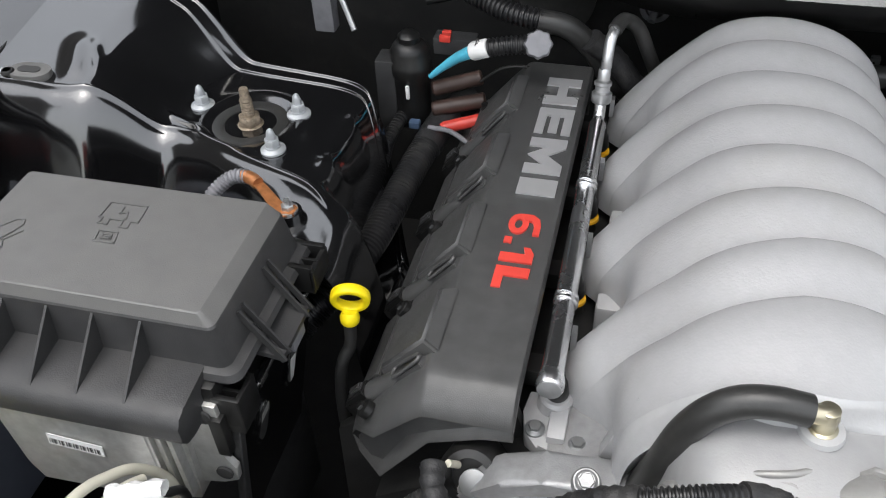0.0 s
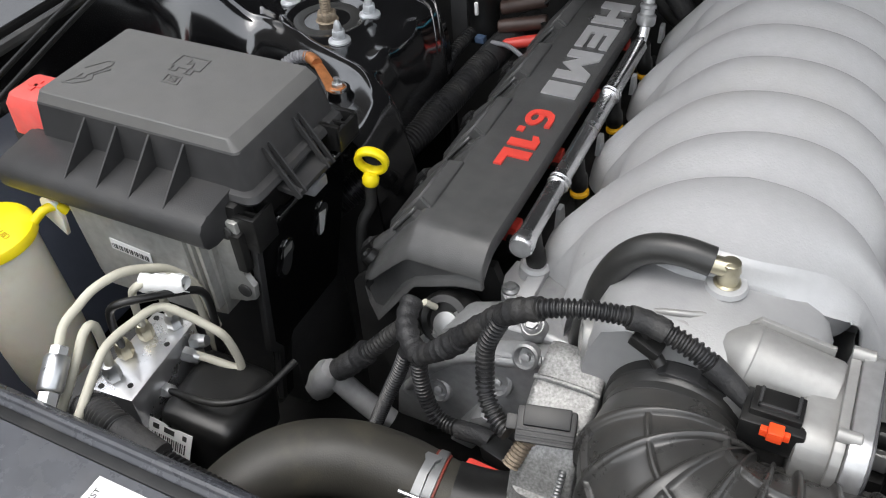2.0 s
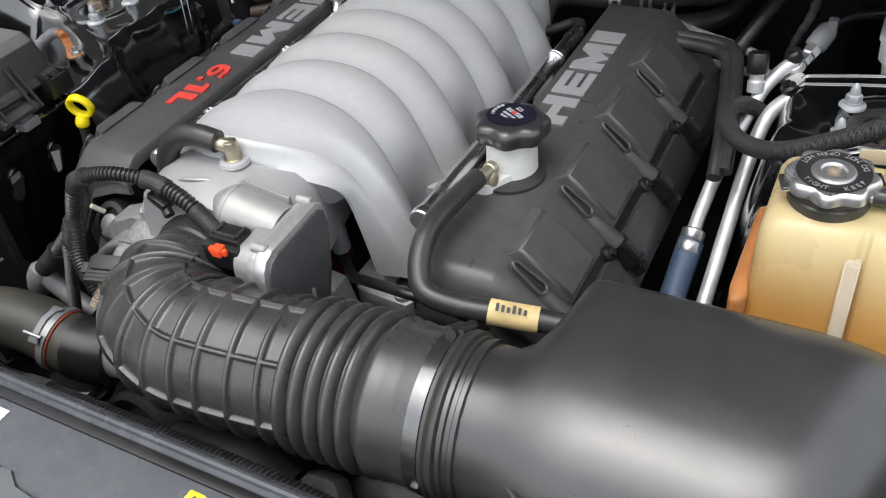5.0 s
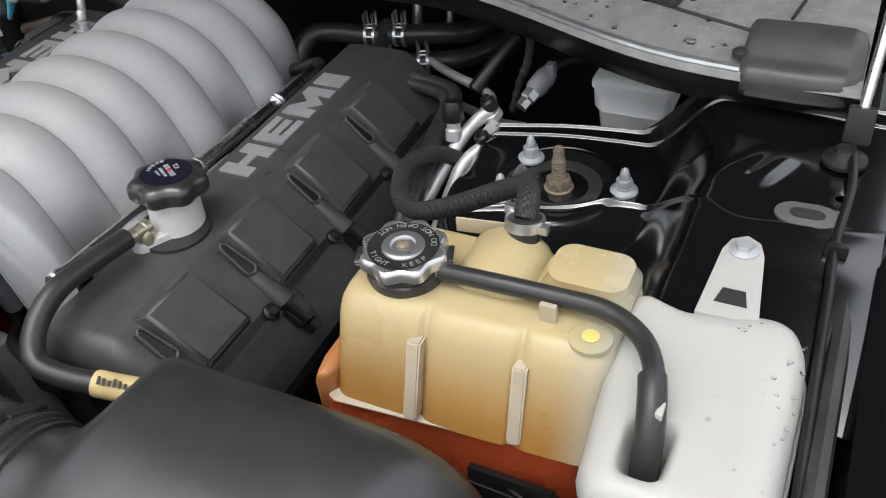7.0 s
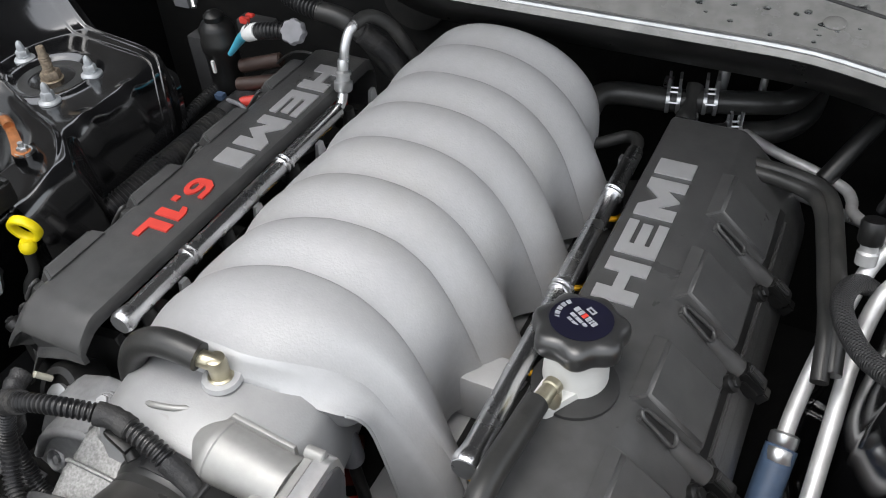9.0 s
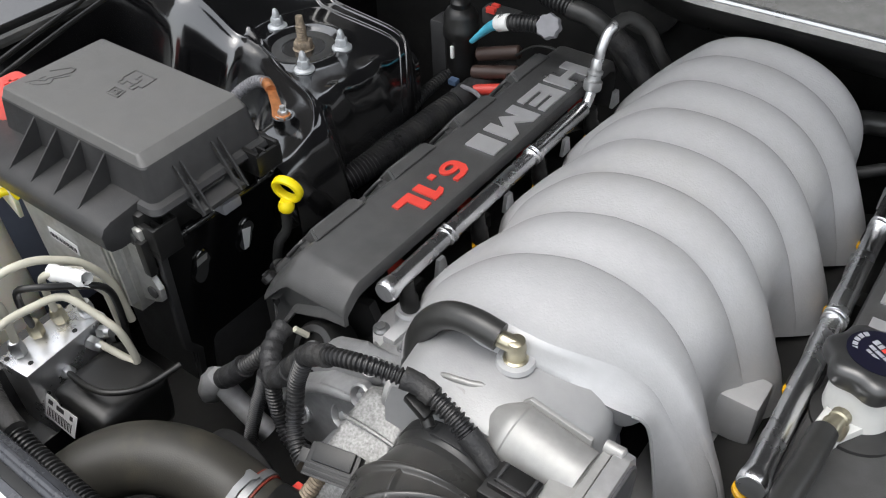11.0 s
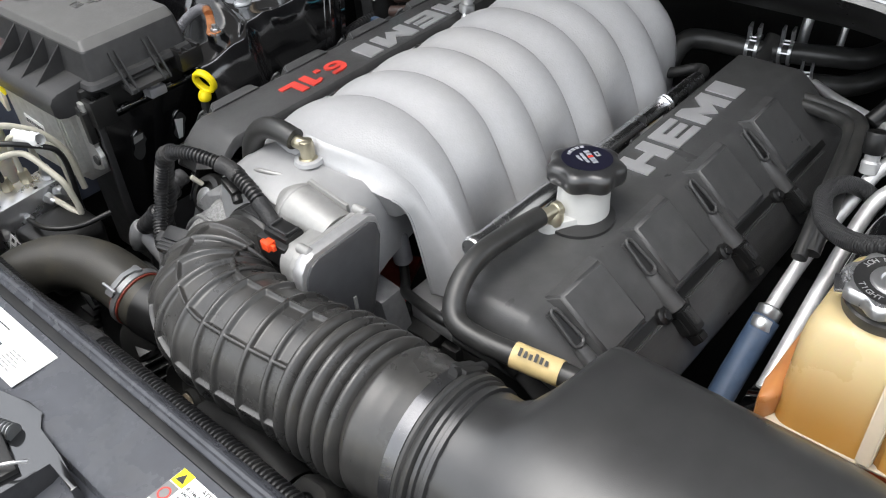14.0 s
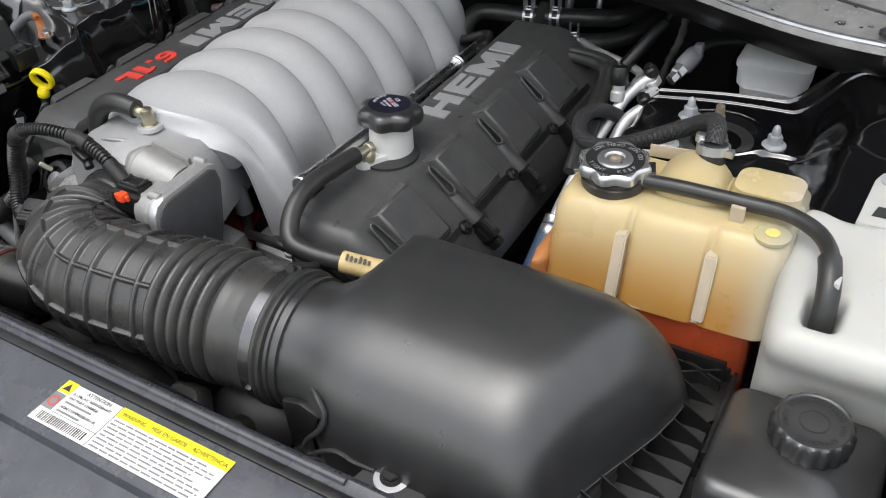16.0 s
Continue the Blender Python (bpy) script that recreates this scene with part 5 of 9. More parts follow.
# ---- air box ----
def air_box():
    ob = thing("air_box", (0.48, 0.02, 0.80), "smooth black plastic air filter box with finned rim", "air box")
    cx, cy, hx, hy = 0.474, 0.027, 0.137, 0.099
    # one hollow barrel: round at the clamp, widening into the lid, rolled down at the far end
    sec = [(-0.072, 0.846), (-0.0715, 0.866), (-0.069, 0.888), (-0.063, 0.907), (-0.053, 0.9225), (-0.039, 0.935), (-0.021, 0.9445), (0.001, 0.9505), (0.026, 0.9535), (0.052, 0.9548),
           (0.074, 0.9542), (0.088, 0.9515), (0.097, 0.9455), (0.103, 0.936), (0.108, 0.920), (0.113, 0.900), (0.118, 0.876), (0.122, 0.846)]
    n = len(sec)
    loops = []
    for x in [0.301, 0.318, 0.334, 0.342, 0.348, 0.352, 0.356, 0.360, 0.366, 0.376] + list(np.linspace(0.39, 0.50, 8)) + list(0.50 + 0.094 * np.sin(np.linspace(0.1, math.pi / 2, 20))):
        lp = []
        k_front, k_back = sstep(0.312, 0.385, x), sstep(0.338, 0.362, x)
        e = min(1.0, max(0.0, (x - 0.478) / 0.1165))
        h = max(0.04, (1 - e ** 3.1)) ** (1 / 2.2)
        for i, (y, z) in enumerate(sec):
            a = radians(222 - 264 * i / (n - 1))
            cyl = (0.0535 * math.cos(a), 0.892 + 0.0535 * math.sin(a))
            k = k_front if i < 8 else k_back if i > 10 else 0.5 * (k_front + k_back)
            pinch = 1 - 0.12 * max(0.0, (x - 0.54) / 0.054) ** 3
            ty, tz = 0.028 + (y - 0.028 + 0.004 * sstep(0.04, 0.08, y)) * pinch, 0.846 + (z + 0.004 * sstep(0.87, 0.94, z) - 0.846) * h
            slant = 0.046 * max(0.0, (x - 0.47) / 0.124) * (1 - sstep(-0.07, 0.10, y))
            lp.append((x - slant, cyl[0] + (ty - cyl[0]) * k, cyl[1] + (tz - cyl[1]) * k))
        loops.append(lp)
    part("lid", rings(loops), M_AIRBOX, ob, smooth=55)
    part("collar_ring", lathe([(0.053, 0), (0.0565, 0.001), (0.0565, 0.004), (0.0545, 0.005), (0.0545, 0.008), (0.056, 0.009), (0.056, 0.012), (0.053, 0.013)], (0.304, -0.001, 0.892), (1, 0.06, 0), 44), M_AIRBOX, ob)
    part("lid_rim", rings([rrect(cx + 0.004, cy, hx - 0.002, hy + 0.005, 0.03, 0.838, 10), rrect(cx + 0.004, cy, hx - 0.002, hy + 0.005, 0.03, 0.846, 10), rrect(cx + 0.004, cy, hx - 0.010, hy - 0.002, 0.03, 0.848, 10)]), M_PLASTIC, ob)
    part("tray", rings([rrect(cx + 0.010, cy, hx + 0.016, hy + 0.012, 0.02, 0.837, 8), rrect(cx + 0.010, cy, hx + 0.022, hy + 0.016, 0.02, 0.830, 8), rrect(cx, cy, hx - 0.01, hy - 0.01, 0.03, 0.62, 8)]), M_COCOIL, ob)
    # fins round the rim
    right = mesh_of(prism([(-0.03, -0.010), (0.040, -0.010), (0.040, 0.000), (0.002, 0.028), (-0.03, 0.033)], 'y', -0.0007, 0.0007), "fin", M_COCOIL)
    for k in range(11):
        o = new("fin", right)
        o.parent, o.matrix_parent_inverse = ob, Matrix.Translation(-ob.location)
        y = -0.055 + 0.0183 * k
        o.matrix_basis = pose(0.586 - 0.046 * (1 - sstep(-0.07, 0.10, y)), y, 0.848, 0, 0, 3)
    for k in range(10):
        o = new("fin", right)
        o.parent, o.matrix_parent_inverse = ob, Matrix.Translation(-ob.location)
        o.matrix_basis = pose(0.40 + 0.019 * k, -0.068, 0.842, 0, 0, -90) @ Matrix.Diagonal((0.32, 1, 0.7, 1))
    frame_bars = merge(prism([(0.552, 0.118), (0.556, 0.141), (0.604, 0.149), (0.6195, 0.149), (0.622, 0.104), (0.612, 0.092)], 'z', 0.842, 0.8585, 0.002),
                       prism([(0.146, 0.856), (0.1485, 0.8585), (0.1485, 0.863), (0.143, 0.8765), (0.137, 0.8785), (0.136, 0.856)], 'x', 0.552, 0.6105, 0.0008),
                       box(0.6165, 0.6200, 0.060, 0.149, 0.836, 0.8625, 0.001),
                       turned(box(-0.030, 0.026, -0.001, 0.001, 0.0, 0.016), pose(0.592, 0.128, 0.856, 0, 0, 30)), turned(box(-0.020, 0.022, -0.001, 0.001, 0.0, 0.012), pose(0.590, 0.134, 0.858, 0, 0, -20)))
    part("duct_frame", frame_bars, M_COCOIL, ob)
    # side bracket at the neck, wavy lip and mount
    edge = [(0.352, -0.050, 0.912), (0.366, -0.060, 0.914), (0.3755, -0.066, 0.906), (0.372, -0.069, 0.892), (0.358, -0.071, 0.874), (0.353, -0.072, 0.862), (0.358, -0.072, 0.858), (0.372, -0.0715, 0.869), (0.386, -0.071, 0.875), (0.400, -0.071, 0.872), (0.418, -0.070, 0.872)]
    part("lower_lip", tube(edge, 0.0022, 8, 0.003), M_PLASTIC, ob)
    part("neck_web", prism([(0.334, 0.846), (0.334, 0.900), (0.352, 0.905), (0.370, 0.898), (0.356, 0.868), (0.360, 0.846)], 'y', -0.066, -0.060, 0.002), M_COCOIL, ob)
    part("mount_ear", prism([(0.405, -0.085), (0.412, -0.052), (0.450, -0.050), (0.470, -0.085), (0.455, -0.095)], 'z', 0.855, 0.871, 0.003), M_PLASTIC, ob)
    part("mount_washer", lathe([(0.0135, 0), (0.0135, 0.0015), (0.0085, 0.002)], (0.432, -0.0695, 0.871), seg=30), M_STEEL, ob, "wide zinc washer")
    part("mount_bolt", hexnut((0.432, -0.0695, 0.8725), (0, 0, 1), 0.0072, 0.006, 0.0088), M_DARK, ob)
    return ob


air_box()


# ---- coolant tank, its cap and hoses ----
def coolant_tank():
    ob = thing("coolant_tank", (0.53, 0.2, 0.82), "amber translucent coolant tank half full of red coolant", "coolant tank")

    def block(x0, x1, yf_top, yf_bot, yb, z0, z1, bow=0.004, rad=0.014):
        loops = []
        for z, k in ((z0, 0.0), (z0 + 0.004, 0.0), (z0 + (z1 - z0) * 0.5, 0.5), (z1 - 0.012, 0.92), (z1 - 0.005, 0.97), (z1 - 0.001, 1.0), (z1, 1.0)):
            yf = yf_bot + (yf_top - yf_bot) * k
            ins = 0.0 if z < z1 - 0.006 else (0.004 if z < z1 - 0.0005 else 0.009)
            loops.append(rrect((x0 + x1) / 2, (yf + yb) / 2, (x1 - x0) / 2 - ins, (yb - yf) / 2 - ins, rad, z, 6))
        return rings(loops)

    def outline(z, k, ins):
        x0, x1, yb, r = 0.447 + ins, 0.634 - ins, 0.262 - ins, 0.014
        yf = 0.146 + 0.026 * k + ins
        front = lambda x: yf + 0.03 * (x - 0.447) + 0.0045 * math.exp(-((x - 0.514) / 0.0035) ** 2) + 0.0045 * math.exp(-((x - 0.578) / 0.0035) ** 2) - 0.002 * (1 - ((x - 0.5435) / 0.097) ** 2)
        xs = sorted(list(np.linspace(x0 + r, x1 - r, 21)) + [0.514 + e for e in (-0.004, -0.002, 0, 0.002, 0.004)] + [0.578 + e for e in (-0.004, -0.002, 0, 0.002, 0.004)])
        pts = [(x, front(x), z) for x in xs]
        for cx, cy, a0 in ((x1 - r, front(x1 - r) + r, -90), (x1 - r, yb - r, 0), (x0 + r, yb - r, 90), (x0 + r, front(x0 + r) + r, 180)):
            pts += [(cx + r * math.cos(radians(a0 + 90 * q / 6)), cy + r * math.sin(radians(a0 + 90 * q / 6)), z) for q in range(7)][(1 if a0 == -90 else 0):(6 if a0 == 180 else 7)]
        return pts

    shell = rings([outline(z, k, ins) for z, k, ins in ((0.898, 0.0, 0.0), (0.930, 0.42, 0.0), (0.955, 0.76, 0.0), (0.963, 0.87, 0.001), (0.9685, 0.94, 0.0035), (0.9715, 0.98, 0.0075), (0.9725, 1.0, 0.012))])
    part("upper_shell", shell, M_AMBER, ob, smooth=60)
    part("crown_ridge", merge(lathe([(0.022, 0), (0.029, 0.004), (0.031, 0.010), (0.031, 0.050), (0.027, 0.057), (0.016, 0.061), (0.004, 0.062)], (0.543, 0.203, 0.957), (0.0, 1, 0.02), 40), block(0.572, 0.632, 0.216, 0.214, 0.262, 0.95, 0.984, rad=0.012)), M_AMBER, ob, smooth=60)
    # parting flange and the lower, filled half
    fl = [(0.446, 0.1435), (0.452, 0.1405), (0.520, 0.1455), (0.606, 0.1535), (0.624, 0.164), (0.624, 0.268), (0.447, 0.268)]
    part("flange", prism(fl, 'z', 0.8975, 0.8992, 0.0006), M_AMBERLT, ob, "pale moulded parting flange")
    lo = [(0.441, 0.142), (0.520, 0.149), (0.604, 0.157), (0.620, 0.165), (0.620, 0.262), (0.446, 0.262)]
    part("lower_shell", prism(lo, 'z', 0.80, 0.898, 0.006), M_COOLANT, ob, "lower half showing red coolant", smooth=60)
    side = [(0.440, 0.138), (0.450, 0.150), (0.450, 0.262), (0.436, 0.255), (0.436, 0.16)]
    part("side_bulge", prism(side, 'z', 0.86, 0.920, 0.006), M_SIDE, ob, smooth=60)
    for x, y0, y1 in ((0.5095, 0.1625, 0.144), (0.5805, 0.1655, 0.150)):
        bm = bm_new()
        pts = []
        for z, y in ((0.956, y0 + 0.001), (0.902, y1)):
            for dx in (-0.0048, 0.0048):
                pts += [(x + dx, y - 0.0022, z), (x + dx, y + 0.012, z)]
        add(bm, pts, [(0, 2, 6, 4), (1, 5, 7, 3), (0, 1, 3, 2), (4, 6, 7, 5), (0, 4, 5, 1), (2, 3, 7, 6)])
        bmesh.ops.bevel(bm, geom=bm.edges[:] + bm.verts[:], offset=0.0012, segments=2, affect='EDGES')
        part("front_rib", bm, M_AMBERLT, ob, "pale upright rib")
    part("level_dot", lathe([(0.0055, 0), (0.0055, 0.0006), (0.004, 0.001)], (0.617, 0.190, 0.9735), (0, 0, 1), 24), M_PALEDOT, ob, "yellow inspection dot")
    part("dot_ring", lathe([(0.0135, -0.002), (0.0135, 0.0006), (0.0125, 0.0010)], (0.617, 0.190, 0.9722), (0, 0, 1), 28), M_AMBER, ob)
    part("filler_neck", lathe([(0.026, 0), (0.026, 0.006), (0.0235, 0.008), (0.0235, 0.02)], (0.485, 0.206, 0.969), seg=36), M_AMBER, ob)
    part("neck_gasket", lathe([(0.0262, 0.0), (0.0268, 0.002), (0.0268, 0.0075), (0.025, 0.0085), (0.0258, 0.0105), (0.0258, 0.013), (0.024, 0.014)], (0.485, 0.206, 0.972), seg=40), M_RUBBER, ob)
    part("overflow_nipple", rod((0.505, 0.205, 0.982), (0.525, 0.2045, 0.982), 0.0055, seg=14), M_STEEL, ob)
    part("outlet_stub", tube([(0.549, 0.252, 0.972), (0.5505, 0.254, 0.986), (0.550, 0.257, 0.997)], 0.0115, 18, 0.004), M_RUBBER, ob)
    part("back_tab", turned(box(-0.02, 0.02, -0.001, 0.001, 0.0, 0.012, 0.001), pose(0.517, 0.262, 0.970, 0, 0, 8)), M_AMBERLT, ob)
    return ob


tank_ob = coolant_tank()


def filler_cap():
    b = (0.485, 0.206, 0.9855)
    wave = lambda t, k: 1.0 + (0.07 * math.cos(8 * t) if k < 5 else 0.0)
    ob = part("filler_cap", lathe([(0.0275, 0.0), (0.0285, 0.001), (0.0285, 0.006), (0.0275, 0.0085), (0.026, 0.0095), (0.0235, 0.0092), (0.0165, 0.0088), (0.015, 0.0082), (0.0140, 0.0105), (0.012, 0.0115), (0.0085, 0.0112), (0.0075, 0.0095), (0.0005, 0.0095)], b, seg=96, wave=wave), M_MACH, tank_ob, "bright steel pressure cap with stamped warning")
    part("stamped_ring", lathe([(0.0238, 0.0094), (0.0238, 0.0098), (0.0172, 0.0094), (0.0172, 0.009)], b, seg=64), M_DARK, ob, "blackened ring behind the lettering")
    part("rivet", lathe([(0.0042, 0.0095), (0.0042, 0.011), (0.003, 0.012), (0.0005, 0.0122)], b, seg=20), M_RUST, ob)
    for a in (20, 200):
        part("cap_ear", turned(box(0.024, 0.033, -0.008, 0.008, -0.001, 0.003, 0.0014), Matrix.Translation(b) @ pose(0, 0, 0, 0, 0, a)), M_CHROME, ob)
    ring_text(ob, "DO NOT OPEN HOT", b, 0.0222, 0.0056, 22, -10.2, inward=True)
    ring_text(ob, "TIGHT", b, 0.0222, 0.0056, 222, -10.5, inward=True)
    ring_text(ob, "KEEP", b, 0.0222, 0.0056, 300, -12.5, inward=True)
    return ob


def ring_text(ob, text, b, r, size, start, step, material=None, z=0.0102, inward=False):
    """Letters round a cap, their heads towards the rim, or towards the middle."""
    k = -1.0 if inward else 1.0
    for i, ch in enumerate(text):
        if ch == ' ':
            continue
        a = radians(start - step * i)
        p = (b[0] + r * math.cos(a), b[1] + r * math.sin(a), b[2] + z)
        words("stamped_letter", ch, size, place(p, (k * math.sin(a), -k * math.cos(a), 0), (k * math.cos(a), k * math.sin(a), 0)), material or M_EMBLEM, ob, 0.0001, 'CENTER')


filler_cap()


def tank_hoses():
    a = thing("overflow_hose", (0.6, 0.19, 0.97), "thin black rubber overflow hose curving into the white tank", "hose")
    part("hose", tube([(0.512, 0.2045, 0.982), (0.545, 0.204, 0.984), (0.589, 0.206, 0.983), (0.622, 0.204, 0.984), (0.646, 0.190, 0.985), (0.659, 0.170, 0.985), (0.6635, 0.152, 0.981), (0.6665, 0.138, 0.971), (0.6675, 0.130, 0.951), (0.6675, 0.127, 0.915)], 0.0062, 18, 0.004), M_RUBBER, a)
    part("end_sleeve", tube([(0.6605, 0.163, 0.984), (0.6635, 0.152, 0.981), (0.6665, 0.138, 0.971), (0.6675, 0.130, 0.951), (0.6675, 0.127, 0.915)], 0.0082, 18, 0.004), M_RUBBER, a, "thicker rubber end of the hose")
    b = thing("braided_hose", (0.44, 0.34, 0.93), "black braided coolant hose with spring clamp", "hose")
    part("sleeve", tube([(0.5495, 0.258, 0.995), (0.5485, 0.268, 1.003), (0.540, 0.285, 1.000), (0.515, 0.300, 0.980), (0.475, 0.303, 0.955), (0.434, 0.313, 0.932), (0.400, 0.345, 0.917), (0.381, 0.392, 0.910), (0.386, 0.436, 0.897), (0.402, 0.462, 0.875), (0.42, 0.48, 0.84)], 0.0080, 20, 0.004), M_BRAID, b)
    part("spring_clamp", merge(lathe([(0.0122, 0), (0.0136, 0.0005), (0.0136, 0.008), (0.0122, 0.0085)], (0.5500, 0.2565, 0.988), (-0.05, 0.25, 1), 26), box(0.560, 0.568, 0.250, 0.256, 0.990, 0.9965, 0.001), box(0.533, 0.541, 0.262, 0.268, 0.992, 0.999, 0.001)), M_STEEL, b, "bright spring band clamp")
    return a, b


tank_hoses()


def washer_tank():
    ob = thing("expansion_bottle", (0.68, 0.17, 0.86), "white plastic overflow bottle with bolted bracket tab", "bottle")
    corner = [(0.634, 0.110), (0.640, 0.098), (0.652, 0.0925), (0.690, 0.0915), (0.722, 0.093), (0.735, 0.101), (0.738, 0.112), (0.7385, 0.160), (0.7385, 0.210), (0.735, 0.236), (0.724, 0.2505), (0.704, 0.2515),
              (0.682, 0.2465), (0.660, 0.2425), (0.645, 0.2445), (0.632, 0.247), (0.626, 0.236), (0.6275, 0.190), (0.6305, 0.150), (0.633, 0.120)]
    ring0 = spline([(x, y, 0.0) for x, y in corner + corner[:1]], 0.004)[:-1]
    mid = Vector((0.684, 0.168, 0.0))

    def inset(k):
        """The outline drawn in by k, each point towards the middle line of the bottle."""
        out = []
        for p in ring0:
            d = Vector((mid.x, min(max(p.y, mid.y - 0.030), mid.y + 0.030), 0.0)) - p
            out.append(p + d.normalized() * k * 1.15)
        return out

    tuck = lambda y, z: max(0.0, 0.135 - y) * 0.34 * (1 - sstep(0.915, 0.955, z))
    loops = [[(p.x, p.y + tuck(p.y, z), z + (0.05 * (p.y - 0.175) if z > 0.94 else 0.0)) for p in inset(k)] for z, k in ((0.76, 0.004), (0.80, 0.0), (0.915, 0.0), (0.930, 0.0), (0.944, 0.0), (0.953, 0.0012), (0.9600, 0.0036), (0.9645, 0.0072), (0.9670, 0.0120), (0.9680, 0.0175))]
    # the top runs in to the middle, with a deep recess where the hose enters
    last = loops[-1]
    dent = lambda x, y: 0.036 * math.exp(-((x - 0.6670) / 0.0105) ** 4 - ((y - 0.130) / 0.0150) ** 4)
    loops[-1] = [(x, y, z - dent(x, y)) for x, y, z in last]
    for f in np.linspace(0.95, 0.04, 24):
        ring1 = [(mid.x + (x - mid.x) * f, mid.y + (y - mid.y) * f) for x, y, z in last]
        loops.append([(x, y, 0.968 + 0.05 * (y - 0.175) - dent(x, y)) for x, y in ring1])
    part("bottle_shell", rings(loops), M_WHITE, ob, smooth=70)
    part("moulding_rib", tube([(0.7392, 0.090, 0.934), (0.7400, 0.150, 0.936), (0.7385, 0.225, 0.940), (0.728, 0.2505, 0.942)], 0.0012, 8, 0.01), M_WHITE, ob)
    tab = [(0.668, 0.236), (0.672, 0.300), (0.676, 0.312), (0.6855, 0.318), (0.695, 0.312), (0.699, 0.300), (0.706, 0.236)]
    part("bracket_tab", prism(tab, 'z', 0.966, 0.970, 0.001), M_WHITE, ob)
    part("tab_slot", prism([(0.677, 0.248), (0.697, 0.248), (0.694, 0.262), (0.680, 0.262)], 'z', 0.9701, 0.9705), M_INK, ob)
    part("tab_bolt", hexnut((0.6855, 0.302, 0.970), (0, 0, 1), 0.0062, 0.006, 0.0098), M_ZINC, ob)
    part("hose_clip", box(0.668, 0.672, 0.138, 0.148, 0.960, 0.984, 0.001), M_WHITE, ob)
    part("hose_clip", box(0.583, 0.594, 0.193, 0.197, 0.966, 0.986, 0.001), M_AMBERLT, ob)
    return ob


washer_tank()


def drops_on_bottle():
    ob = thing("water_drops", (0.70, 0.19, 0.967), "small water drops on the white bottle", "water drops", kind="stuff")
    rnd = random.Random(21)
    bms = []
    for k in range(46):
        x, y = 0.690 + 0.045 * rnd.random(), 0.118 + 0.12 * rnd.random()
        r = 0.0007 + 0.0013 * rnd.random() ** 2
        bms.append(turned(lathe([(r, 0), (r * 0.9, r * 0.3), (r * 0.5, r * 0.5), (r * 0.05, r * 0.55)], (0, 0, 0), (0, 0, 1), 8), Matrix.Translation((x, y, 0.9676 + 0.06 * (y - 0.175)))))
    part("drops", merge(*bms), M_WATER, ob)


drops_on_bottle()


def steering_reservoir():
    ob = thing("steering_reservoir", (0.68, 0.06, 0.80), "black plastic power steering reservoir with knurled cap", "reservoir")
    loops = [rrect(0.678, 0.052, 0.052, 0.050, 0.014, 0.78, 6), rrect(0.678, 0.052, 0.055, 0.053, 0.014, 0.888, 6), rrect(0.678, 0.052, 0.053, 0.051, 0.014, 0.898, 6), rrect(0.678, 0.052, 0.049, 0.047, 0.012, 0.9025, 6)]
    part("bottle", rings(loops), M_AIRBOX, ob, smooth=50)
    b = (0.682, 0.072, 0.901)
    part("knurled_cap", lathe([(0.0255, 0), (0.0268, 0.002), (0.0268, 0.014), (0.0252, 0.018), (0.0238, 0.019), (0.0225, 0.0180), (0.001, 0.0182)], b, seg=108, wave=lambda t, k: 1.0 + (0.028 * math.cos(18 * t) if k < 4 else 0.0)), M_AIRBOX, ob)
    ring_text(ob, "POWER STEERING FLUID", b, 0.0165, 0.0052, 215, 9.8, M_INK, 0.0186)
    ring_text(ob, "USE APPROVED", b, 0.0165, 0.0052, 8, 10.5, M_INK, 0.0186)
    part("cap_symbol", lathe([(0.0100, 0.018), (0.0100, 0.0188), (0.0090, 0.0188), (0.0090, 0.018)], b, seg=36), M_PLASTIC, ob)
    return ob


steering_reservoir()

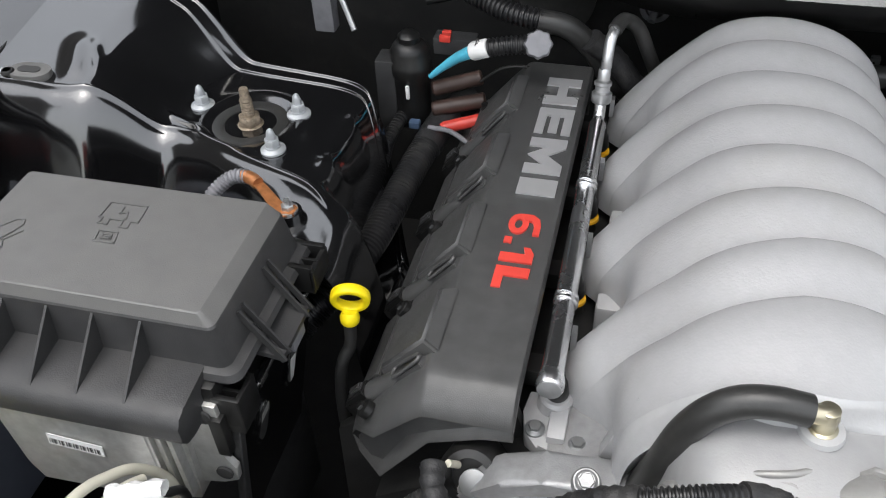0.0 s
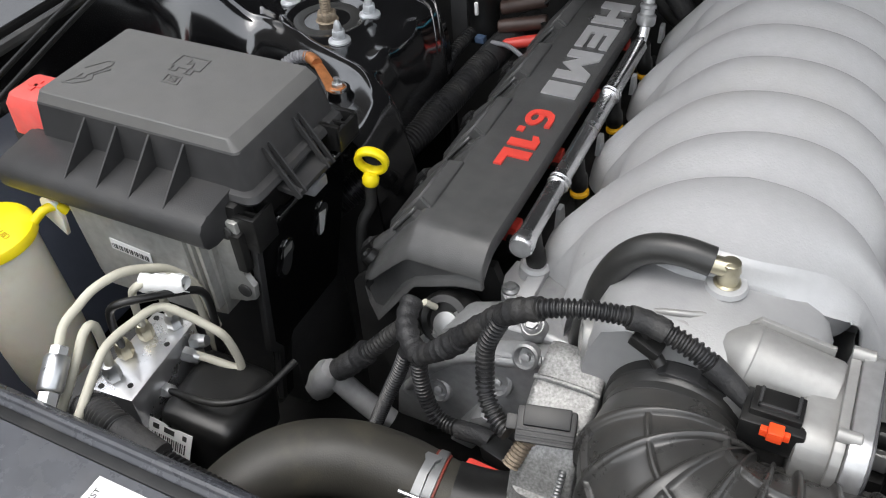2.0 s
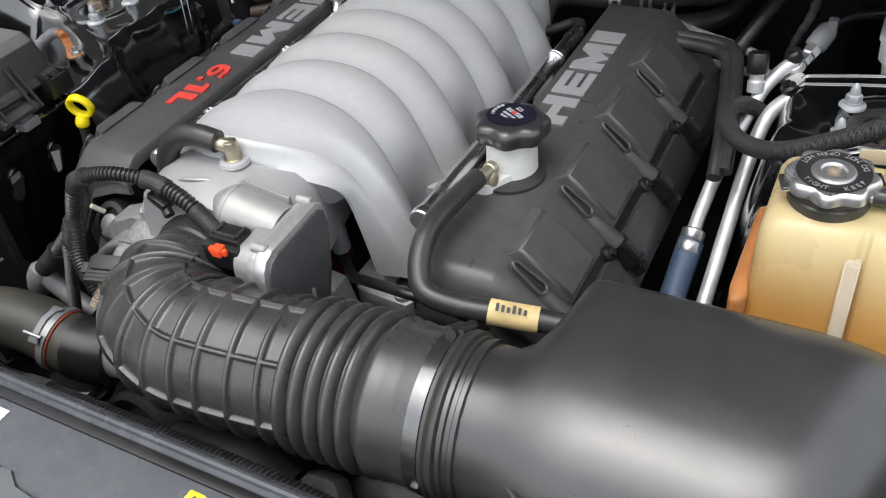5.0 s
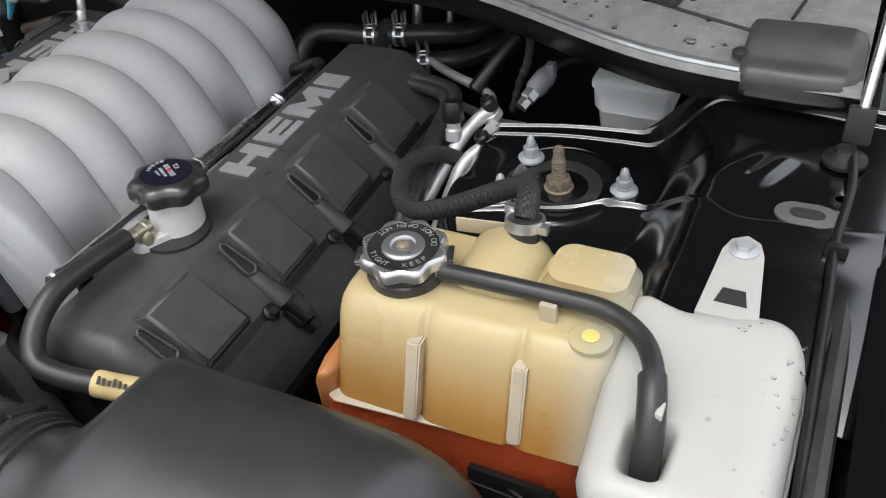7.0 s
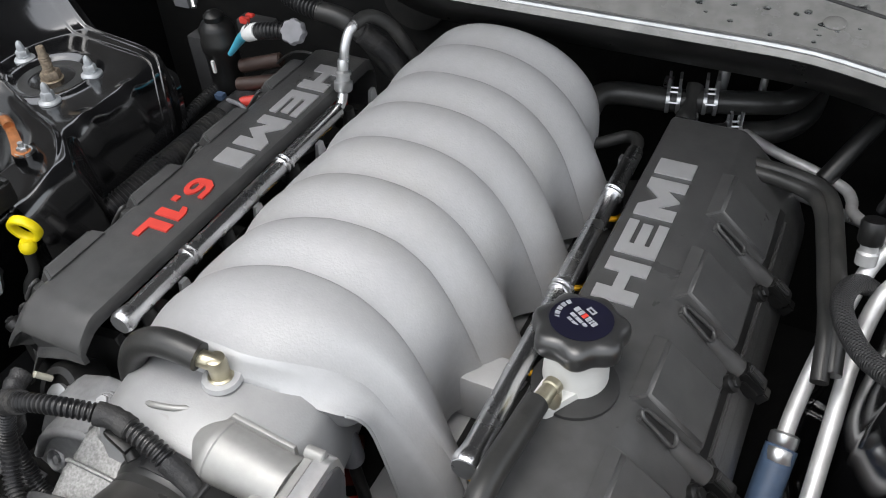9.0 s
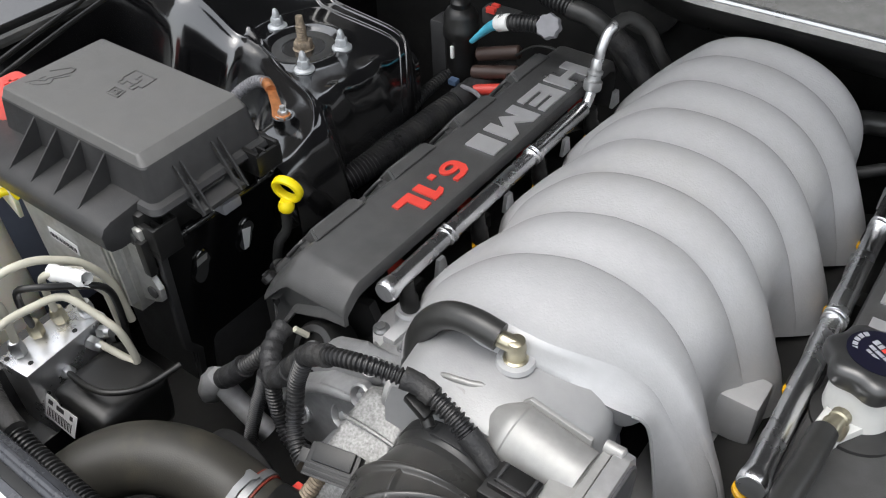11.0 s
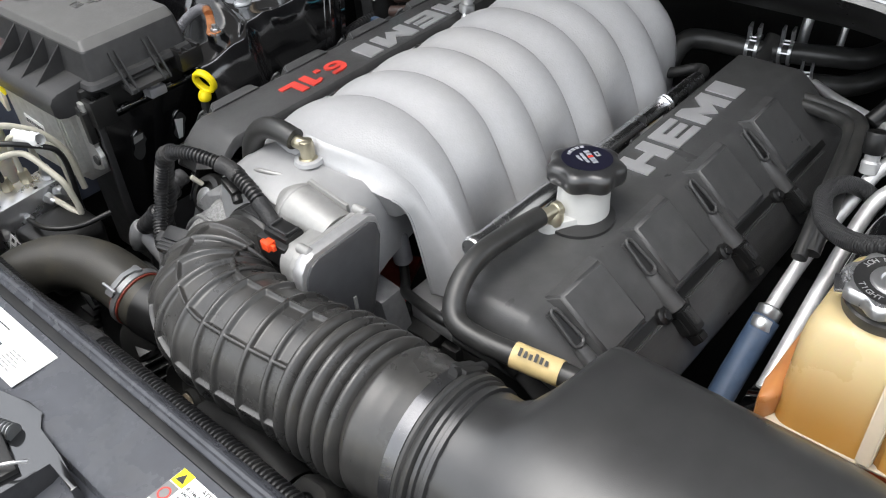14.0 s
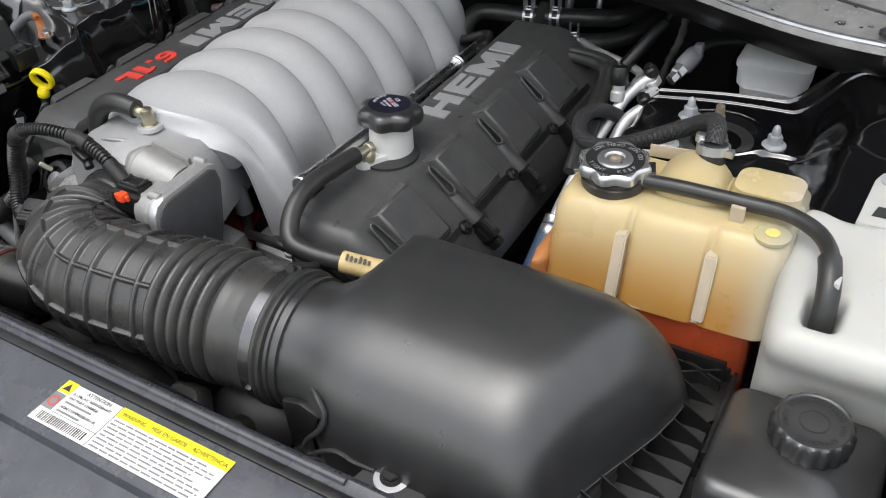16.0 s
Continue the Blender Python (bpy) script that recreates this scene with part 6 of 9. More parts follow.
# ---- power distribution box and its neighbours ----
def power_box():
    ob = thing("power_distribution_box", (-0.43, 0.16, 0.86), "black plastic fuse box with ribbed lid and embossed symbols", "fuse box")
    q = lambda xa, xb, ya, yb, r, z: rrect((xa + xb) / 2, (ya + yb) / 2, (xb - xa) / 2, (yb - ya) / 2, r, z, 5)
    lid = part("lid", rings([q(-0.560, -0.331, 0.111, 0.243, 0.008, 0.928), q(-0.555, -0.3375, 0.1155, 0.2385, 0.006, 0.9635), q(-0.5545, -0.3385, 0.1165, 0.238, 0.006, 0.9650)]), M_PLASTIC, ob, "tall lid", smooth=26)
    # paler than the walls: the sky sheen on the top is in its colour
    part("lid_top", rings([q(-0.5545, -0.3385, 0.1165, 0.238, 0.006, 0.9650), q(-0.550, -0.3465, 0.1195, 0.2355, 0.004, 0.9738), q(-0.549, -0.3478, 0.1208, 0.2345, 0.003, 0.9745)]), M_LID, lid, "faded flat top of the lid, sky sheen in its colour", smooth=26)
    # rim below the lid, front shelf with gussets
    part("lid_rim", rings([q(-0.562, -0.326, 0.107, 0.248, 0.010, 0.921), q(-0.564, -0.323, 0.105, 0.250, 0.010, 0.925), q(-0.562, -0.325, 0.107, 0.248, 0.010, 0.930), q(-0.556, -0.331, 0.112, 0.243, 0.008, 0.932)]), M_PLASTIC, ob)
    sh = [(0.116, 0.933), (0.078, 0.9285), (0.070, 0.9255), (0.0655, 0.919), (0.0655, 0.906), (0.070, 0.899), (0.080, 0.896), (0.118, 0.897)]
    part("front_shelf", prism(sh, 'x', -0.575, -0.349, 0.0035), M_PLASTIC, ob, smooth=50)
    for x in (-0.497, -0.462, -0.427, -0.391):
        part("gusset", prism([(0.1168, 0.9635), (0.112, 0.930), (0.0715, 0.925)], 'x', x - 0.0010, x + 0.0010), M_PLASTIC, ob)
    part("base", box(-0.535, -0.340, 0.098, 0.245, 0.86, 0.924, 0.006), M_COCOIL, ob)
    part("side_shelf", box(-0.575, -0.548, 0.10, 0.22, 0.912, 0.930, 0.004), M_PLASTIC, ob)
    # end pocket: two pairs of slender ribs and a floor
    for y in (0.143, 0.151, 0.187, 0.195):
        part("end_rib", prism([(-0.337, 0.953), (-0.3335, 0.956), (-0.306, 0.912), (-0.310, 0.909)], 'y', y - 0.0010, y + 0.0010), M_PLASTIC, ob)
    part("pocket_floor", prism([(-0.331, 0.912), (-0.331, 0.918), (-0.309, 0.914), (-0.309, 0.909)], 'y', 0.143, 0.195, 0.0008), M_PLASTIC, ob)
    part("pocket_back", prism([(-0.336, 0.940), (-0.334, 0.941), (-0.327, 0.916), (-0.330, 0.914)], 'y', 0.152, 0.186), M_PLASTIC, ob)
    part("corner_clip", merge(box(-0.336, -0.312, 0.214, 0.219, 0.908, 0.932, 0.001), box(-0.336, -0.312, 0.240, 0.245, 0.908, 0.932, 0.001), box(-0.336, -0.312, 0.226, 0.229, 0.910, 0.930, 0.001), box(-0.315, -0.311, 0.214, 0.245, 0.910, 0.929, 0.001), box(-0.336, -0.312, 0.214, 0.245, 0.906, 0.910, 0.001)), M_COCOIL, ob)
    part("latch", merge(box(-0.344, -0.324, 0.098, 0.103, 0.888, 0.915, 0.0015), box(-0.344, -0.324, 0.120, 0.125, 0.888, 0.915, 0.0015), box(-0.327, -0.323, 0.098, 0.125, 0.884, 0.915, 0.0015), box(-0.344, -0.324, 0.108, 0.111, 0.890, 0.913, 0.001), box(-0.346, -0.336, 0.090, 0.099, 0.86, 0.90, 0.0015), box(-0.344, -0.324, 0.098, 0.125, 0.880, 0.889, 0.001)), M_COCOIL, ob)
    part("wire_latch", merge(box(-0.330, -0.312, 0.166, 0.188, 0.892, 0.903, 0.002), box(-0.326, -0.316, 0.170, 0.184, 0.903, 0.906, 0.001)), M_GREYPLUG, ob, "grey plug under the end pocket")
    # embossed battery symbol, fuse tool and lettered square
    z = 0.9745

    def stroke(name, pts, w=0.0007, loop=False):
        pts = [Vector((*p, z)) for p in pts] + ([Vector((*pts[0], z))] if loop else [])
        bms = []
        for a, b in zip(pts, pts[1:]):
            d = (b - a).normalized()
            n = Vector((-d.y, d.x, 0)) * w
            poly = [(a - n - d * w * 0.6), (b - n + d * w * 0.6), (b + n + d * w * 0.6), (a + n - d * w * 0.6)]
            bms.append(prism([(q.x, q.y) for q in poly], 'z', z - 0.0005, z + 0.0010))
        part(name, merge(*bms), M_LID, lid)

    stroke("battery_symbol", [(-0.464, 0.212), (-0.434, 0.212), (-0.432, 0.194), (-0.438, 0.194), (-0.437, 0.187), (-0.443, 0.187), (-0.444, 0.194), (-0.455, 0.194), (-0.454, 0.188), (-0.461, 0.188), (-0.461, 0.194), (-0.464, 0.195)], loop=True)
    stroke("bolt_symbol", [(-0.451, 0.208), (-0.4505, 0.201), (-0.445, 0.203), (-0.443, 0.196)])
    stroke("letter_square", [(-0.456, 0.181), (-0.441, 0.181), (-0.438, 0.170), (-0.454, 0.170)], loop=True)
    stroke("letter_mark", [(-0.444, 0.178), (-0.451, 0.178), (-0.450, 0.1735), (-0.443, 0.1735), (-0.4435, 0.176), (-0.447, 0.176)], 0.0008)
    stroke("puller_symbol", [(-0.536, 0.164), (-0.523, 0.180), (-0.517, 0.180), (-0.515, 0.175), (-0.519, 0.165), (-0.525, 0.155), (-0.524, 0.150), (-0.532, 0.146)])
    stroke("puller_handle", [(-0.511, 0.169), (-0.520, 0.157), (-0.516, 0.150), (-0.519, 0.146), (-0.527, 0.140), (-0.538, 0.138), (-0.532, 0.146), (-0.531, 0.155)])
    return ob


power_box()


def control_module():
    ob = thing("control_module", (-0.44, 0.12, 0.82), "dull aluminium engine control module under the fuse box", "control module")
    prof = [(-0.525, 0.084), (-0.51, 0.078), (-0.400, 0.080), (-0.382, 0.086), (-0.366, 0.088), (-0.366, 0.14), (-0.525, 0.14)]
    loops = [[(-0.44 + (x + 0.44) * k, y, z) for x, y in prof] for z, k in ((0.798, 0.90), (0.806, 0.93), (0.86, 0.97), (0.91, 1.0))]
    part("case", rings(loops), M_ALU, ob, smooth=30)
    for x in (-0.392, -0.383, -0.374):
        part("fin", box(x - 0.0022, x + 0.0022, 0.0795, 0.095, 0.812, 0.905, 0.001), M_ALU, ob)
    ear = [(-0.372, 0.812), (-0.352, 0.818), (-0.340, 0.824), (-0.338, 0.840), (-0.346, 0.850), (-0.348, 0.884), (-0.339, 0.893), (-0.340, 0.910), (-0.372, 0.912)]
    part("ear_plate", prism(ear, 'y', 0.094, 0.100, 0.001), M_ALU, ob)
    for p in ((-0.350, 0.093, 0.900), (-0.348, 0.093, 0.834)):
        part("ear_bolt", lathe([(0.0065, 0), (0.0065, 0.002), (0.004, 0.003)], p, (0, -1, 0), 18), M_INK, ob)
    lab = part("barcode_label", turned(box(-0.022, 0.022, -0.0065, 0.0065, 0, 0.0006), place((-0.455, 0.0778, 0.856), (1, 0.02, -0.12), (0, 0, 1))), M_PAPER, ob, "white bar code label")
    fr = place((-0.455, 0.0778, 0.856), (1, 0.02, -0.12), (0, 0, 1))
    for k in range(22):
        w = 0.0004 + 0.0005 * ((k * 7) % 3)
        part("code_bar", turned(box(-0.0205 + 0.00187 * k, -0.0205 + 0.00187 * k + w, -0.0045, 0.0015, 0.0007, 0.0009), fr), M_INK, lab)
    return ob


control_module()


def side_door():
    ob = thing("fuse_side_door", (-0.34, 0.17, 0.72), "black plastic side cover with hinges and two windows", "side cover")
    xf = lambda z: -0.352 + (z - 0.774) / (0.887 - 0.774) * 0.020

    def slab(poly, t0, t1, bev=0.0008):
        bm = bm_new()
        n = len(poly)
        add(bm, [(xf(v) + t0, u, v) for u, v in poly] + [(xf(v) + t1, u, v) for u, v in poly], [tuple(range(n)), tuple(range(n, 2 * n))[::-1]] + [(i, (i + 1) % n, n + (i + 1) % n, n + i) for i in range(n)])
        if bev:
            bmesh.ops.bevel(bm, geom=bm.edges[:] + bm.verts[:], offset=bev, segments=1, affect='EDGES')
        return bm

    part("door_panel", slab([(0.104, 0.882), (0.240, 0.884), (0.250, 0.86), (0.235, 0.70), (0.20, 0.62), (0.122, 0.62), (0.124, 0.715), (0.110, 0.735)], -0.006, 0.0, 0.002), M_PAINT, ob)
    part("door_edge", slab([(0.100, 0.886), (0.108, 0.886), (0.116, 0.738), (0.130, 0.715), (0.130, 0.63), (0.122, 0.63), (0.123, 0.712), (0.108, 0.733)], -0.004, 0.003), M_PLASTIC, ob)
    for y in (0.145, 0.2035):
        oval = [(y + 0.0125 * math.cos(t) + (0.002 if math.sin(t) > 0 else -0.002), 0.829 + 0.023 * math.sin(t)) for t in np.linspace(0, 2 * math.pi, 21)[:-1]]
        inner = [(y + 0.009 * math.cos(t) + (0.002 if math.sin(t) > 0 else -0.002), 0.829 + 0.019 * math.sin(t)) for t in np.linspace(0, 2 * math.pi, 21)[:-1]]
        part("window_rim", slab(oval, -0.001, 0.0022), M_PAINT, ob)
        part("window_hole", slab(inner, 0.0018, 0.0026, 0), M_INK, ob)
    part("window_label", slab([(0.138, 0.836), (0.151, 0.838), (0.152, 0.846), (0.139, 0.845)], 0.0028, 0.0032, 0), M_ALU, ob)
    part("window_label", slab([(0.1985, 0.812), (0.2045, 0.812), (0.209, 0.838), (0.1975, 0.842)], 0.0028, 0.0032, 0), M_PAPER, ob, "white paper label")
    part("hinge_rod", rod((-0.3305, 0.100, 0.890), (-0.3285, 0.248, 0.888), 0.0032, seg=10), M_PAINT, ob)
    for y in (0.108, 0.132, 0.165, 0.19, 0.222, 0.24):
        part("hinge_knuckle", rod((-0.3303, y, 0.890), (-0.330, y + 0.013, 0.890), 0.0052, seg=12, bev=0.001), M_PAINT, ob)
    part("inner_block", box(-0.52, -0.362, 0.145, 0.25, 0.60, 0.86, 0.006), M_PLASTIC, ob)
    return ob


side_door()


def terminal_cover():
    ob = thing("terminal_cover", (-0.59, 0.15, 0.93), "faded red plastic positive terminal cover beside the fuse box", "terminal cover")
    part("cover", rings([rrect(-0.584, 0.142, 0.024, 0.023, 0.007, 0.918, 5), rrect(-0.584, 0.142, 0.023, 0.022, 0.007, 0.948, 5), rrect(-0.583, 0.143, 0.020, 0.019, 0.007, 0.956, 5), rrect(-0.583, 0.143, 0.015, 0.014, 0.005, 0.958, 5)]), M_REDCAP, ob)
    part("plus_mark", merge(box(-0.591, -0.575, 0.141, 0.145, 0.9575, 0.9592), box(-0.585, -0.581, 0.135, 0.151, 0.9575, 0.9592)), M_REDCAP, ob)
    part("cover_base", box(-0.612, -0.548, 0.120, 0.168, 0.895, 0.919, 0.004), M_PLASTIC, ob)
    part("base_eye", lathe([(0.006, 0), (0.006, 0.002), (0.0035, 0.002)], (-0.560, 0.123, 0.919), seg=16), M_DARK, ob)
    return ob


terminal_cover()


def washer_filler():
    ob = thing("washer_filler", (-0.58, 0.03, 0.70), "cream washer bottle neck with yellow cap", "washer bottle")
    c = (-0.579, 0.034, 0.60)
    part("neck", lathe([(0.018, 0.0), (0.030, 0.05), (0.039, 0.10), (0.041, 0.14), (0.0395, 0.21), (0.0385, 0.262)], c, (0, 0, 1), 40), M_CREAM, ob, smooth=60)
    t = Vector((-0.579, 0.034, 0.862))
    part("cap", lathe([(0.0395, 0), (0.0425, 0.002), (0.0425, 0.009), (0.041, 0.0115), (0.038, 0.0125), (0.001, 0.013)], t, (0, 0, 1), 48), M_YELLOW, ob, "yellow flip cap")
    for text, size, u, v in (("WASHER FLUID", 0.0085, -0.031, 0.004), ("ONLY", 0.0085, -0.011, -0.008)):
        words("embossed_word", text, size, place(t + Vector((0, 0, 0.0128)), (0.9, -0.2, 0), (0.2, 0.9, 0)) @ pose(u, v, 0), M_DKYELLOW, ob, 0.0006)
    part("cap_mark", turned(lathe([(0.006, 0), (0.006, 0.0007), (0.0045, 0.0007), (0.0045, 0)], (0.0, -0.018, 0), seg=20), place(t + Vector((0, 0, 0.0128)), (0.9, -0.2, 0), (0.2, 0.9, 0))), M_DKYELLOW, ob)
    part("cap_strap", tube([t + Vector((0.028, 0.028, 0.008)), t + Vector((0.034, 0.038, 0.016)), t + Vector((0.041, 0.047, 0.017)), t + Vector((0.047, 0.052, 0.009))], 0.0045, 10, 0.003), M_YELLOW, ob)
    part("strap_tab", prism([(-0.556, 0.866), (-0.552, 0.885), (-0.545, 0.890), (-0.535, 0.886), (-0.532, 0.866), (-0.536, 0.846)], 'y', 0.078, 0.083, 0.001), M_CREAM, ob)
    return ob


washer_filler()


# ---- brake hydraulic unit ----
def hydraulic_unit():
    ob = thing("brake_hydraulic_unit", (-0.38, 0.01, 0.74), "aluminium brake hydraulic block with black pump motor", "hydraulic unit")
    # block lies with its long side along y, leaning a little
    m = Matrix.Translation((-0.398, 0.010, 0.0)) @ pose(0, 0, 0, 0, 0, 5)
    part("valve_block", turned(box(-0.0205, 0.0205, -0.045, 0.045, 0.735, 0.8165, 0.0018), m), M_MACH, ob)
    for p in ((-0.013, -0.040), (0.013, 0.015), (-0.014, 0.038), (0.010, -0.032)):
        part("block_plug", turned(lathe([(0.0025, 0), (0.0025, 0.0006), (0.0005, 0.0006)], (p[0], p[1], 0.8165), seg=10), m), M_DARK, ob)
    mo = turned(box(-0.036, 0.036, -0.040, 0.040, -0.040, 0.038, 0.014, 3), Matrix.Translation((-0.338, 0.016, 0.756)) @ pose(0, 0, 0, 0, 8, 4))
    motor = part("pump_motor", mo, M_COCOIL, ob, "squared black pump motor", smooth=50)
    fr = place((-0.354, -0.0285, 0.772), (1, 0.02, -0.16), (0.08, 0.35, 0.9))
    lab = part("motor_label", turned(box(-0.021, 0.021, -0.0125, 0.0125, 0, 0.0006, 0), fr), M_PAPER, motor, "white bar code label")
    for k in range(16):
        part("code_bar", turned(box(-0.017 + 0.0021 * k, -0.0163 + 0.0021 * k + 0.0005 * (k % 2), -0.010, 0.000, 0.0007, 0.0009), fr), M_INK, lab)
    for u, w in ((-0.017, 0.006), (-0.006, 0.010), (0.012, 0.004)):
        part("printed_bar", turned(box(u, u + w, 0.004, 0.009, 0.0007, 0.0009), fr), M_INK, lab)
    part("unit_housing", box(-0.432, -0.372, -0.060, 0.06, 0.66, 0.737, 0.004), M_COCOIL, ob)
    part("unit_side", box(-0.46, -0.43, -0.05, 0.05, 0.68, 0.79, 0.004), M_PLASTIC, ob)
    nuts = [(-0.3935, 0.0465, M_STEEL), (-0.4081, 0.0265, M_BRASS), (-0.4105, 0.0035, M_BRASS), (-0.4030, -0.0200, M_STEEL)]
    for x, y, mm in nuts:
        part("line_nut", merge(hexnut((x, y, 0.8165), (0, 0, 1), 0.0072, 0.013), lathe([(0.0065, 0.012), (0.0055, 0.017), (0.004, 0.018)], (x, y, 0.8165), seg=14)), mm, ob)
    for p, d in (((-0.376, 0.030, 0.8055), (1, 0.28, -0.3)), ((-0.376, 0.043, 0.806), (1, 0.3, 0.3)), ((-0.3795, 0.001, 0.7895), (1, -0.1, 0.2))):
        part("side_nut", merge(hexnut(p, d, 0.0070, 0.010), lathe([(0.006, 0.01), (0.0048, 0.015)], p, d, 14)), M_STEEL, ob)
    return ob


hydraulic_unit()


def brake_lines():
    specs = [
        ("brake_line", [(-0.384, -0.100, 0.860), (-0.390, -0.075, 0.873), (-0.399, -0.054, 0.8845), (-0.409, -0.034, 0.8915), (-0.4095, -0.016, 0.8955), (-0.4085, -0.002, 0.8985), (-0.4045, 0.012, 0.8995), (-0.402, 0.026, 0.896), (-0.399, 0.040, 0.888), (-0.392, 0.060, 0.872), (-0.384, 0.075, 0.84), (-0.38, 0.078, 0.79)], M_BEIGE, 0.0052),
        ("brake_line", [(-0.391, -0.105, 0.822), (-0.3912, -0.090, 0.837), (-0.3914, -0.065, 0.8577), (-0.3950, -0.040, 0.8764), (-0.3958, -0.032, 0.8835), (-0.3965, -0.0245, 0.8860), (-0.398, -0.0185, 0.880), (-0.3995, -0.0175, 0.862), (-0.4015, -0.019, 0.838), (-0.402, -0.0195, 0.828)], M_BEIGE, 0.0052),
        ("brake_line", [(-0.360, -0.105, 0.845), (-0.362, -0.090, 0.8555), (-0.3705, -0.055, 0.8712), (-0.3745, -0.036, 0.8785), (-0.3755, -0.020, 0.8795), (-0.3752, 0.000, 0.8765), (-0.374, 0.014, 0.8745), (-0.370, 0.024, 0.8715), (-0.360, 0.030, 0.864), (-0.343, 0.037, 0.848), (-0.333, 0.041, 0.8365), (-0.330, 0.0435, 0.820), (-0.3285, 0.045, 0.800), (-0.3300, 0.0445, 0.7915), (-0.337, 0.0425, 0.7925), (-0.352, 0.038, 0.799), (-0.366, 0.034, 0.8045)], M_BEIGE, 0.0050),
        ("brake_line", [(-0.4085, 0.002, 0.830), (-0.406, 0.000, 0.850), (-0.402, -0.001, 0.870), (-0.397, 0.000, 0.882), (-0.388, 0.004, 0.8875), (-0.376, 0.018, 0.885), (-0.366, 0.038, 0.876), (-0.3600, 0.052, 0.868), (-0.3590, 0.0585, 0.858), (-0.361, 0.062, 0.840), (-0.363, 0.062, 0.81), (-0.366, 0.060, 0.775), (-0.367, 0.06, 0.70)], M_COCOIL, 0.0046),
        ("brake_line", [(-0.407, 0.0255, 0.830), (-0.404, 0.024, 0.848), (-0.399, 0.0225, 0.870), (-0.395, 0.023, 0.8815), (-0.389, 0.028, 0.886), (-0.384, 0.040, 0.884), (-0.380, 0.052, 0.876)], M_BEIGE, 0.0046),
        ("brake_line", [(-0.3925, 0.0455, 0.830), (-0.389, 0.042, 0.848), (-0.385, 0.039, 0.8656), (-0.381, 0.043, 0.875), (-0.377, 0.055, 0.866), (-0.3750, 0.0615, 0.8493), (-0.3748, 0.063, 0.81), (-0.3751, 0.0633, 0.7642), (-0.376, 0.064, 0.70)], M_BEIGE, 0.0046),
        ("brake_line", [(-0.374, 0.000, 0.792), (-0.360, -0.002, 0.797), (-0.340, -0.0045, 0.8035), (-0.3263, -0.0041, 0.8055), (-0.310, 0.000, 0.807), (-0.296, 0.012, 0.806), (-0.288, 0.030, 0.804), (-0.2814, 0.060, 0.806)], M_COCOIL, 0.0042),
    ]
    for k, (name, pts, mm, r) in enumerate(specs):
        label = "thin black brake pipe bent over the block" if mm is M_COCOIL else "pale coated brake pipe bent over the block"
        ob = thing(name, pts[0], label, "brake pipe", "brake pipes")
        part("pipe", tube(pts, r * 0.74, 12, 0.004), mm, ob)
        if k == 0:
            a, b = Vector((-0.3865, -0.088, 0.8665)), Vector((-0.3975, -0.057, 0.8825))
            part("union", merge(lathe([(0.0075, 0), (0.0075, 0.012)], a, b - a, 6), lathe([(0.0085, 0), (0.0095, 0.002), (0.0095, 0.024), (0.008, 0.027)], a + (b - a) * 0.35, b - a, 16), lathe([(0.007, 0), (0.007, 0.01)], b, b - a, 6)), M_STEEL, ob, "zinc plated pipe union")
    tag = thing("wire_tag", (-0.375, 0.04, 0.89), "crumpled white paper tag wrapped on a brake pipe", "tag")
    part("tag", sheet(lambda u, v: (-0.392 + 0.034 * u + 0.003 * v, 0.031 + 0.013 * u + 0.006 * math.cos(v * 4.5), 0.884 + 0.008 * math.sin(v * 4.5) + 0.0015 * math.sin(u * 17 + v * 5)), np.linspace(0, 1, 12), np.linspace(-0.55, 1.0, 10), 0.0006), M_PAPER, tag)


brake_lines()


# ---- dipstick, cables and conduits beside the cover ----
def dipstick():
    ob = thing("dipstick", (-0.30, 0.22, 0.75), "oil dipstick with yellow ring handle", "dipstick")
    c = Vector((-0.289, 0.225, 0.896))
    u = Vector((0.75, 0.30, -0.55)).normalized()
    up = Vector((0.17, -0.15, 0.91))
    up = (up - u * up.dot(u)).normalized()
    nrm = u.cross(up)
    loops = []
    for i in range(40):
        t = 2 * math.pi * i / 40
        rad = u * math.cos(t) + up * math.sin(t)
        ctr = c + (u * math.cos(t) * 0.0130 + up * math.sin(t) * 0.0126)
        loops.append([ctr + rad * 0.0030 * abs(math.cos(a)) ** 0.6 * (1 if math.cos(a) > 0 else -1) + nrm * 0.0046 * abs(math.sin(a)) ** 0.6 * (1 if math.sin(a) > 0 else -1) for a in (2 * math.pi * k / 16 for k in range(16))])
    loops.append(loops[0])
    part("ring_handle", rings(loops, False, False), M_YELLOW, ob, "yellow plastic finger ring")
    n0 = c + Vector((-0.001, -0.006, -0.025))
    part("handle_neck", lathe([(0.0062, 0.002), (0.0076, 0.004), (0.0080, 0.009), (0.0060, 0.014)], n0, (0.03, 0.2, 1), 22), M_YELLOW, ob)
    part("tube", tube([n0 + Vector((0, 0, 0.002)), n0 + Vector((-0.001, -0.003, -0.02)), (-0.298, 0.206, 0.83), (-0.300, 0.200, 0.77), (-0.295, 0.20, 0.68)], 0.0052, 12), M_DARK, ob)
    return ob


dipstick()


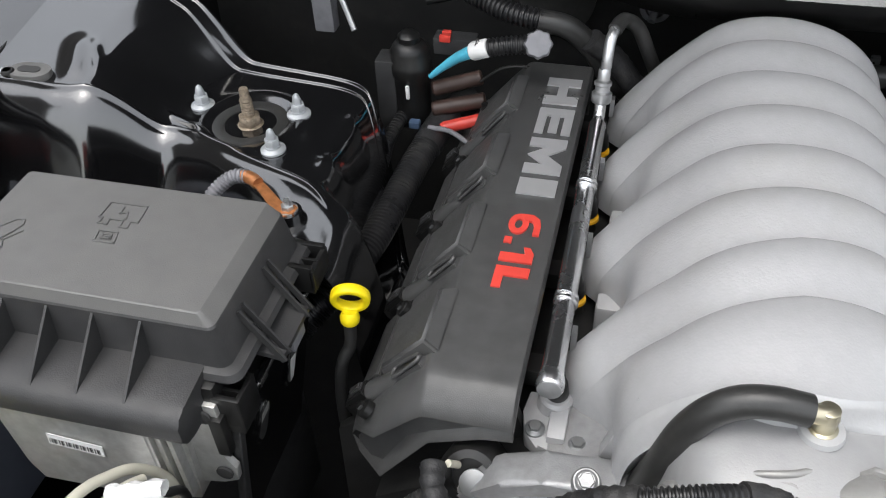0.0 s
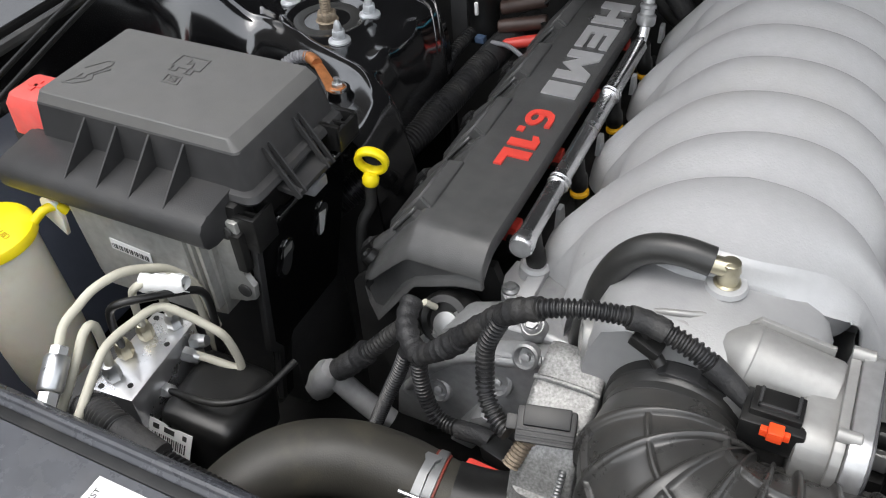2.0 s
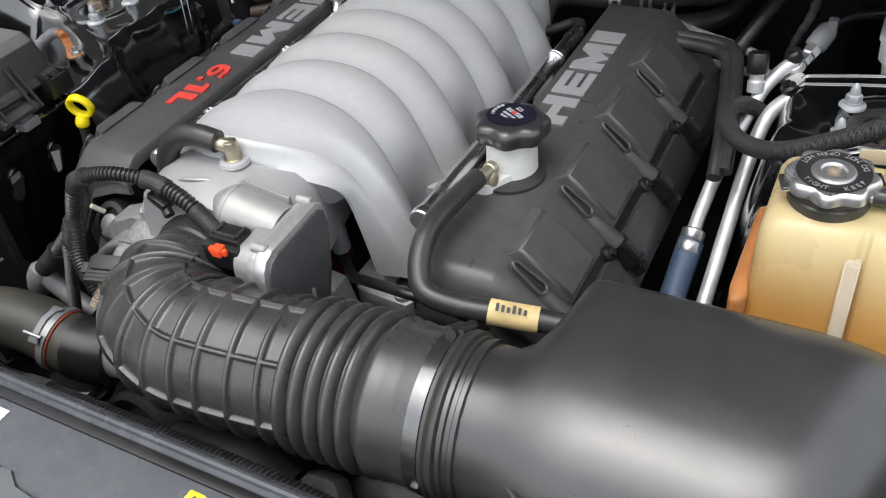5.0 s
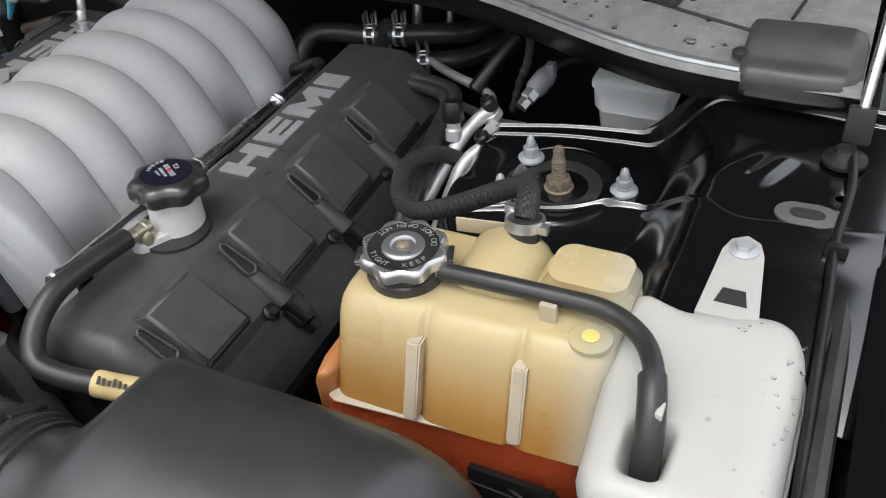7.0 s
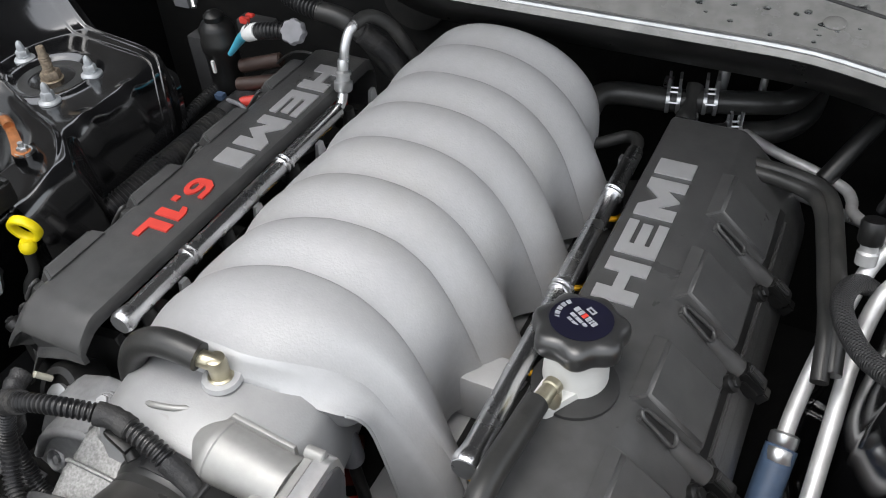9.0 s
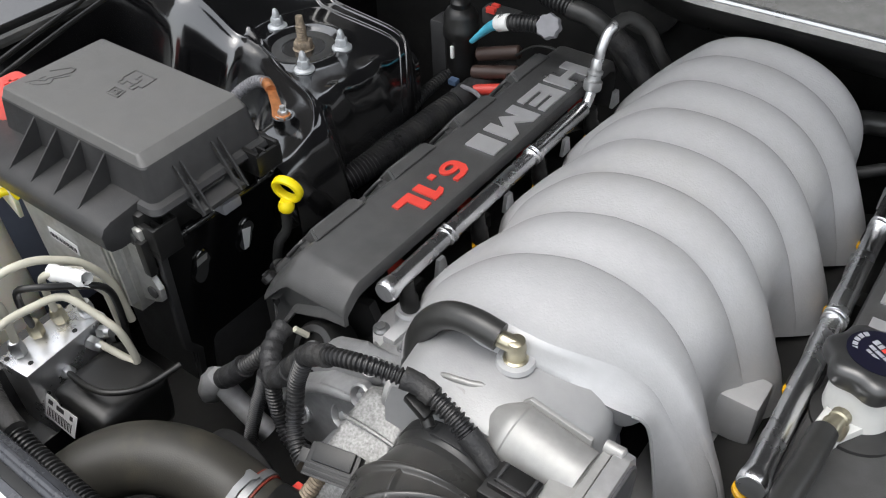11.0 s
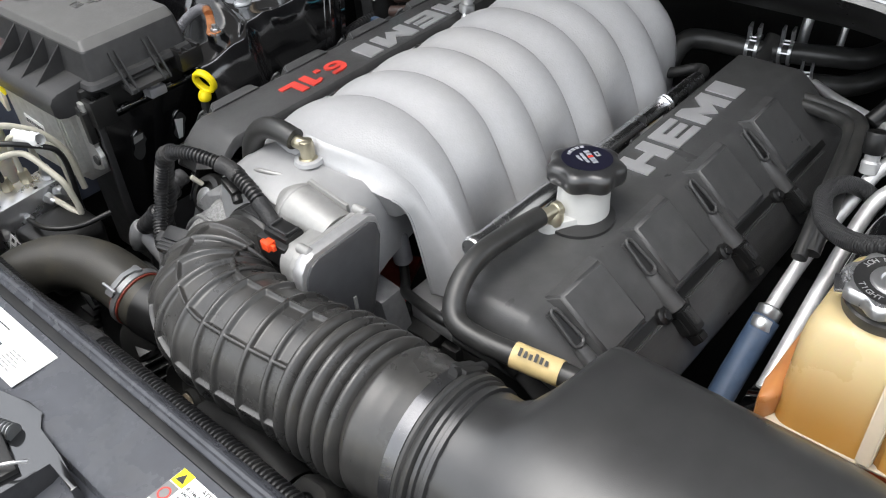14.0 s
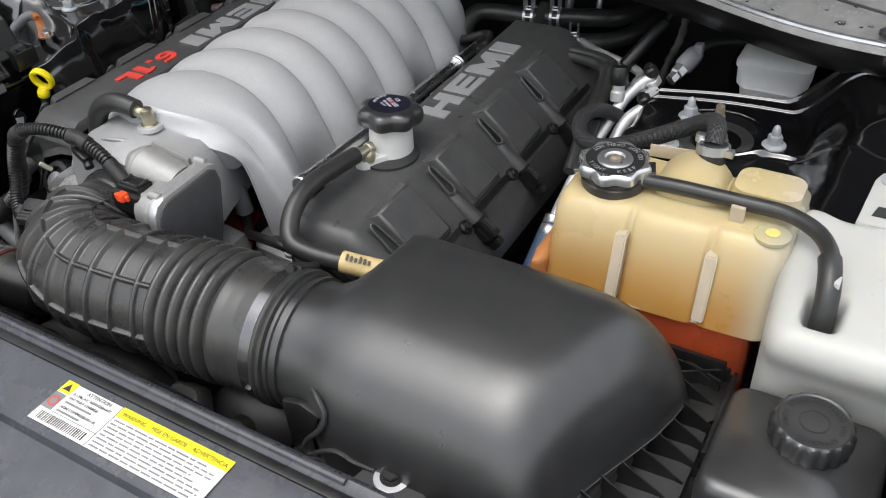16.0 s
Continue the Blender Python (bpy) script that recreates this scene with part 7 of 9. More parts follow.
def ground_cable():
    ob = thing("ground_cable", (-0.40, 0.32, 0.90), "grey braided ground cable with copper lug bolted to the tower", "cable")
    part("sleeve", corrugated([(-0.455, 0.292, 0.885), (-0.448, 0.312, 0.903), (-0.432, 0.326, 0.916), (-0.416, 0.329, 0.918)], 0.0068, 0.0035, 0.1), M_GREYPLUG, ob)
    lug = [(-0.419, 0.334), (-0.418, 0.323), (-0.403, 0.316), (-0.388, 0.306), (-0.380, 0.297), (-0.372, 0.295), (-0.364, 0.300), (-0.363, 0.308), (-0.370, 0.314), (-0.380, 0.313), (-0.398, 0.325)]
    bm = prism(lug, 'z', 0.0, 0.0022, 0.0006)
    for v in bm.verts:
        t = (v.co.x + 0.419) / 0.056
        v.co.z += 0.916 - 0.012 * t + 0.003 * math.sin(t * 7)
    part("copper_lug", bm, M_COPPER, ob, "copper cable lug")
    part("crimp", tube([(-0.421, 0.329, 0.918), (-0.412, 0.3265, 0.918), (-0.404, 0.322, 0.917)], 0.006, 10, 0.003), M_COPPER, ob)
    part("lug_bolt", merge(lathe([(0.009, 0), (0.009, 0.0015)], (-0.3715, 0.3055, 0.906), seg=20), hexnut((-0.3715, 0.3055, 0.9072), (0, 0, 1), 0.0058, 0.005), rod((-0.3715, 0.3055, 0.911), (-0.3715, 0.3055, 0.917), 0.0028, seg=10)), M_STEEL, ob)
    part("lug_seat", lathe([(0.013, -0.010), (0.012, 0.0)], (-0.3715, 0.3055, 0.906), seg=20), M_PAINT, ob)
    return ob


ground_cable()


def conduits():
    a = thing("wiring_conduit", (-0.35, 0.42, 0.82), "black corrugated wiring conduit along the shock tower", "conduit", "conduits")
    part("corrugated_sleeve", corrugated([(-0.43, 0.285, 0.818), (-0.385, 0.308, 0.819), (-0.355, 0.338, 0.820), (-0.342, 0.38, 0.822), (-0.342, 0.43, 0.824), (-0.348, 0.48, 0.828), (-0.352, 0.53, 0.834), (-0.338, 0.59, 0.846)], 0.0078, 0.0042, 0.12), M_LOOM, a)
    b = thing("wiring_conduit", (-0.33, 0.45, 0.79), "thick black ribbed conduit beside the valve cover", "conduit", "conduits")
    part("corrugated_sleeve", corrugated([(-0.40, 0.262, 0.760), (-0.365, 0.290, 0.790), (-0.338, 0.335, 0.810), (-0.326, 0.375, 0.817), (-0.320, 0.43, 0.822), (-0.315, 0.49, 0.826), (-0.308, 0.54, 0.83)], 0.0155, 0.0045, 0.08, 18), M_LOOM, b)
    part("tape_wrap", tube([(-0.310, 0.520, 0.828), (-0.305, 0.555, 0.832), (-0.292, 0.585, 0.838), (-0.275, 0.605, 0.845)], 0.0165, 16, 0.004, prof=lambda s, L: 1 + 0.04 * math.sin(s * 900)), M_TAPE, b)
    c = thing("fender_cable", (-0.72, 0.35, 0.95), "thin black cables clipped along the fender edge", "cable")
    for dx, dz in ((0.0, 0.0), (0.018, -0.004)):
        part("cable", tube([(-0.655 + dx, 0.10, 0.93 + dz), (-0.680 + dx, 0.235, 0.945 + dz), (-0.708 + dx, 0.375, 0.955 + dz), (-0.735 + dx, 0.51, 0.96 + dz), (-0.75 + dx, 0.60, 0.965 + dz)], 0.0032, 10, 0.01), M_COCOIL, c)
    part("cable_clip", box(-0.722, -0.676, 0.383, 0.393, 0.945, 0.962, 0.002), M_STEEL, c)
    return a, b, c


conduits()


# ---- front of the engine: cover castings, wiring harness, radiator hose ----
def front_castings():
    ob = thing("timing_cover", (-0.08, 0.08, 0.78), "cast aluminium timing cover and thermostat housing", "timing cover")
    plate = [(-0.225, 0.70), (-0.215, 0.775), (-0.180, 0.830), (-0.150, 0.856), (-0.120, 0.866), (-0.085, 0.872), (-0.06, 0.868), (0.11, 0.84), (0.14, 0.70)]
    part("cover_plate", prism(plate, 'y', 0.112, 0.140, 0.005), M_CASTDK, ob)
    # sloping shelf of the cover, with its rolled shoulder and rib
    shelf = [(-0.205, 0.765), (-0.170, 0.822), (-0.135, 0.848), (-0.100, 0.858), (-0.072, 0.868), (-0.060, 0.80), (-0.100, 0.745), (-0.16, 0.735)]
    part("cover_shelf", prism(shelf, 'y', 0.094, 0.114, 0.006), M_CASTDK, ob, smooth=50)
    part("shelf_rib", tube([(-0.196, 0.095, 0.776), (-0.166, 0.094, 0.818), (-0.134, 0.094, 0.842), (-0.100, 0.095, 0.852), (-0.076, 0.097, 0.862)], 0.0045, 10, 0.005), M_CASTDK, ob)
    part("shelf_web", prism([(-0.150, 0.752), (-0.128, 0.792), (-0.118, 0.800), (-0.108, 0.795), (-0.128, 0.748)], 'y', 0.074, 0.098, 0.004), M_CASTDK, ob, smooth=50)
    for x, y, z, r in ((-0.1115, 0.0945, 0.824, 0.0125), (-0.0890, 0.0965, 0.862, 0.0105), (-0.1640, 0.0930, 0.790, 0.0110)):
        part("cast_recess", merge(lathe([(r, -0.004), (r, 0.0035), (r * 0.82, 0.0050), (r * 0.66, 0.0030), (r * 0.60, -0.001), (0.0005, -0.001)], (x, y, z), (-0.05, -0.85, 0.5), 26), lathe([(0.0036, 0), (0.0036, 0.0030), (0.001, 0.0038)], (x, y - 0.001, z), (-0.05, -0.85, 0.5), 12)), M_CASTDK, ob)
    for x, y, z in ((-0.0905, 0.112, 0.880),):
        part("bolt_boss", merge(lathe([(0.0105, -0.014), (0.0095, 0.0), (0.0085, 0.0015)], (x, y, z), (0, -0.45, 0.9), 18), hexnut((x, y - 0.001, z + 0.002), (0, -0.45, 0.9), 0.0056, 0.005, 0.0074)), M_CASTDK, ob)
    # thermostat housing: a pitted saddle that slopes towards the front and drops to the outlet
    side = [(0.096, 0.890), (0.086, 0.9030), (0.076, 0.9035), (0.050, 0.8935), (0.026, 0.8820), (0.014, 0.8690), (0.006, 0.8500), (0.001, 0.8200), (-0.002, 0.770), (0.040, 0.74), (0.096, 0.80)]
    part("housing_saddle", prism(side, 'x', -0.0665, -0.0225, 0.005), M_PITTED, ob, smooth=60)
    part("housing_seam", tube([(-0.067, 0.056, 0.8965), (-0.056, 0.0555, 0.8990), (-0.034, 0.0555, 0.8990), (-0.022, 0.056, 0.8965)], 0.0018, 8, 0.004), M_PITTED, ob)
    part("housing_flank", prism([(-0.0235, 0.76), (-0.0235, 0.876), (-0.010, 0.866), (0.006, 0.83), (0.010, 0.76)], 'y', 0.024, 0.082, 0.006), M_PITTED, ob, smooth=60)
    part("housing_foot", rings([rrect(-0.047, 0.018, 0.026, 0.022, 0.012, 0.70, 6), rrect(-0.046, 0.016, 0.024, 0.020, 0.012, 0.80, 6), rrect(-0.044, 0.016, 0.021, 0.016, 0.012, 0.842, 6)]), M_PITTED, ob, smooth=60)
    part("outlet", lathe([(0.024, 0), (0.024, 0.02), (0.0255, 0.021), (0.0255, 0.026)], (-0.048, 0.010, 0.800), (-1, -0.15, 0.12), 30), M_PITTED, ob)
    part("drain_plug", lathe([(0.0155, -0.006), (0.0150, 0.004), (0.0125, 0.007), (0.0105, 0.0075), (0.0088, 0.003), (0.001, 0.003)], (-0.032, 0.002, 0.822), (0.15, -0.85, 0.5), 24), M_PITTED, ob)
    part("plug_core", lathe([(0.0086, 0), (0.0086, 0.0055), (0.006, 0.0065), (0.001, 0.0060)], (-0.032, 0.002, 0.822), (0.15, -0.85, 0.5), 16), M_RUST, ob)
    part("stud", lathe([(0.0030 if k % 2 else 0.0024, 0.0012 * k) for k in range(16)], (-0.0305, 0.014, 0.866), (0.0, -0.55, -0.55), 10), M_CLAMP, ob)
    # coolant sensor: threaded brass body under a ribbed plug
    part("sensor_body", merge(lathe([(0.0062 if k % 2 else 0.0052, 0.0014 * k) for k in range(18)], (-0.0575, 0.022, 0.878), (-0.30, -0.62, -0.72), 16), rod((-0.052, 0.030, 0.888), (-0.058, 0.021, 0.877), 0.0080, seg=6)), M_RUST, ob, "brass and copper sensor body")
    m = pose(-0.0445, 0.0200, 0.896, 26, 0, 13)
    plug = part("sensor_plug", merge(turned(box(-0.0195, 0.0185, -0.0105, 0.0120, -0.0055, 0.0055, 0.002), m), turned(box(-0.0150, 0.0150, -0.0010, 0.0125, 0.004, 0.0085, 0.0015), m), turned(box(-0.0260, -0.018, -0.004, 0.006, -0.004, 0.004, 0.001), m)), M_COCOIL, ob, "black sensor plug")
    for k in range(3):
        part("plug_ridge", turned(box(-0.0185, 0.0175, -0.0112 + 0.0036 * k, -0.0096 + 0.0036 * k, 0.0050, 0.0064, 0.0003), m), M_PLASTIC, plug)
    return ob


front_castings()


def left_coil_face():
    ob = thing("camshaft_plug", (-0.175, 0.13, 0.84), "black rubber boot with pale pin below the valve cover", "plug")
    part("boot", lathe([(0.024, -0.03), (0.024, 0.0), (0.020, 0.006), (0.014, 0.007), (0.0135, 0.001), (0.001, 0.0)], (-0.172, 0.128, 0.836), (0.0, -0.75, 0.66), 30), M_COCOIL, ob)
    part("bolt_face", lathe([(0.0105, 0), (0.0105, 0.004), (0.006, 0.0055)], (-0.168, 0.121, 0.838), (0.0, -0.7, 0.7), 18), M_CLAMP, ob)
    part("pin", rod((-0.181, 0.128, 0.846), (-0.186, 0.120, 0.858), 0.0028, seg=12), M_BEIGE, ob)
    part("lower_wall", prism([(-0.30, 0.62), (-0.295, 0.79), (-0.24, 0.845), (-0.15, 0.86), (-0.13, 0.80), (-0.14, 0.62)], 'y', 0.175, 0.185, 0.002), M_DARK, ob)
    return ob


left_coil_face()


def harness():
    ob = thing("engine_harness", (-0.1, 0.07, 0.92), "black corrugated wiring harness over the engine front with taped joints", "wiring harness")
    wrap = lambda f, a: (lambda q, L: 1 + a * math.sin(q * f) + 0.5 * a * math.sin(q * f * 0.37 + 1.0))
    part("main_sleeve", corrugated([(-0.064, 0.046, 0.973), (-0.048, 0.048, 0.978), (-0.030, 0.052, 0.9795), (-0.014, 0.058, 0.976), (-0.003, 0.062, 0.9716)], 0.0062, 0.0034, 0.14), M_LOOM, ob)
    part("tape_joint", tube([(-0.166, 0.074, 0.852), (-0.143, 0.068, 0.877), (-0.118, 0.060, 0.912), (-0.090, 0.052, 0.949), (-0.075, 0.048, 0.965), (-0.060, 0.0465, 0.974)], 0.0078, 14, 0.0025, prof=wrap(720, 0.09)), M_TAPE, ob)
    part("tape_joint", tube([(-0.010, 0.060, 0.974), (0.000, 0.063, 0.971), (0.012, 0.0625, 0.968)], 0.0074, 14, 0.003, prof=wrap(800, 0.05)), M_TAPE, ob)
    part("main_sleeve", corrugated([(0.008, 0.0628, 0.9692), (0.020, 0.0615, 0.9655), (0.032, 0.060, 0.961), (0.044, 0.058, 0.954)], 0.0070, 0.0038, 0.14), M_LOOM, ob)
    part("tape_joint", tube([(0.040, 0.0585, 0.9565), (0.050, 0.057, 0.950), (0.060, 0.055, 0.943), (0.068, 0.052, 0.939)], 0.0076, 14, 0.003, prof=lambda q, L: 1 - 0.25 * q / L), M_TAPE, ob)
    part("clip", merge(turned(box(-0.012, 0.008, -0.006, 0.006, -0.004, 0.004, 0.002), pose(0.004, 0.060, 0.955, 0, 20, -10)), rod((0.000, 0.062, 0.952), (0.001, 0.064, 0.966), 0.004, seg=10), rod((0.008, 0.058, 0.950), (0.013, 0.055, 0.946), 0.0045, seg=10)), M_COCOIL, ob)
    # branch to the sensor
    part("sensor_branch", corrugated([(-0.0866, 0.048, 0.9529), (-0.0959, 0.044, 0.9269), (-0.0945, 0.037, 0.908), (-0.0905, 0.029, 0.896), (-0.0796, 0.020, 0.8865), (-0.0690, 0.015, 0.8845)], 0.0066, 0.0034, 0.13), M_LOOM, ob)
    # two taped arms meet in a V below the boot
    part("tape_joint", tube([(-0.1956, 0.117, 0.858), (-0.193, 0.103, 0.856), (-0.186, 0.090, 0.853), (-0.176, 0.080, 0.850), (-0.166, 0.074, 0.852)], 0.0088, 14, 0.0025, prof=wrap(650, 0.08)), M_TAPE, ob)
    part("tape_joint", tube([(-0.140, 0.0665, 0.881), (-0.132, 0.064, 0.892), (-0.124, 0.061, 0.903)], 0.0088, 14, 0.0025, prof=wrap(900, 0.10)), M_TAPE, ob)
    part("left_branch", corrugated([(-0.192, 0.100, 0.848), (-0.205, 0.097, 0.836), (-0.220, 0.092, 0.819), (-0.236, 0.087, 0.803)], 0.0078, 0.0042, 0.13), M_LOOM, ob)
    part("tape_joint", tube([(-0.228, 0.090, 0.811), (-0.242, 0.085, 0.796), (-0.256, 0.081, 0.783)], 0.0102, 14, 0.003, prof=wrap(700, 0.07)), M_TAPE, ob)
    part("down_branch", corrugated([(-0.1809, 0.077, 0.846), (-0.190, 0.075, 0.818), (-0.2012, 0.073, 0.789), (-0.2216, 0.070, 0.7306), (-0.226, 0.070, 0.70)], 0.0066, 0.0036, 0.13), M_LOOM, ob)
    part("down_branch", corrugated([(-0.1676, 0.072, 0.848), (-0.1665, 0.070, 0.830), (-0.1627, 0.068, 0.811), (-0.154, 0.064, 0.798), (-0.1428, 0.062, 0.793), (-0.125, 0.060, 0.796)], 0.0068, 0.0036, 0.13), M_LOOM, ob)
    part("branch_sleeve", tube([(-0.131, 0.0605, 0.7945), (-0.112, 0.058, 0.800), (-0.100, 0.055, 0.802)], 0.0078, 14, 0.003), M_TAPE, ob)
    part("foil_plug", merge(lathe([(0.009, 0), (0.0125, 0.006), (0.0140, 0.02), (0.0120, 0.040), (0.006, 0.046)], (-0.262, 0.081, 0.783), (-0.48, -0.04, -0.88), 18, wave=lambda t, k: 1 + 0.06 * math.sin(5 * t + 2 * k)), tube([(-0.262, 0.082, 0.772), (-0.250, 0.084, 0.756), (-0.232, 0.086, 0.738), (-0.215, 0.088, 0.725)], 0.0105, 14, 0.004)), M_CASTDK, ob, "grey plug wrapped in foil")
    part("branch_plug", turned(box(-0.014, 0.014, -0.010, 0.010, -0.008, 0.008, 0.003), pose(-0.090, 0.050, 0.800, 0, -10, -20)), M_COCOIL, ob, "black plug")
    part("red_seal", turned(box(-0.018, 0.018, -0.010, 0.010, -0.007, 0.007, 0.003), pose(-0.092, 0.022, 0.803, 10, -12, -10)), M_RED, ob, "red plug seal")
    return ob


harness()


def radiator_hose():
    ob = thing("radiator_hose", (-0.18, -0.02, 0.83), "thick black upper radiator hose with constant tension clamp", "hose")
    pts = [(-0.255, -0.14, 0.74), (-0.256, -0.105, 0.79), (-0.246, -0.068, 0.814), (-0.222, -0.035, 0.824), (-0.185, -0.014, 0.824), (-0.148, -0.006, 0.817), (-0.118, -0.005, 0.808), (-0.100, -0.004, 0.803)]
    part("hose", tube(pts, 0.0285, 30, 0.005), M_RADHOSE, ob, smooth=60)
    part("dried_patch", lathe([(0.0085, -0.0016), (0.0075, 0.0004), (0.001, 0.0010)], (-0.2478, -0.0382, 0.8396), (-0.5, 0.45, 0.74), 26, wave=lambda t, k: 1 + 0.35 * math.sin(3 * t) + 0.2 * math.cos(5 * t)), M_TAN, ob, "dried tan residue")
    part("hose_end", tube([(-0.106, -0.004, 0.804), (-0.085, 0.0, 0.801), (-0.068, 0.005, 0.80)], 0.0295, 30, 0.004), M_COCOIL, ob)
    d = Vector((0.97, 0.08, -0.22)).normalized()
    part("clamp_liner", lathe([(0.0288, 0), (0.0298, 0.0005), (0.0298, 0.0110), (0.0288, 0.0115)], (-0.1275, -0.006, 0.8105), d, 36), M_DULLRED, ob, "dull red liner of the clamp")
    part("clamp_spring", lathe([(0.0299, 0.0015), (0.0310, 0.002), (0.0310, 0.0085), (0.0299, 0.009)], (-0.1270, -0.006, 0.8105), d, 36), M_CLAMP, ob, "grey steel clamp spring")
    # flat tongue over the crown of the hose, waisted, with a cross bar near its lower end
    tongue = []
    for a0, w in ((112, 0.0055), (106, 0.0060), (100, 0.0035), (80, 0.0032), (52, 0.0036), (46, 0.0062), (40, 0.0058)):
        q = radians(a0)
        c0 = Vector((-0.1215, -0.006, 0.8085)) + Vector((0, -math.cos(q), math.sin(q))) * 0.0322
        tongue.append((c0, w))
    bm = bm_new()
    rows = [[bm.verts.new(c0 + Vector((e * w, 0, 0)) + (c0 - Vector((-0.1215, -0.006, 0.8085))).normalized() * h) for e, h in ((-1, 0), (1, 0), (1, 0.0018), (-1, 0.0018))] for c0, w in tongue]
    for r0, r1 in zip(rows, rows[1:]):
        for i in range(4):
            bm.faces.new((r0[i], r0[(i + 1) % 4], r1[(i + 1) % 4], r1[i]))
    bm.faces.new(rows[0][::-1])
    bm.faces.new(rows[-1])
    part("clamp_tongue", bm, M_CLAMP, ob, "flat grey clamp tongue")
    c0 = tongue[4][0] + Vector((0, -0.002, 0.003))
    part("clamp_bar", rod(c0 + Vector((-0.011, 0, 0)), c0 + Vector((0.011, 0, 0)), 0.0016, seg=8), M_STEEL, ob)
    return ob


radiator_hose()


def front_runs():
    a = thing("front_harness", (0.0, -0.097, 0.875), "black corrugated harness lying behind the front panel edge", "conduit")
    part("corrugated_sleeve", corrugated([(-0.42, -0.055, 0.79), (-0.395, -0.060, 0.825), (-0.368, -0.066, 0.848), (-0.342, -0.074, 0.858), (-0.318, -0.080, 0.861)], 0.0130, 0.0046, 0.1, 18), M_LOOM, a)
    part("corrugated_sleeve", corrugated([(-0.300, -0.082, 0.860), (-0.26, -0.0830, 0.850), (-0.16, -0.085, 0.846), (-0.05, -0.0855, 0.862), (0.10, -0.085, 0.866), (0.22, -0.085, 0.865), (0.30, -0.087, 0.857)], 0.0090, 0.0044, 0.13, 16), M_LOOM, a)
    part("tape_joint", tube([(-0.325, -0.079, 0.861), (-0.308, -0.081, 0.861), (-0.285, -0.0825, 0.861)], 0.0128, 16, 0.003, prof=lambda s, L: 1.05 - 0.28 * s / L), M_TAPE, a)
    part("tape_joint", tube([(-0.05, -0.0855, 0.862), (-0.02, -0.0855, 0.8655)], 0.0098, 14, 0.004), M_TAPE, a)
    b = thing("alternator", (-0.18, 0.0, 0.73), "dark finned alternator below the radiator hose", "alternator")
    part("case", lathe([(0.045, 0), (0.058, 0.008), (0.060, 0.05), (0.05, 0.06), (0.02, 0.065)], (-0.19, 0.045, 0.720), (-0.1, -1, 0.2), 36), M_DARK, b)
    for k in range(16):
        t = 2 * math.pi * k / 16
        part("fin", turned(box(0.030, 0.058, -0.002, 0.002, -0.006, 0.006), Matrix.Translation((-0.196, -0.016, 0.732)) @ pose(0, 0, 0, 78, 0, 0) @ pose(0, 0, 0, 0, 0, math.degrees(t))), M_DARK, b)
    c = thing("horn", (0.255, -0.05, 0.80), "black horn shell under the intake duct", "horn")
    part("shell", lathe([(0.012, 0), (0.040, 0.004), (0.044, 0.012), (0.034, 0.018), (0.015, 0.022), (0.012, 0.034), (0.001, 0.036)], (0.262, -0.040, 0.80), (0.1, -0.75, 0.65), 36), M_COCOIL, c)
    part("hanger_ring", lathe([(0.010, 0.004), (0.011, 0.0), (0.020, 0.0), (0.0225, 0.003), (0.0225, 0.018), (0.020, 0.022), (0.011, 0.022), (0.009, 0.016), (0.001, 0.014)], (0.212, -0.058, 0.818), (0.05, -0.65, 0.75), 24, wave=lambda t, k: 1.0 + (0.05 * math.cos(6 * t) if 2 <= k <= 5 else 0.0)), M_RUBBER, c, "black rubber hanger ring")
    part("hanger_foot", turned(box(-0.014, 0.014, -0.006, 0.006, -0.05, 0.0, 0.003), pose(0.214, -0.052, 0.815, 20, 0, 0)), M_RUBBER, c)
    e = thing("belt_pulley", (-0.04, 0.0, 0.73), "black belt pulley with a rusty centre bolt", "pulley", "belt pulleys")
    part("disc", lathe([(0.050, 0), (0.050, 0.018), (0.044, 0.020), (0.030, 0.010), (0.016, 0.012), (0.016, 0.018), (0.001, 0.018)], (-0.034, -0.012, 0.724), (-0.1, -0.95, 0.25), 40), M_DARK, e)
    part("centre_bolt", hexnut((-0.0365, -0.029, 0.729), (-0.1, -0.95, 0.25), 0.008, 0.008, 0.012), M_RUST, e, "rusty hexagon bolt")
    e = thing("belt_pulley", (0.045, 0.0, 0.74), "small black belt pulley with a dull bolt", "pulley", "belt pulleys")
    part("disc", lathe([(0.030, 0), (0.030, 0.018), (0.026, 0.020), (0.018, 0.012), (0.001, 0.012)], (0.046, -0.016, 0.738), (0, -0.95, 0.25), 32), M_DARK, e)
    part("centre_bolt", hexnut((0.046, -0.028, 0.741), (0, -0.95, 0.25), 0.007, 0.009, 0.010), M_BAND, e)
    e = thing("ribbed_bracket", (-0.098, -0.02, 0.75), "black ribbed casting below the hose clamp", "bracket")
    part("web", turned(box(-0.012, 0.012, -0.010, 0.010, -0.045, 0.035, 0.004), pose(-0.098, -0.016, 0.745, 12, 0, -20)), M_COCOIL, e)
    for k in range(6):
        part("rib", turned(box(-0.020, 0.020, -0.016, 0.012, -0.0022, 0.0022, 0.0008), pose(-0.098, -0.018, 0.715 + 0.013 * k, 12, 14, -20)), M_COCOIL, e)
    part("ring", lathe([(0.018, 0), (0.022, 0.002), (0.022, 0.012), (0.018, 0.014)], (-0.103, -0.020, 0.776), (0.3, -0.8, 0.5), 24), M_COCOIL, e)
    d = thing("fan_shroud", (0.0, -0.07, 0.70), "black fan shroud deep behind the front panel", "fan shroud")
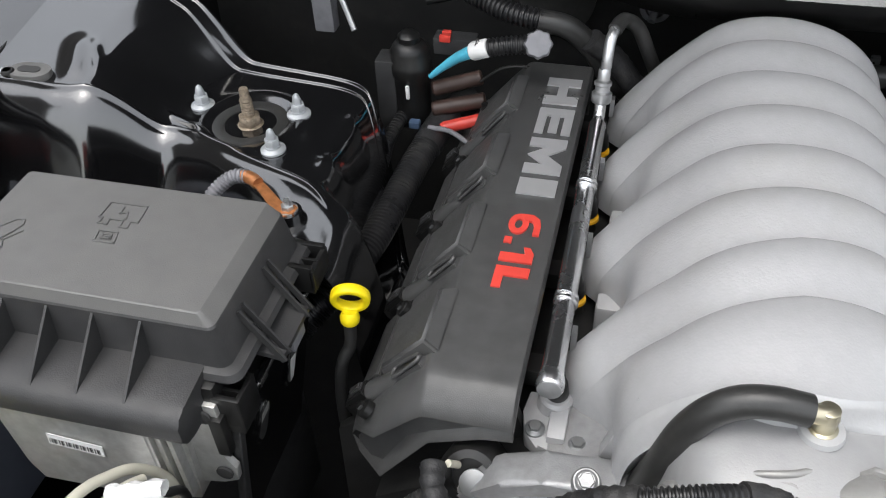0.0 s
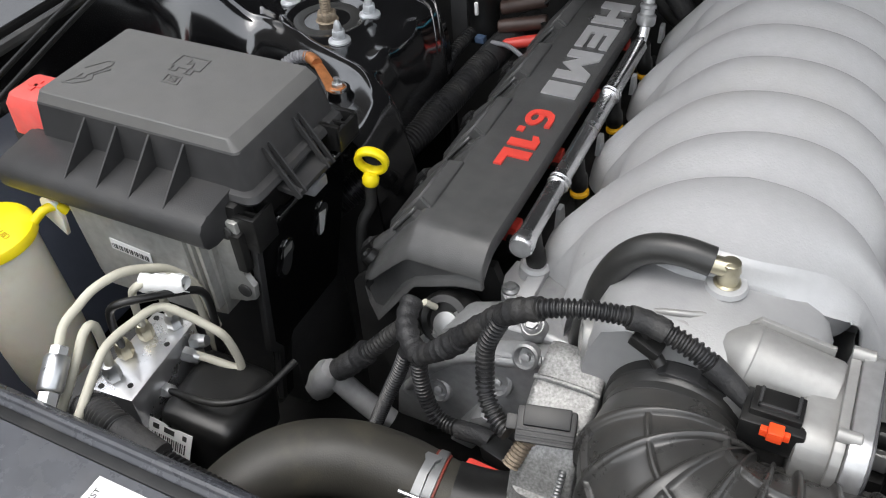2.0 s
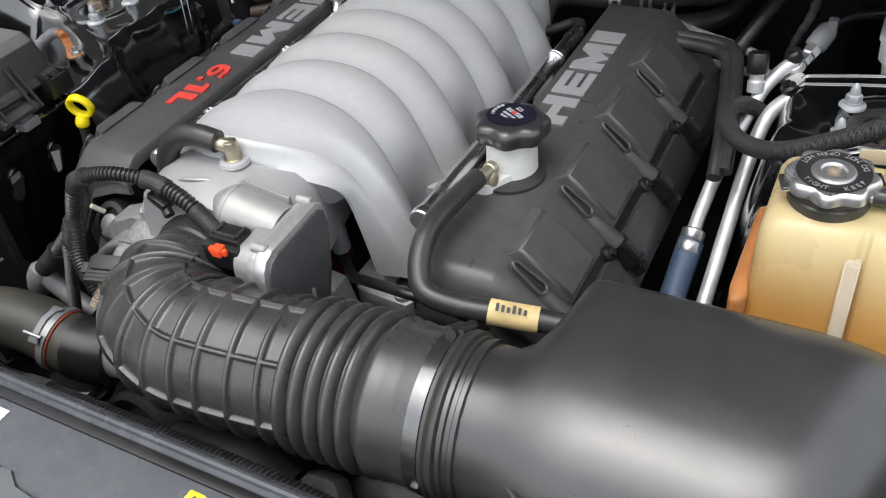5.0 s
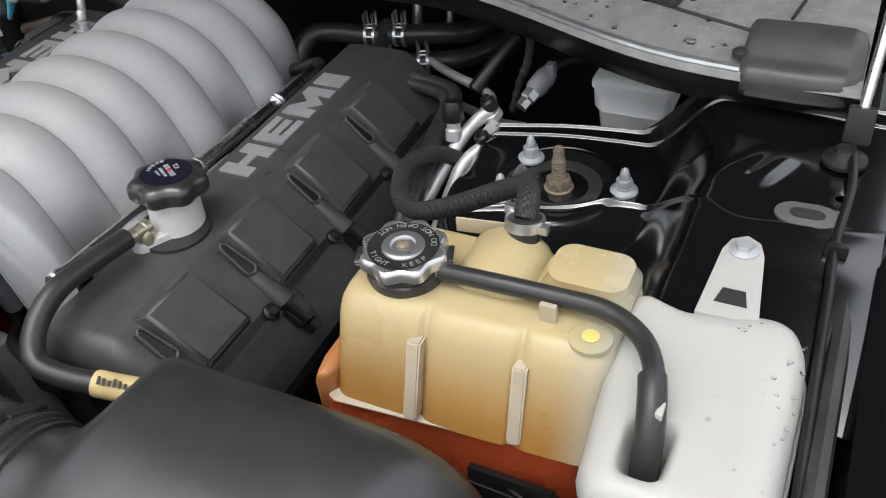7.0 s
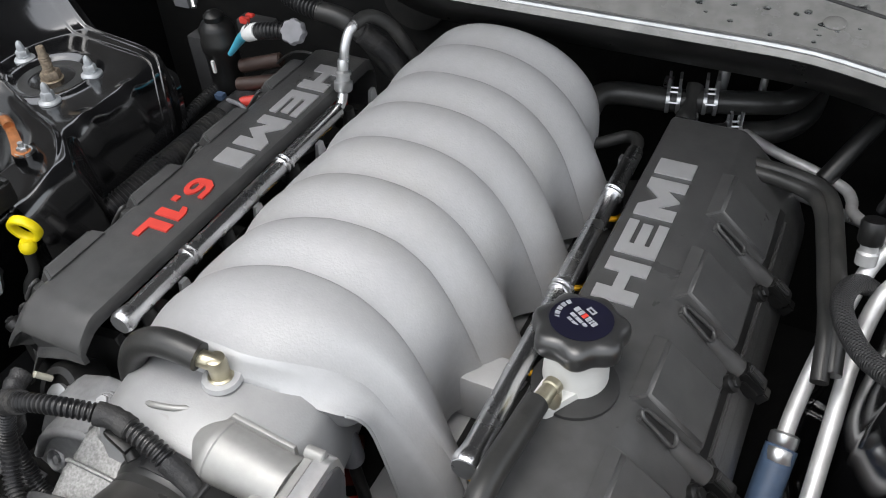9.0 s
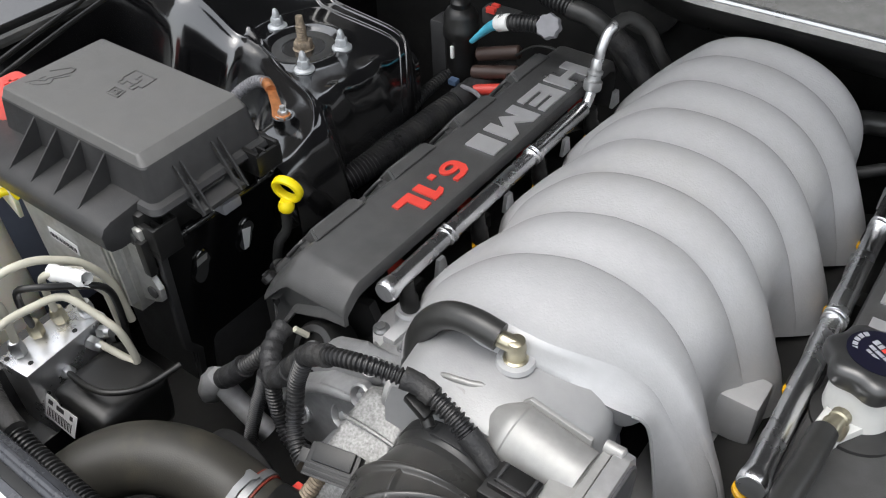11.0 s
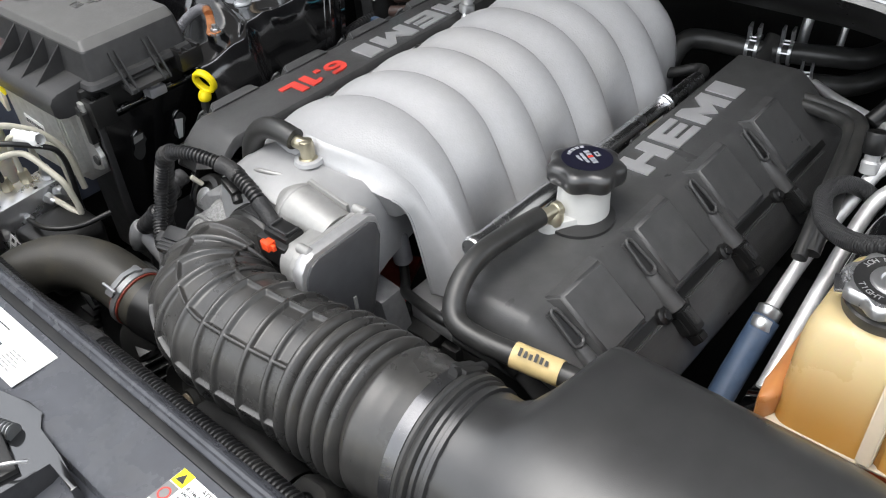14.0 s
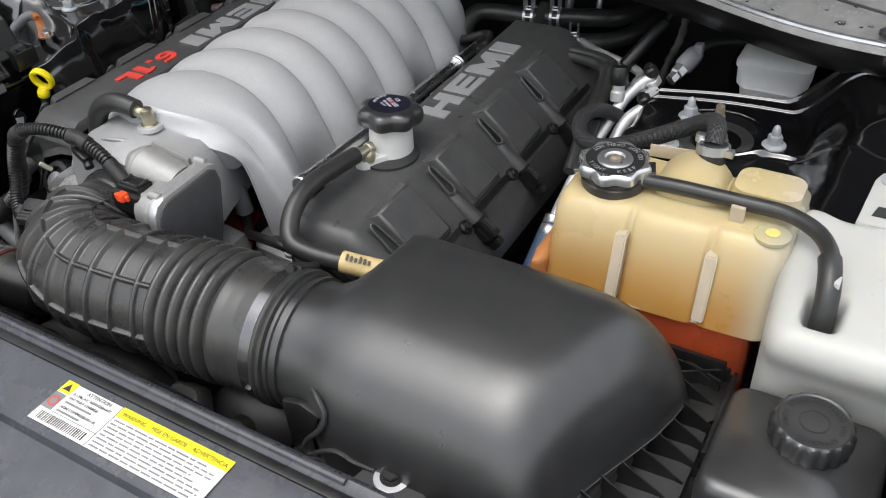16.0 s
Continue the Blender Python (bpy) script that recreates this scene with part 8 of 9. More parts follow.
    part("shroud", box(-0.33, 0.36, -0.090, -0.072, 0.50, 0.79, 0.004), M_DARK, d)
    part("shroud_lip", tube([(0.06, -0.055, 0.80), (0.12, -0.05, 0.815), (0.17, -0.055, 0.80)], 0.02, 16), M_DARK, d)


front_runs()


def hood_latch():
    ob = thing("hood_latch", (0.02, -0.21, 0.88), "black hood latch with grey spring in the front panel", "hood latch")
    rim = [(-0.06, -0.172), (-0.014, -0.172), (0.004, -0.168), (0.020, -0.161), (0.040, -0.160), (0.052, -0.170), (0.086, -0.172), (0.120, -0.177), (0.120, -0.183), (0.086, -0.179), (0.080, -0.25), (-0.06, -0.25)]
    part("base_plate", prism(rim, 'z', 0.868, 0.8950, 0.0012), M_PAINT, ob)
    part("spring", corrugated([(-0.02, -0.205, 0.899), (0.012, -0.195, 0.900), (0.044, -0.183, 0.898)], 0.0065, 0.0030, 0.2, 14), M_CLAMP, ob, "grey coil spring")
    part("lever", turned(box(-0.030, 0.030, -0.014, 0.014, -0.003, 0.003, 0.0015), pose(0.045, -0.205, 0.900, 0, 6, -12)), M_COCOIL, ob)
    part("rivet", lathe([(0.004, 0), (0.004, 0.002), (0.001, 0.003)], (0.050, -0.205, 0.9025), seg=14), M_STEEL, ob)
    part("return_spring", tube([(0.062, -0.215, 0.904), (0.075, -0.200, 0.906), (0.080, -0.19, 0.902)], 0.0014, 8, 0.003), M_STEEL, ob)
    return ob


hood_latch()


# ---- stickers on the front panel ----
def emission_label():
    ob = thing("emission_sticker", (-0.14, -0.14, 0.897), "white emission information sticker with black print", "sticker")
    part("paper", box(-0.288, -0.004, -0.163, -0.124, 0.8946, 0.8954), M_PAPER, ob)
    fr = place((-0.288, -0.163, 0.8956), (1, 0, 0), (0, 1, 0))
    words("part_number", "05038161AB", 0.0062, fr @ pose(0.032, 0.0325, 0), M_INK, ob, 0.0001)
    words("heading", "VEHICLE EMISSION CONTROL INFORMATION", 0.0034, fr @ pose(0.018, 0.0275, 0), M_INK, ob, 0.0001)
    words("side_word", "CATALYST", 0.0062, fr @ pose(0.0085, 0.002, 0, 0, 0, 90), M_INK, ob, 0.0001)
    rnd = random.Random(4)
    for r in range(7):
        x = 0.016
        while x < 0.125:
            w = 0.004 + 0.009 * rnd.random()
            part("printed_bar", turned(box(x, min(x + w, 0.128), 0.0035 + 0.0033 * r, 0.0046 + 0.0033 * r, 0, 0.0002), fr), M_GREYINK, ob)
            x += w + 0.0015
    for k in range(14):
        part("code_bar", turned(box(0.014 + 0.0018 * k, 0.0149 + 0.0018 * k, -0.0, 0.003, 0, 0.0002), fr), M_INK, ob)
    for r, (xa, xb) in enumerate(((0.244, 0.268), (0.244, 0.262), (0.244, 0.270), (0.246, 0.266), (0.246, 0.262), (0.246, 0.270))):
        for c in range(3):
            part("printed_bar", turned(box(xa + (xb - xa) * c / 3, xa + (xb - xa) * (c + 0.8) / 3, 0.006 + 0.0028 * r, 0.0069 + 0.0028 * r, 0, 0.0002), fr), M_GREYINK, ob)
    # hose routing diagram
    for x0, y0, x1, y1 in ((0.190, 0.010, 0.190, 0.020), (0.190, 0.020, 0.205, 0.020), (0.205, 0.020, 0.205, 0.030), (0.205, 0.030, 0.222, 0.030), (0.196, 0.006, 0.214, 0.006), (0.214, 0.006, 0.214, 0.018), (0.214, 0.018, 0.232, 0.018), (0.232, 0.008, 0.232, 0.018), (0.218, 0.008, 0.232, 0.008)):
        part("diagram_line", turned(box(min(x0, x1) - 0.00055, max(x0, x1) + 0.00055, min(y0, y1) - 0.00055, max(y0, y1) + 0.00055, 0, 0.0002), fr), M_INK, ob)
    return ob


emission_label()


def refrigerant_label():
    ob = thing("refrigerant_sticker", (0.25, -0.14, 0.897), "white and yellow air conditioning warning sticker", "sticker")
    fr = place((0.166, -0.164, 0.8946), (1, 0, 0), (0, 1, 0))
    part("paper", turned(box(0.0, 0.172, 0.0, 0.040, 0, 0.0008), fr), M_PAPER, ob)
    up = fr @ pose(0, 0, 0.0009)
    part("black_field", turned(box(0.0, 0.0115, 0.012, 0.028, 0, 0.0002), up), M_GREYINK, ob)
    part("yellow_square", turned(box(0.0005, 0.0125, 0.029, 0.0405, 0, 0.0003), up), M_LYELLOW, ob)
    part("warning_triangle", turned(prism([(0.0025, 0.0315), (0.0105, 0.0315), (0.0065, 0.0385)], 'z', 0, 0.0005), up), M_INK, ob)
    part("yellow_band", turned(box(0.062, 0.1725, 0.031, 0.0405, 0, 0.0003), up), M_LYELLOW, ob)
    part("red_ring", turned(lathe([(0.0048, 0), (0.0048, 0.0004), (0.0036, 0.0004), (0.0036, 0)], (0.0060, 0.020, 0), seg=20), up), M_RED, ob)
    part("frame_line", turned(box(0.0612, 0.0617, 0.0, 0.040, 0, 0.0002), up), M_INK, ob)
    part("frame_line", turned(box(0.014, 0.0612, 0.0118, 0.0122, 0, 0.0002), up), M_INK, ob)
    T = lambda s, size, x, y: words("printed_line", s, size, up @ pose(x, y, 0.0005), M_INK, ob, 0.0001)
    T("ATTENTION", 0.0046, 0.026, 0.0352)
    T("R-134a A/C REFRIGERANT", 0.0036, 0.0155, 0.0305)
    T("FACTORY CHARGE:", 0.0036, 0.0155, 0.0262)
    T("NON COMPRESSOR OIL", 0.0036, 0.0155, 0.0172)
    T("WARNING    MISE EN GARDE    ADVERTENCIA", 0.0050, 0.066, 0.0335)
    rnd = random.Random(8)
    for k in range(24):
        part("code_bar", turned(box(0.006 + 0.0021 * k, 0.0067 + 0.0021 * k + 0.0006 * rnd.random(), 0.002, 0.0095, 0, 0.0002), up), M_INK, ob)
    for x0, x1, y in ((0.0155, 0.044, 0.0224), (0.0155, 0.040, 0.0138)):
        part("printed_bar", turned(box(x0, x1, y, y + 0.0018, 0, 0.0002), up), M_GREYINK, ob)
    for r in range(8):
        x = 0.064
        end = 0.168 - 0.02 * rnd.random()
        while x < end:
            w = 0.005 + 0.008 * rnd.random()
            part("printed_bar", turned(box(x, min(x + w, end), 0.0022 + 0.0036 * r, 0.0035 + 0.0036 * r, 0, 0.0002), up), M_GREYINK, ob)
            x += w + 0.0014
    return ob


refrigerant_label()

# ---- behind the engine and beside the tower: pipes, hoses, clamps ----
def spring_band(ob, p, d, r):
    d = Vector(d).normalized()
    up = Vector((0, 0, 1))
    up = (up - d * up.dot(d)).normalized()
    side = d.cross(up)
    p = Vector(p)
    bands = [lathe([(r + 0.0002, 0), (r + 0.0016, 0.0004), (r + 0.0016, 0.0040), (r + 0.0002, 0.0044)], p + d * k, d, 26) for k in (-0.0075, 0.0035)]
    bars = []
    for a in (20, 70, 110, 160):
        v = (side * math.cos(radians(a)) + up * math.sin(radians(a))) * (r + 0.0008)
        bars.append(rod(p + v - d * 0.005, p + v + d * 0.006, 0.0014, seg=6))
    m = Matrix((side, d, up)).transposed().to_4x4()
    m.translation = p + up * (r + 0.001)
    loop = merge(*[merge(box(-0.0075, -0.0055, y0, y0 + 0.003, 0, 0.017, 0.0005), box(0.0055, 0.0075, y0, y0 + 0.003, 0, 0.017, 0.0005), box(-0.0075, 0.0075, y0, y0 + 0.003, 0.015, 0.017, 0.0005)) for y0 in (-0.007, 0.004)])
    part("spring_clamp", merge(*bands, *bars, turned(loop, m)), M_STEEL, ob, "bright spring band clamp")


def heater_hoses():
    a = thing("heater_hose", (0.2, 0.69, 0.87), "black rubber heater hose with two spring clamps", "hose", "heater hoses")
    part("hose", tube([(0.100, 0.600, 0.80), (0.100, 0.622, 0.845), (0.104, 0.655, 0.872), (0.125, 0.672, 0.874), (0.180, 0.682, 0.872), (0.225, 0.692, 0.874), (0.265, 0.703, 0.876), (0.295, 0.73, 0.87), (0.31, 0.80, 0.86)], 0.0125, 18, 0.005), M_RUBBER, a)
    spring_band(a, (0.180, 0.682, 0.872), (1, 0.2, 0), 0.0127)
    spring_band(a, (0.217, 0.690, 0.8735), (1, 0.2, 0), 0.0127)
    spring_band(a, (0.100, 0.612, 0.825), (0, 0.35, 0.9), 0.0127)
    part("tee", lathe([(0.009, -0.03), (0.009, 0.0), (0.011, 0.004), (0.011, 0.010)], (0.199, 0.672, 0.868), (0, -0.6, -0.5), 16), M_RUBBER, a)
    b = thing("heater_hose", (0.25, 0.70, 0.84), "black rubber heater hose with spring clamp", "hose", "heater hoses")
    part("hose", tube([(0.190, 0.668, 0.835), (0.215, 0.676, 0.838), (0.250, 0.690, 0.842), (0.290, 0.715, 0.84), (0.312, 0.76, 0.84), (0.315, 0.83, 0.84)], 0.0125, 18, 0.005), M_RUBBER, b)
    spring_band(b, (0.246, 0.688, 0.8415), (1, 0.4, 0), 0.0127)
    spring_band(b, (0.203, 0.672, 0.836), (1, 0.3, 0), 0.0127)
    c = thing("heater_pipe", (0.235, 0.74, 0.93), "bare aluminium heater pipes rising to the firewall", "pipe")
    part("pipe", tube([(0.220, 0.725, 0.86), (0.222, 0.74, 0.91), (0.225, 0.79, 0.96), (0.225, 0.84, 0.965)], 0.0065, 14), M_STEEL, c)
    part("pipe", tube([(0.262, 0.735, 0.87), (0.263, 0.75, 0.91), (0.265, 0.80, 0.95), (0.265, 0.84, 0.955)], 0.0042, 12), M_STEEL, c)
    part("bracket", box(0.155, 0.165, 0.74, 0.75, 0.84, 0.86, 0.002), M_STEEL, c)


heater_hoses()


def ac_lines():
    a = thing("air_conditioning_pipe", (0.385, 0.42, 0.85), "bare aluminium air conditioning pipes with black service cap", "pipe", "air conditioning pipes")
    part("pipe", tube([(0.423, 0.498, 0.915), (0.412, 0.492, 0.909), (0.398, 0.474, 0.893), (0.389, 0.448, 0.872), (0.378, 0.405, 0.842), (0.372, 0.372, 0.815), (0.370, 0.352, 0.80)], 0.0068, 16, 0.004), M_PIPE, a)
    part("pipe", tube([(0.428, 0.470, 0.892), (0.418, 0.462, 0.888), (0.408, 0.446, 0.876), (0.402, 0.415, 0.846), (0.400, 0.36, 0.81), (0.398, 0.29, 0.765)], 0.0072, 16, 0.004), M_PIPE, a)
    part("hose_ferrule", lathe([(0.0085, 0), (0.0115, 0.002), (0.0115, 0.010), (0.0100, 0.012), (0.0115, 0.014), (0.0115, 0.024), (0.010, 0.026)], (0.3705, 0.353, 0.802), (-0.03, -0.75, -0.6), 20), M_STEEL, a)
    part("blue_hose", tube([(0.3703, 0.345, 0.793), (0.368, 0.318, 0.772), (0.366, 0.28, 0.745), (0.364, 0.22, 0.70)], 0.0128, 18, 0.005), M_BLUE, a, "blue grey rubber hose")
    part("service_port", lathe([(0.0085, 0), (0.0085, 0.010), (0.0068, 0.012), (0.0068, 0.018)], (0.392, 0.470, 0.893), (-0.08, 0.25, 1), 18), M_PIPE, a)
    part("service_cap", lathe([(0.0095, 0), (0.0102, 0.002), (0.0102, 0.018), (0.009, 0.020), (0.001, 0.0205)], (0.3905, 0.4745, 0.911), (-0.08, 0.25, 1), 24, wave=lambda t, k: 1 + 0.02 * math.cos(12 * t)), M_COCOIL, a, "black screw cap")
    for p in ((0.4235, 0.500, 0.912), (0.4275, 0.473, 0.890)):
        p = Vector(p)
        part("flange_block", merge(lathe([(0.0095, 0), (0.0095, 0.007), (0.0085, 0.008)], p - Vector((0.001, 0, 0.006)), (-0.35, -0.25, 0.8), 20), lathe([(0.0092, 0.001), (0.0092, 0.005)], p + Vector((0.004, -0.016, -0.012)), (-0.35, -0.25, 0.8), 20)), M_PIPE, a)
        part("flange_bolt", merge(lathe([(0.0075, 0.006), (0.0075, 0.016), (0.005, 0.018)], p, (-0.35, -0.25, 0.8), 18), hexnut(p + Vector((-0.006, -0.004, 0.014)), (-0.35, -0.25, 0.8), 0.005, 0.005)), M_COCOIL, a)
    b = thing("air_conditioning_pipe", (0.33, 0.64, 0.85), "thin bare aluminium pipe along the firewall", "pipe", "air conditioning pipes")
    part("pipe", tube([(0.24, 0.70, 0.845), (0.293, 0.660, 0.850), (0.335, 0.638, 0.852), (0.365, 0.618, 0.854), (0.374, 0.600, 0.855), (0.377, 0.575, 0.86), (0.395, 0.545, 0.87)], 0.0055, 14, 0.004), M_PIPE, b)
    part("pipe", tube([(0.30, 0.625, 0.835), (0.345, 0.602, 0.842), (0.40, 0.56, 0.86), (0.44, 0.53, 0.88)], 0.005, 14, 0.004), M_STEEL, b)
    c = thing("vacuum_hose", (0.33, 0.58, 0.86), "pair of black rubber hoses bending round behind the valve cover", "hose")
    run = [(0.215, 0.648, 0.856), (0.240, 0.622, 0.868), (0.272, 0.592, 0.879), (0.317, 0.579, 0.884), (0.345, 0.566, 0.886), (0.3575, 0.545, 0.887), (0.366, 0.505, 0.886), (0.375, 0.455, 0.884), (0.383, 0.410, 0.880), (0.388, 0.37, 0.862)]
    part("hose", tube(run, 0.0075, 16, 0.004), M_RUBBER, c)
    part("hose", tube([(x - 0.007, y - 0.008, z - 0.003) for x, y, z in run], 0.0070, 16, 0.004), M_RUBBER, c)
    d = thing("pressure_switch", (0.43, 0.6, 0.89), "grey pressure switch plug on a black cable", "switch")
    part("plug", merge(lathe([(0.009, 0), (0.0115, 0.004), (0.0115, 0.024), (0.0095, 0.03)], (0.428, 0.590, 0.884), (0.28, 0.75, 0.35), 18), box(0.436, 0.446, 0.604, 0.616, 0.896, 0.910, 0.002)), M_GREYPLUG, d)
    part("body", lathe([(0.007, -0.022), (0.007, -0.012), (0.009, -0.010), (0.009, 0.0)], (0.428, 0.590, 0.884), (0.28, 0.75, 0.35), 6), M_MACH, d)
    part("cable", tube([(0.438, 0.614, 0.900), (0.455, 0.635, 0.903), (0.49, 0.66, 0.90), (0.53, 0.70, 0.89)], 0.0055, 12), M_COCOIL, d)
    e = thing("taped_cable", (0.41, 0.62, 0.93), "black taped cable hanging from the cowl", "cable")
    part("cable", tube([(0.425, 0.595, 0.975), (0.424, 0.598, 0.945), (0.418, 0.602, 0.912), (0.408, 0.604, 0.885), (0.40, 0.60, 0.85)], 0.0045, 10, 0.004, prof=lambda s, L: 1 + 0.18 * math.sin(s * 420)), M_TAPE, e)
    part("tie_tail", rod((0.425, 0.594, 0.975), (0.418, 0.585, 0.985), 0.0015, seg=6), M_COCOIL, e)
    f = thing("wiper_linkage", (0.37, 0.66, 0.89), "black rod reaching up under the cowl", "rod")
    part("rod", merge(rod((0.345, 0.62, 0.855), (0.380, 0.67, 0.905), 0.0095, 0.0085, 14, 0.002), rod((0.380, 0.67, 0.905), (0.41, 0.72, 0.955), 0.0045, seg=10)), M_COCOIL, f)


ac_lines()


def brake_reservoir():
    ob = thing("brake_reservoir", (0.54, 0.63, 0.86), "white translucent brake fluid reservoir behind the tower", "reservoir")
    cx, cy = 0.531, 0.625
    part("tank", rings([rrect(cx, cy, 0.032, 0.026, 0.010, 0.835, 5), rrect(cx, cy, 0.035, 0.029, 0.010, 0.868, 5), rrect(cx, cy, 0.036, 0.030, 0.010, 0.8705, 5), rrect(cx, cy, 0.040, 0.028, 0.010, 0.873, 5), rrect(cx, cy, 0.041, 0.029, 0.010, 0.894, 5),
                        rrect(cx, cy, 0.043, 0.030, 0.010, 0.896, 5), rrect(cx, cy, 0.043, 0.030, 0.010, 0.902, 5), rrect(cx, cy, 0.036, 0.024, 0.010, 0.906, 5)]), M_PAPER, ob)
    part("booster", lathe([(0.10, 0), (0.11, 0.02), (0.11, 0.06), (0.09, 0.08)], (0.56, 0.74, 0.80), (0, 1, 0), 36), M_PAINT, ob, "black brake booster shell")
    return ob


brake_reservoir()


def cowl_details():
    ob = thing("hinge_cover", (0.68, 0.50, 1.0), "moulded grey rubber cover at the end of the cowl", "cover")
    loops = []
    for x, k in ((0.644, 0.80), (0.647, 0.96), (0.652, 1.0), (0.69, 1.02), (0.720, 1.0), (0.730, 0.9), (0.734, 0.6)):
        pr = [(0.480, 0.980), (0.4765, 0.988), (0.477, 0.997), (0.482, 1.004), (0.489, 1.006), (0.497, 1.0085), (0.503, 1.016), (0.530, 1.023), (0.540, 1.018), (0.543, 0.990)]
        cy, cz = 0.508, 1.0
        loops.append([(x, cy + (y - cy) * k, cz + (z - cz) * k) for y, z in pr])
    part("cover", rings(loops), M_SKIRT, ob, smooth=50)
    part("nub", lathe([(0.007, 0), (0.007, 0.004), (0.004, 0.006)], (0.642, 0.500, 1.004), seg=16), M_PLASTIC, ob)
    # gas strut of the hood
    st = thing("hood_strut", (0.737, 0.45, 0.98), "chrome gas strut rod with black ball joint on the fender", "hood strut")
    p, q = Vector((0.7385, 0.455, 0.985)), Vector((0.752, 0.62, 1.34))
    part("rod", rod(p, q, 0.0042, seg=14), M_CHROME, st)
    part("joint", turned(box(-0.010, 0.010, -0.009, 0.009, -0.012, 0.016, 0.003), Matrix.Translation(p - Vector((0, 0, 0.004))) @ pose(0, 0, 0, -22, 0, 0)), M_COCOIL, st)
    part("ball_stud", merge(lathe([(0.016, 0), (0.016, 0.003), (0.010, 0.005), (0.006, 0.010)], (0.734, 0.435, 0.9635), seg=24), hexnut((0.732, 0.437, 0.968), (0, 0, 1), 0.007, 0.006)), M_DARK, st)
    cb = thing("fender_cable", (0.74, 0.3, 0.96), "thin black cable clipped along the fender channel", "cable")
    part("cable", tube([(0.737, 0.445, 0.972), (0.742, 0.40, 0.967), (0.739, 0.34, 0.962), (0.741, 0.28, 0.958), (0.745, 0.15, 0.945), (0.75, 0.02, 0.93)], 0.0032, 10, 0.006), M_COCOIL, cb)
    part("cable_tie", box(0.733, 0.748, 0.328, 0.334, 0.957, 0.967, 0.002), M_COCOIL, cb)
    # seam of the cowl top and a clip
    sm = thing("cowl_seam", (0.45, 0.66, 1.01), "dark joint line and clip across the cowl", "seam", kind="structure")
    zt = lambda x, y: 1.0 + float(np.interp(y - lip_y(x), (0.016, 0.022, 0.07, 0.16, 0.30), (-0.0015, 0.0, 0.010, 0.032, 0.075)))
    line = [(x, y, zt(x, y) + 0.0008) for x, y in ((0.18, 0.70), (0.30, 0.672), (0.42, 0.628), (0.50, 0.592), (0.58, 0.556), (0.645, 0.536))]
    part("joint", tube(line, 0.0016, 6, 0.02), M_INK, sm)
    line = [(x, y, zt(x, y) + 0.0008) for x, y in ((0.672, 0.556), (0.682, 0.60), (0.690, 0.66), (0.695, 0.72))]
    part("joint", tube(line, 0.0016, 6, 0.02), M_INK, sm)
    part("clip", turned(box(-0.016, 0.016, -0.007, 0.007, 0, 0.006, 0.002), pose(0.562, 0.568, zt(0.562, 0.568), 10, 0, -20)), M_PLASTIC, sm)
    part("rivet_cap", lathe([(0.010, 0), (0.010, 0.001), (0.006, 0.003), (0.001, 0.0035)], (0.318, 0.640, zt(0.318, 0.640)), (0, -0.15, 1), 22), M_COWL, sm)
    # water drops
    rnd = random.Random(11)
    for k in range(90):
        x = 0.20 + 0.44 * rnd.random()
        y = lip_y(x) + 0.02 + 0.20 * rnd.random() ** 1.2
        r = 0.0014 + 0.0030 * rnd.random() ** 2
        bm = lathe([(r, 0), (r * 0.92, r * 0.25), (r * 0.6, r * 0.5), (r * 0.05, r * 0.58)], (0, 0, 0), (0, 0, 1), 10)
        bm.transform(Matrix.Diagonal((1.0 + 0.8 * rnd.random(), 1.0, 1.0, 1.0)))
        part("water_drop", turned(bm, Matrix.Translation((x, y, zt(x, y) + 0.0002)) @ pose(0, 0, 0, 12, 0, 40 * rnd.random())), M_WATER, sm)
    return ob


cowl_details()


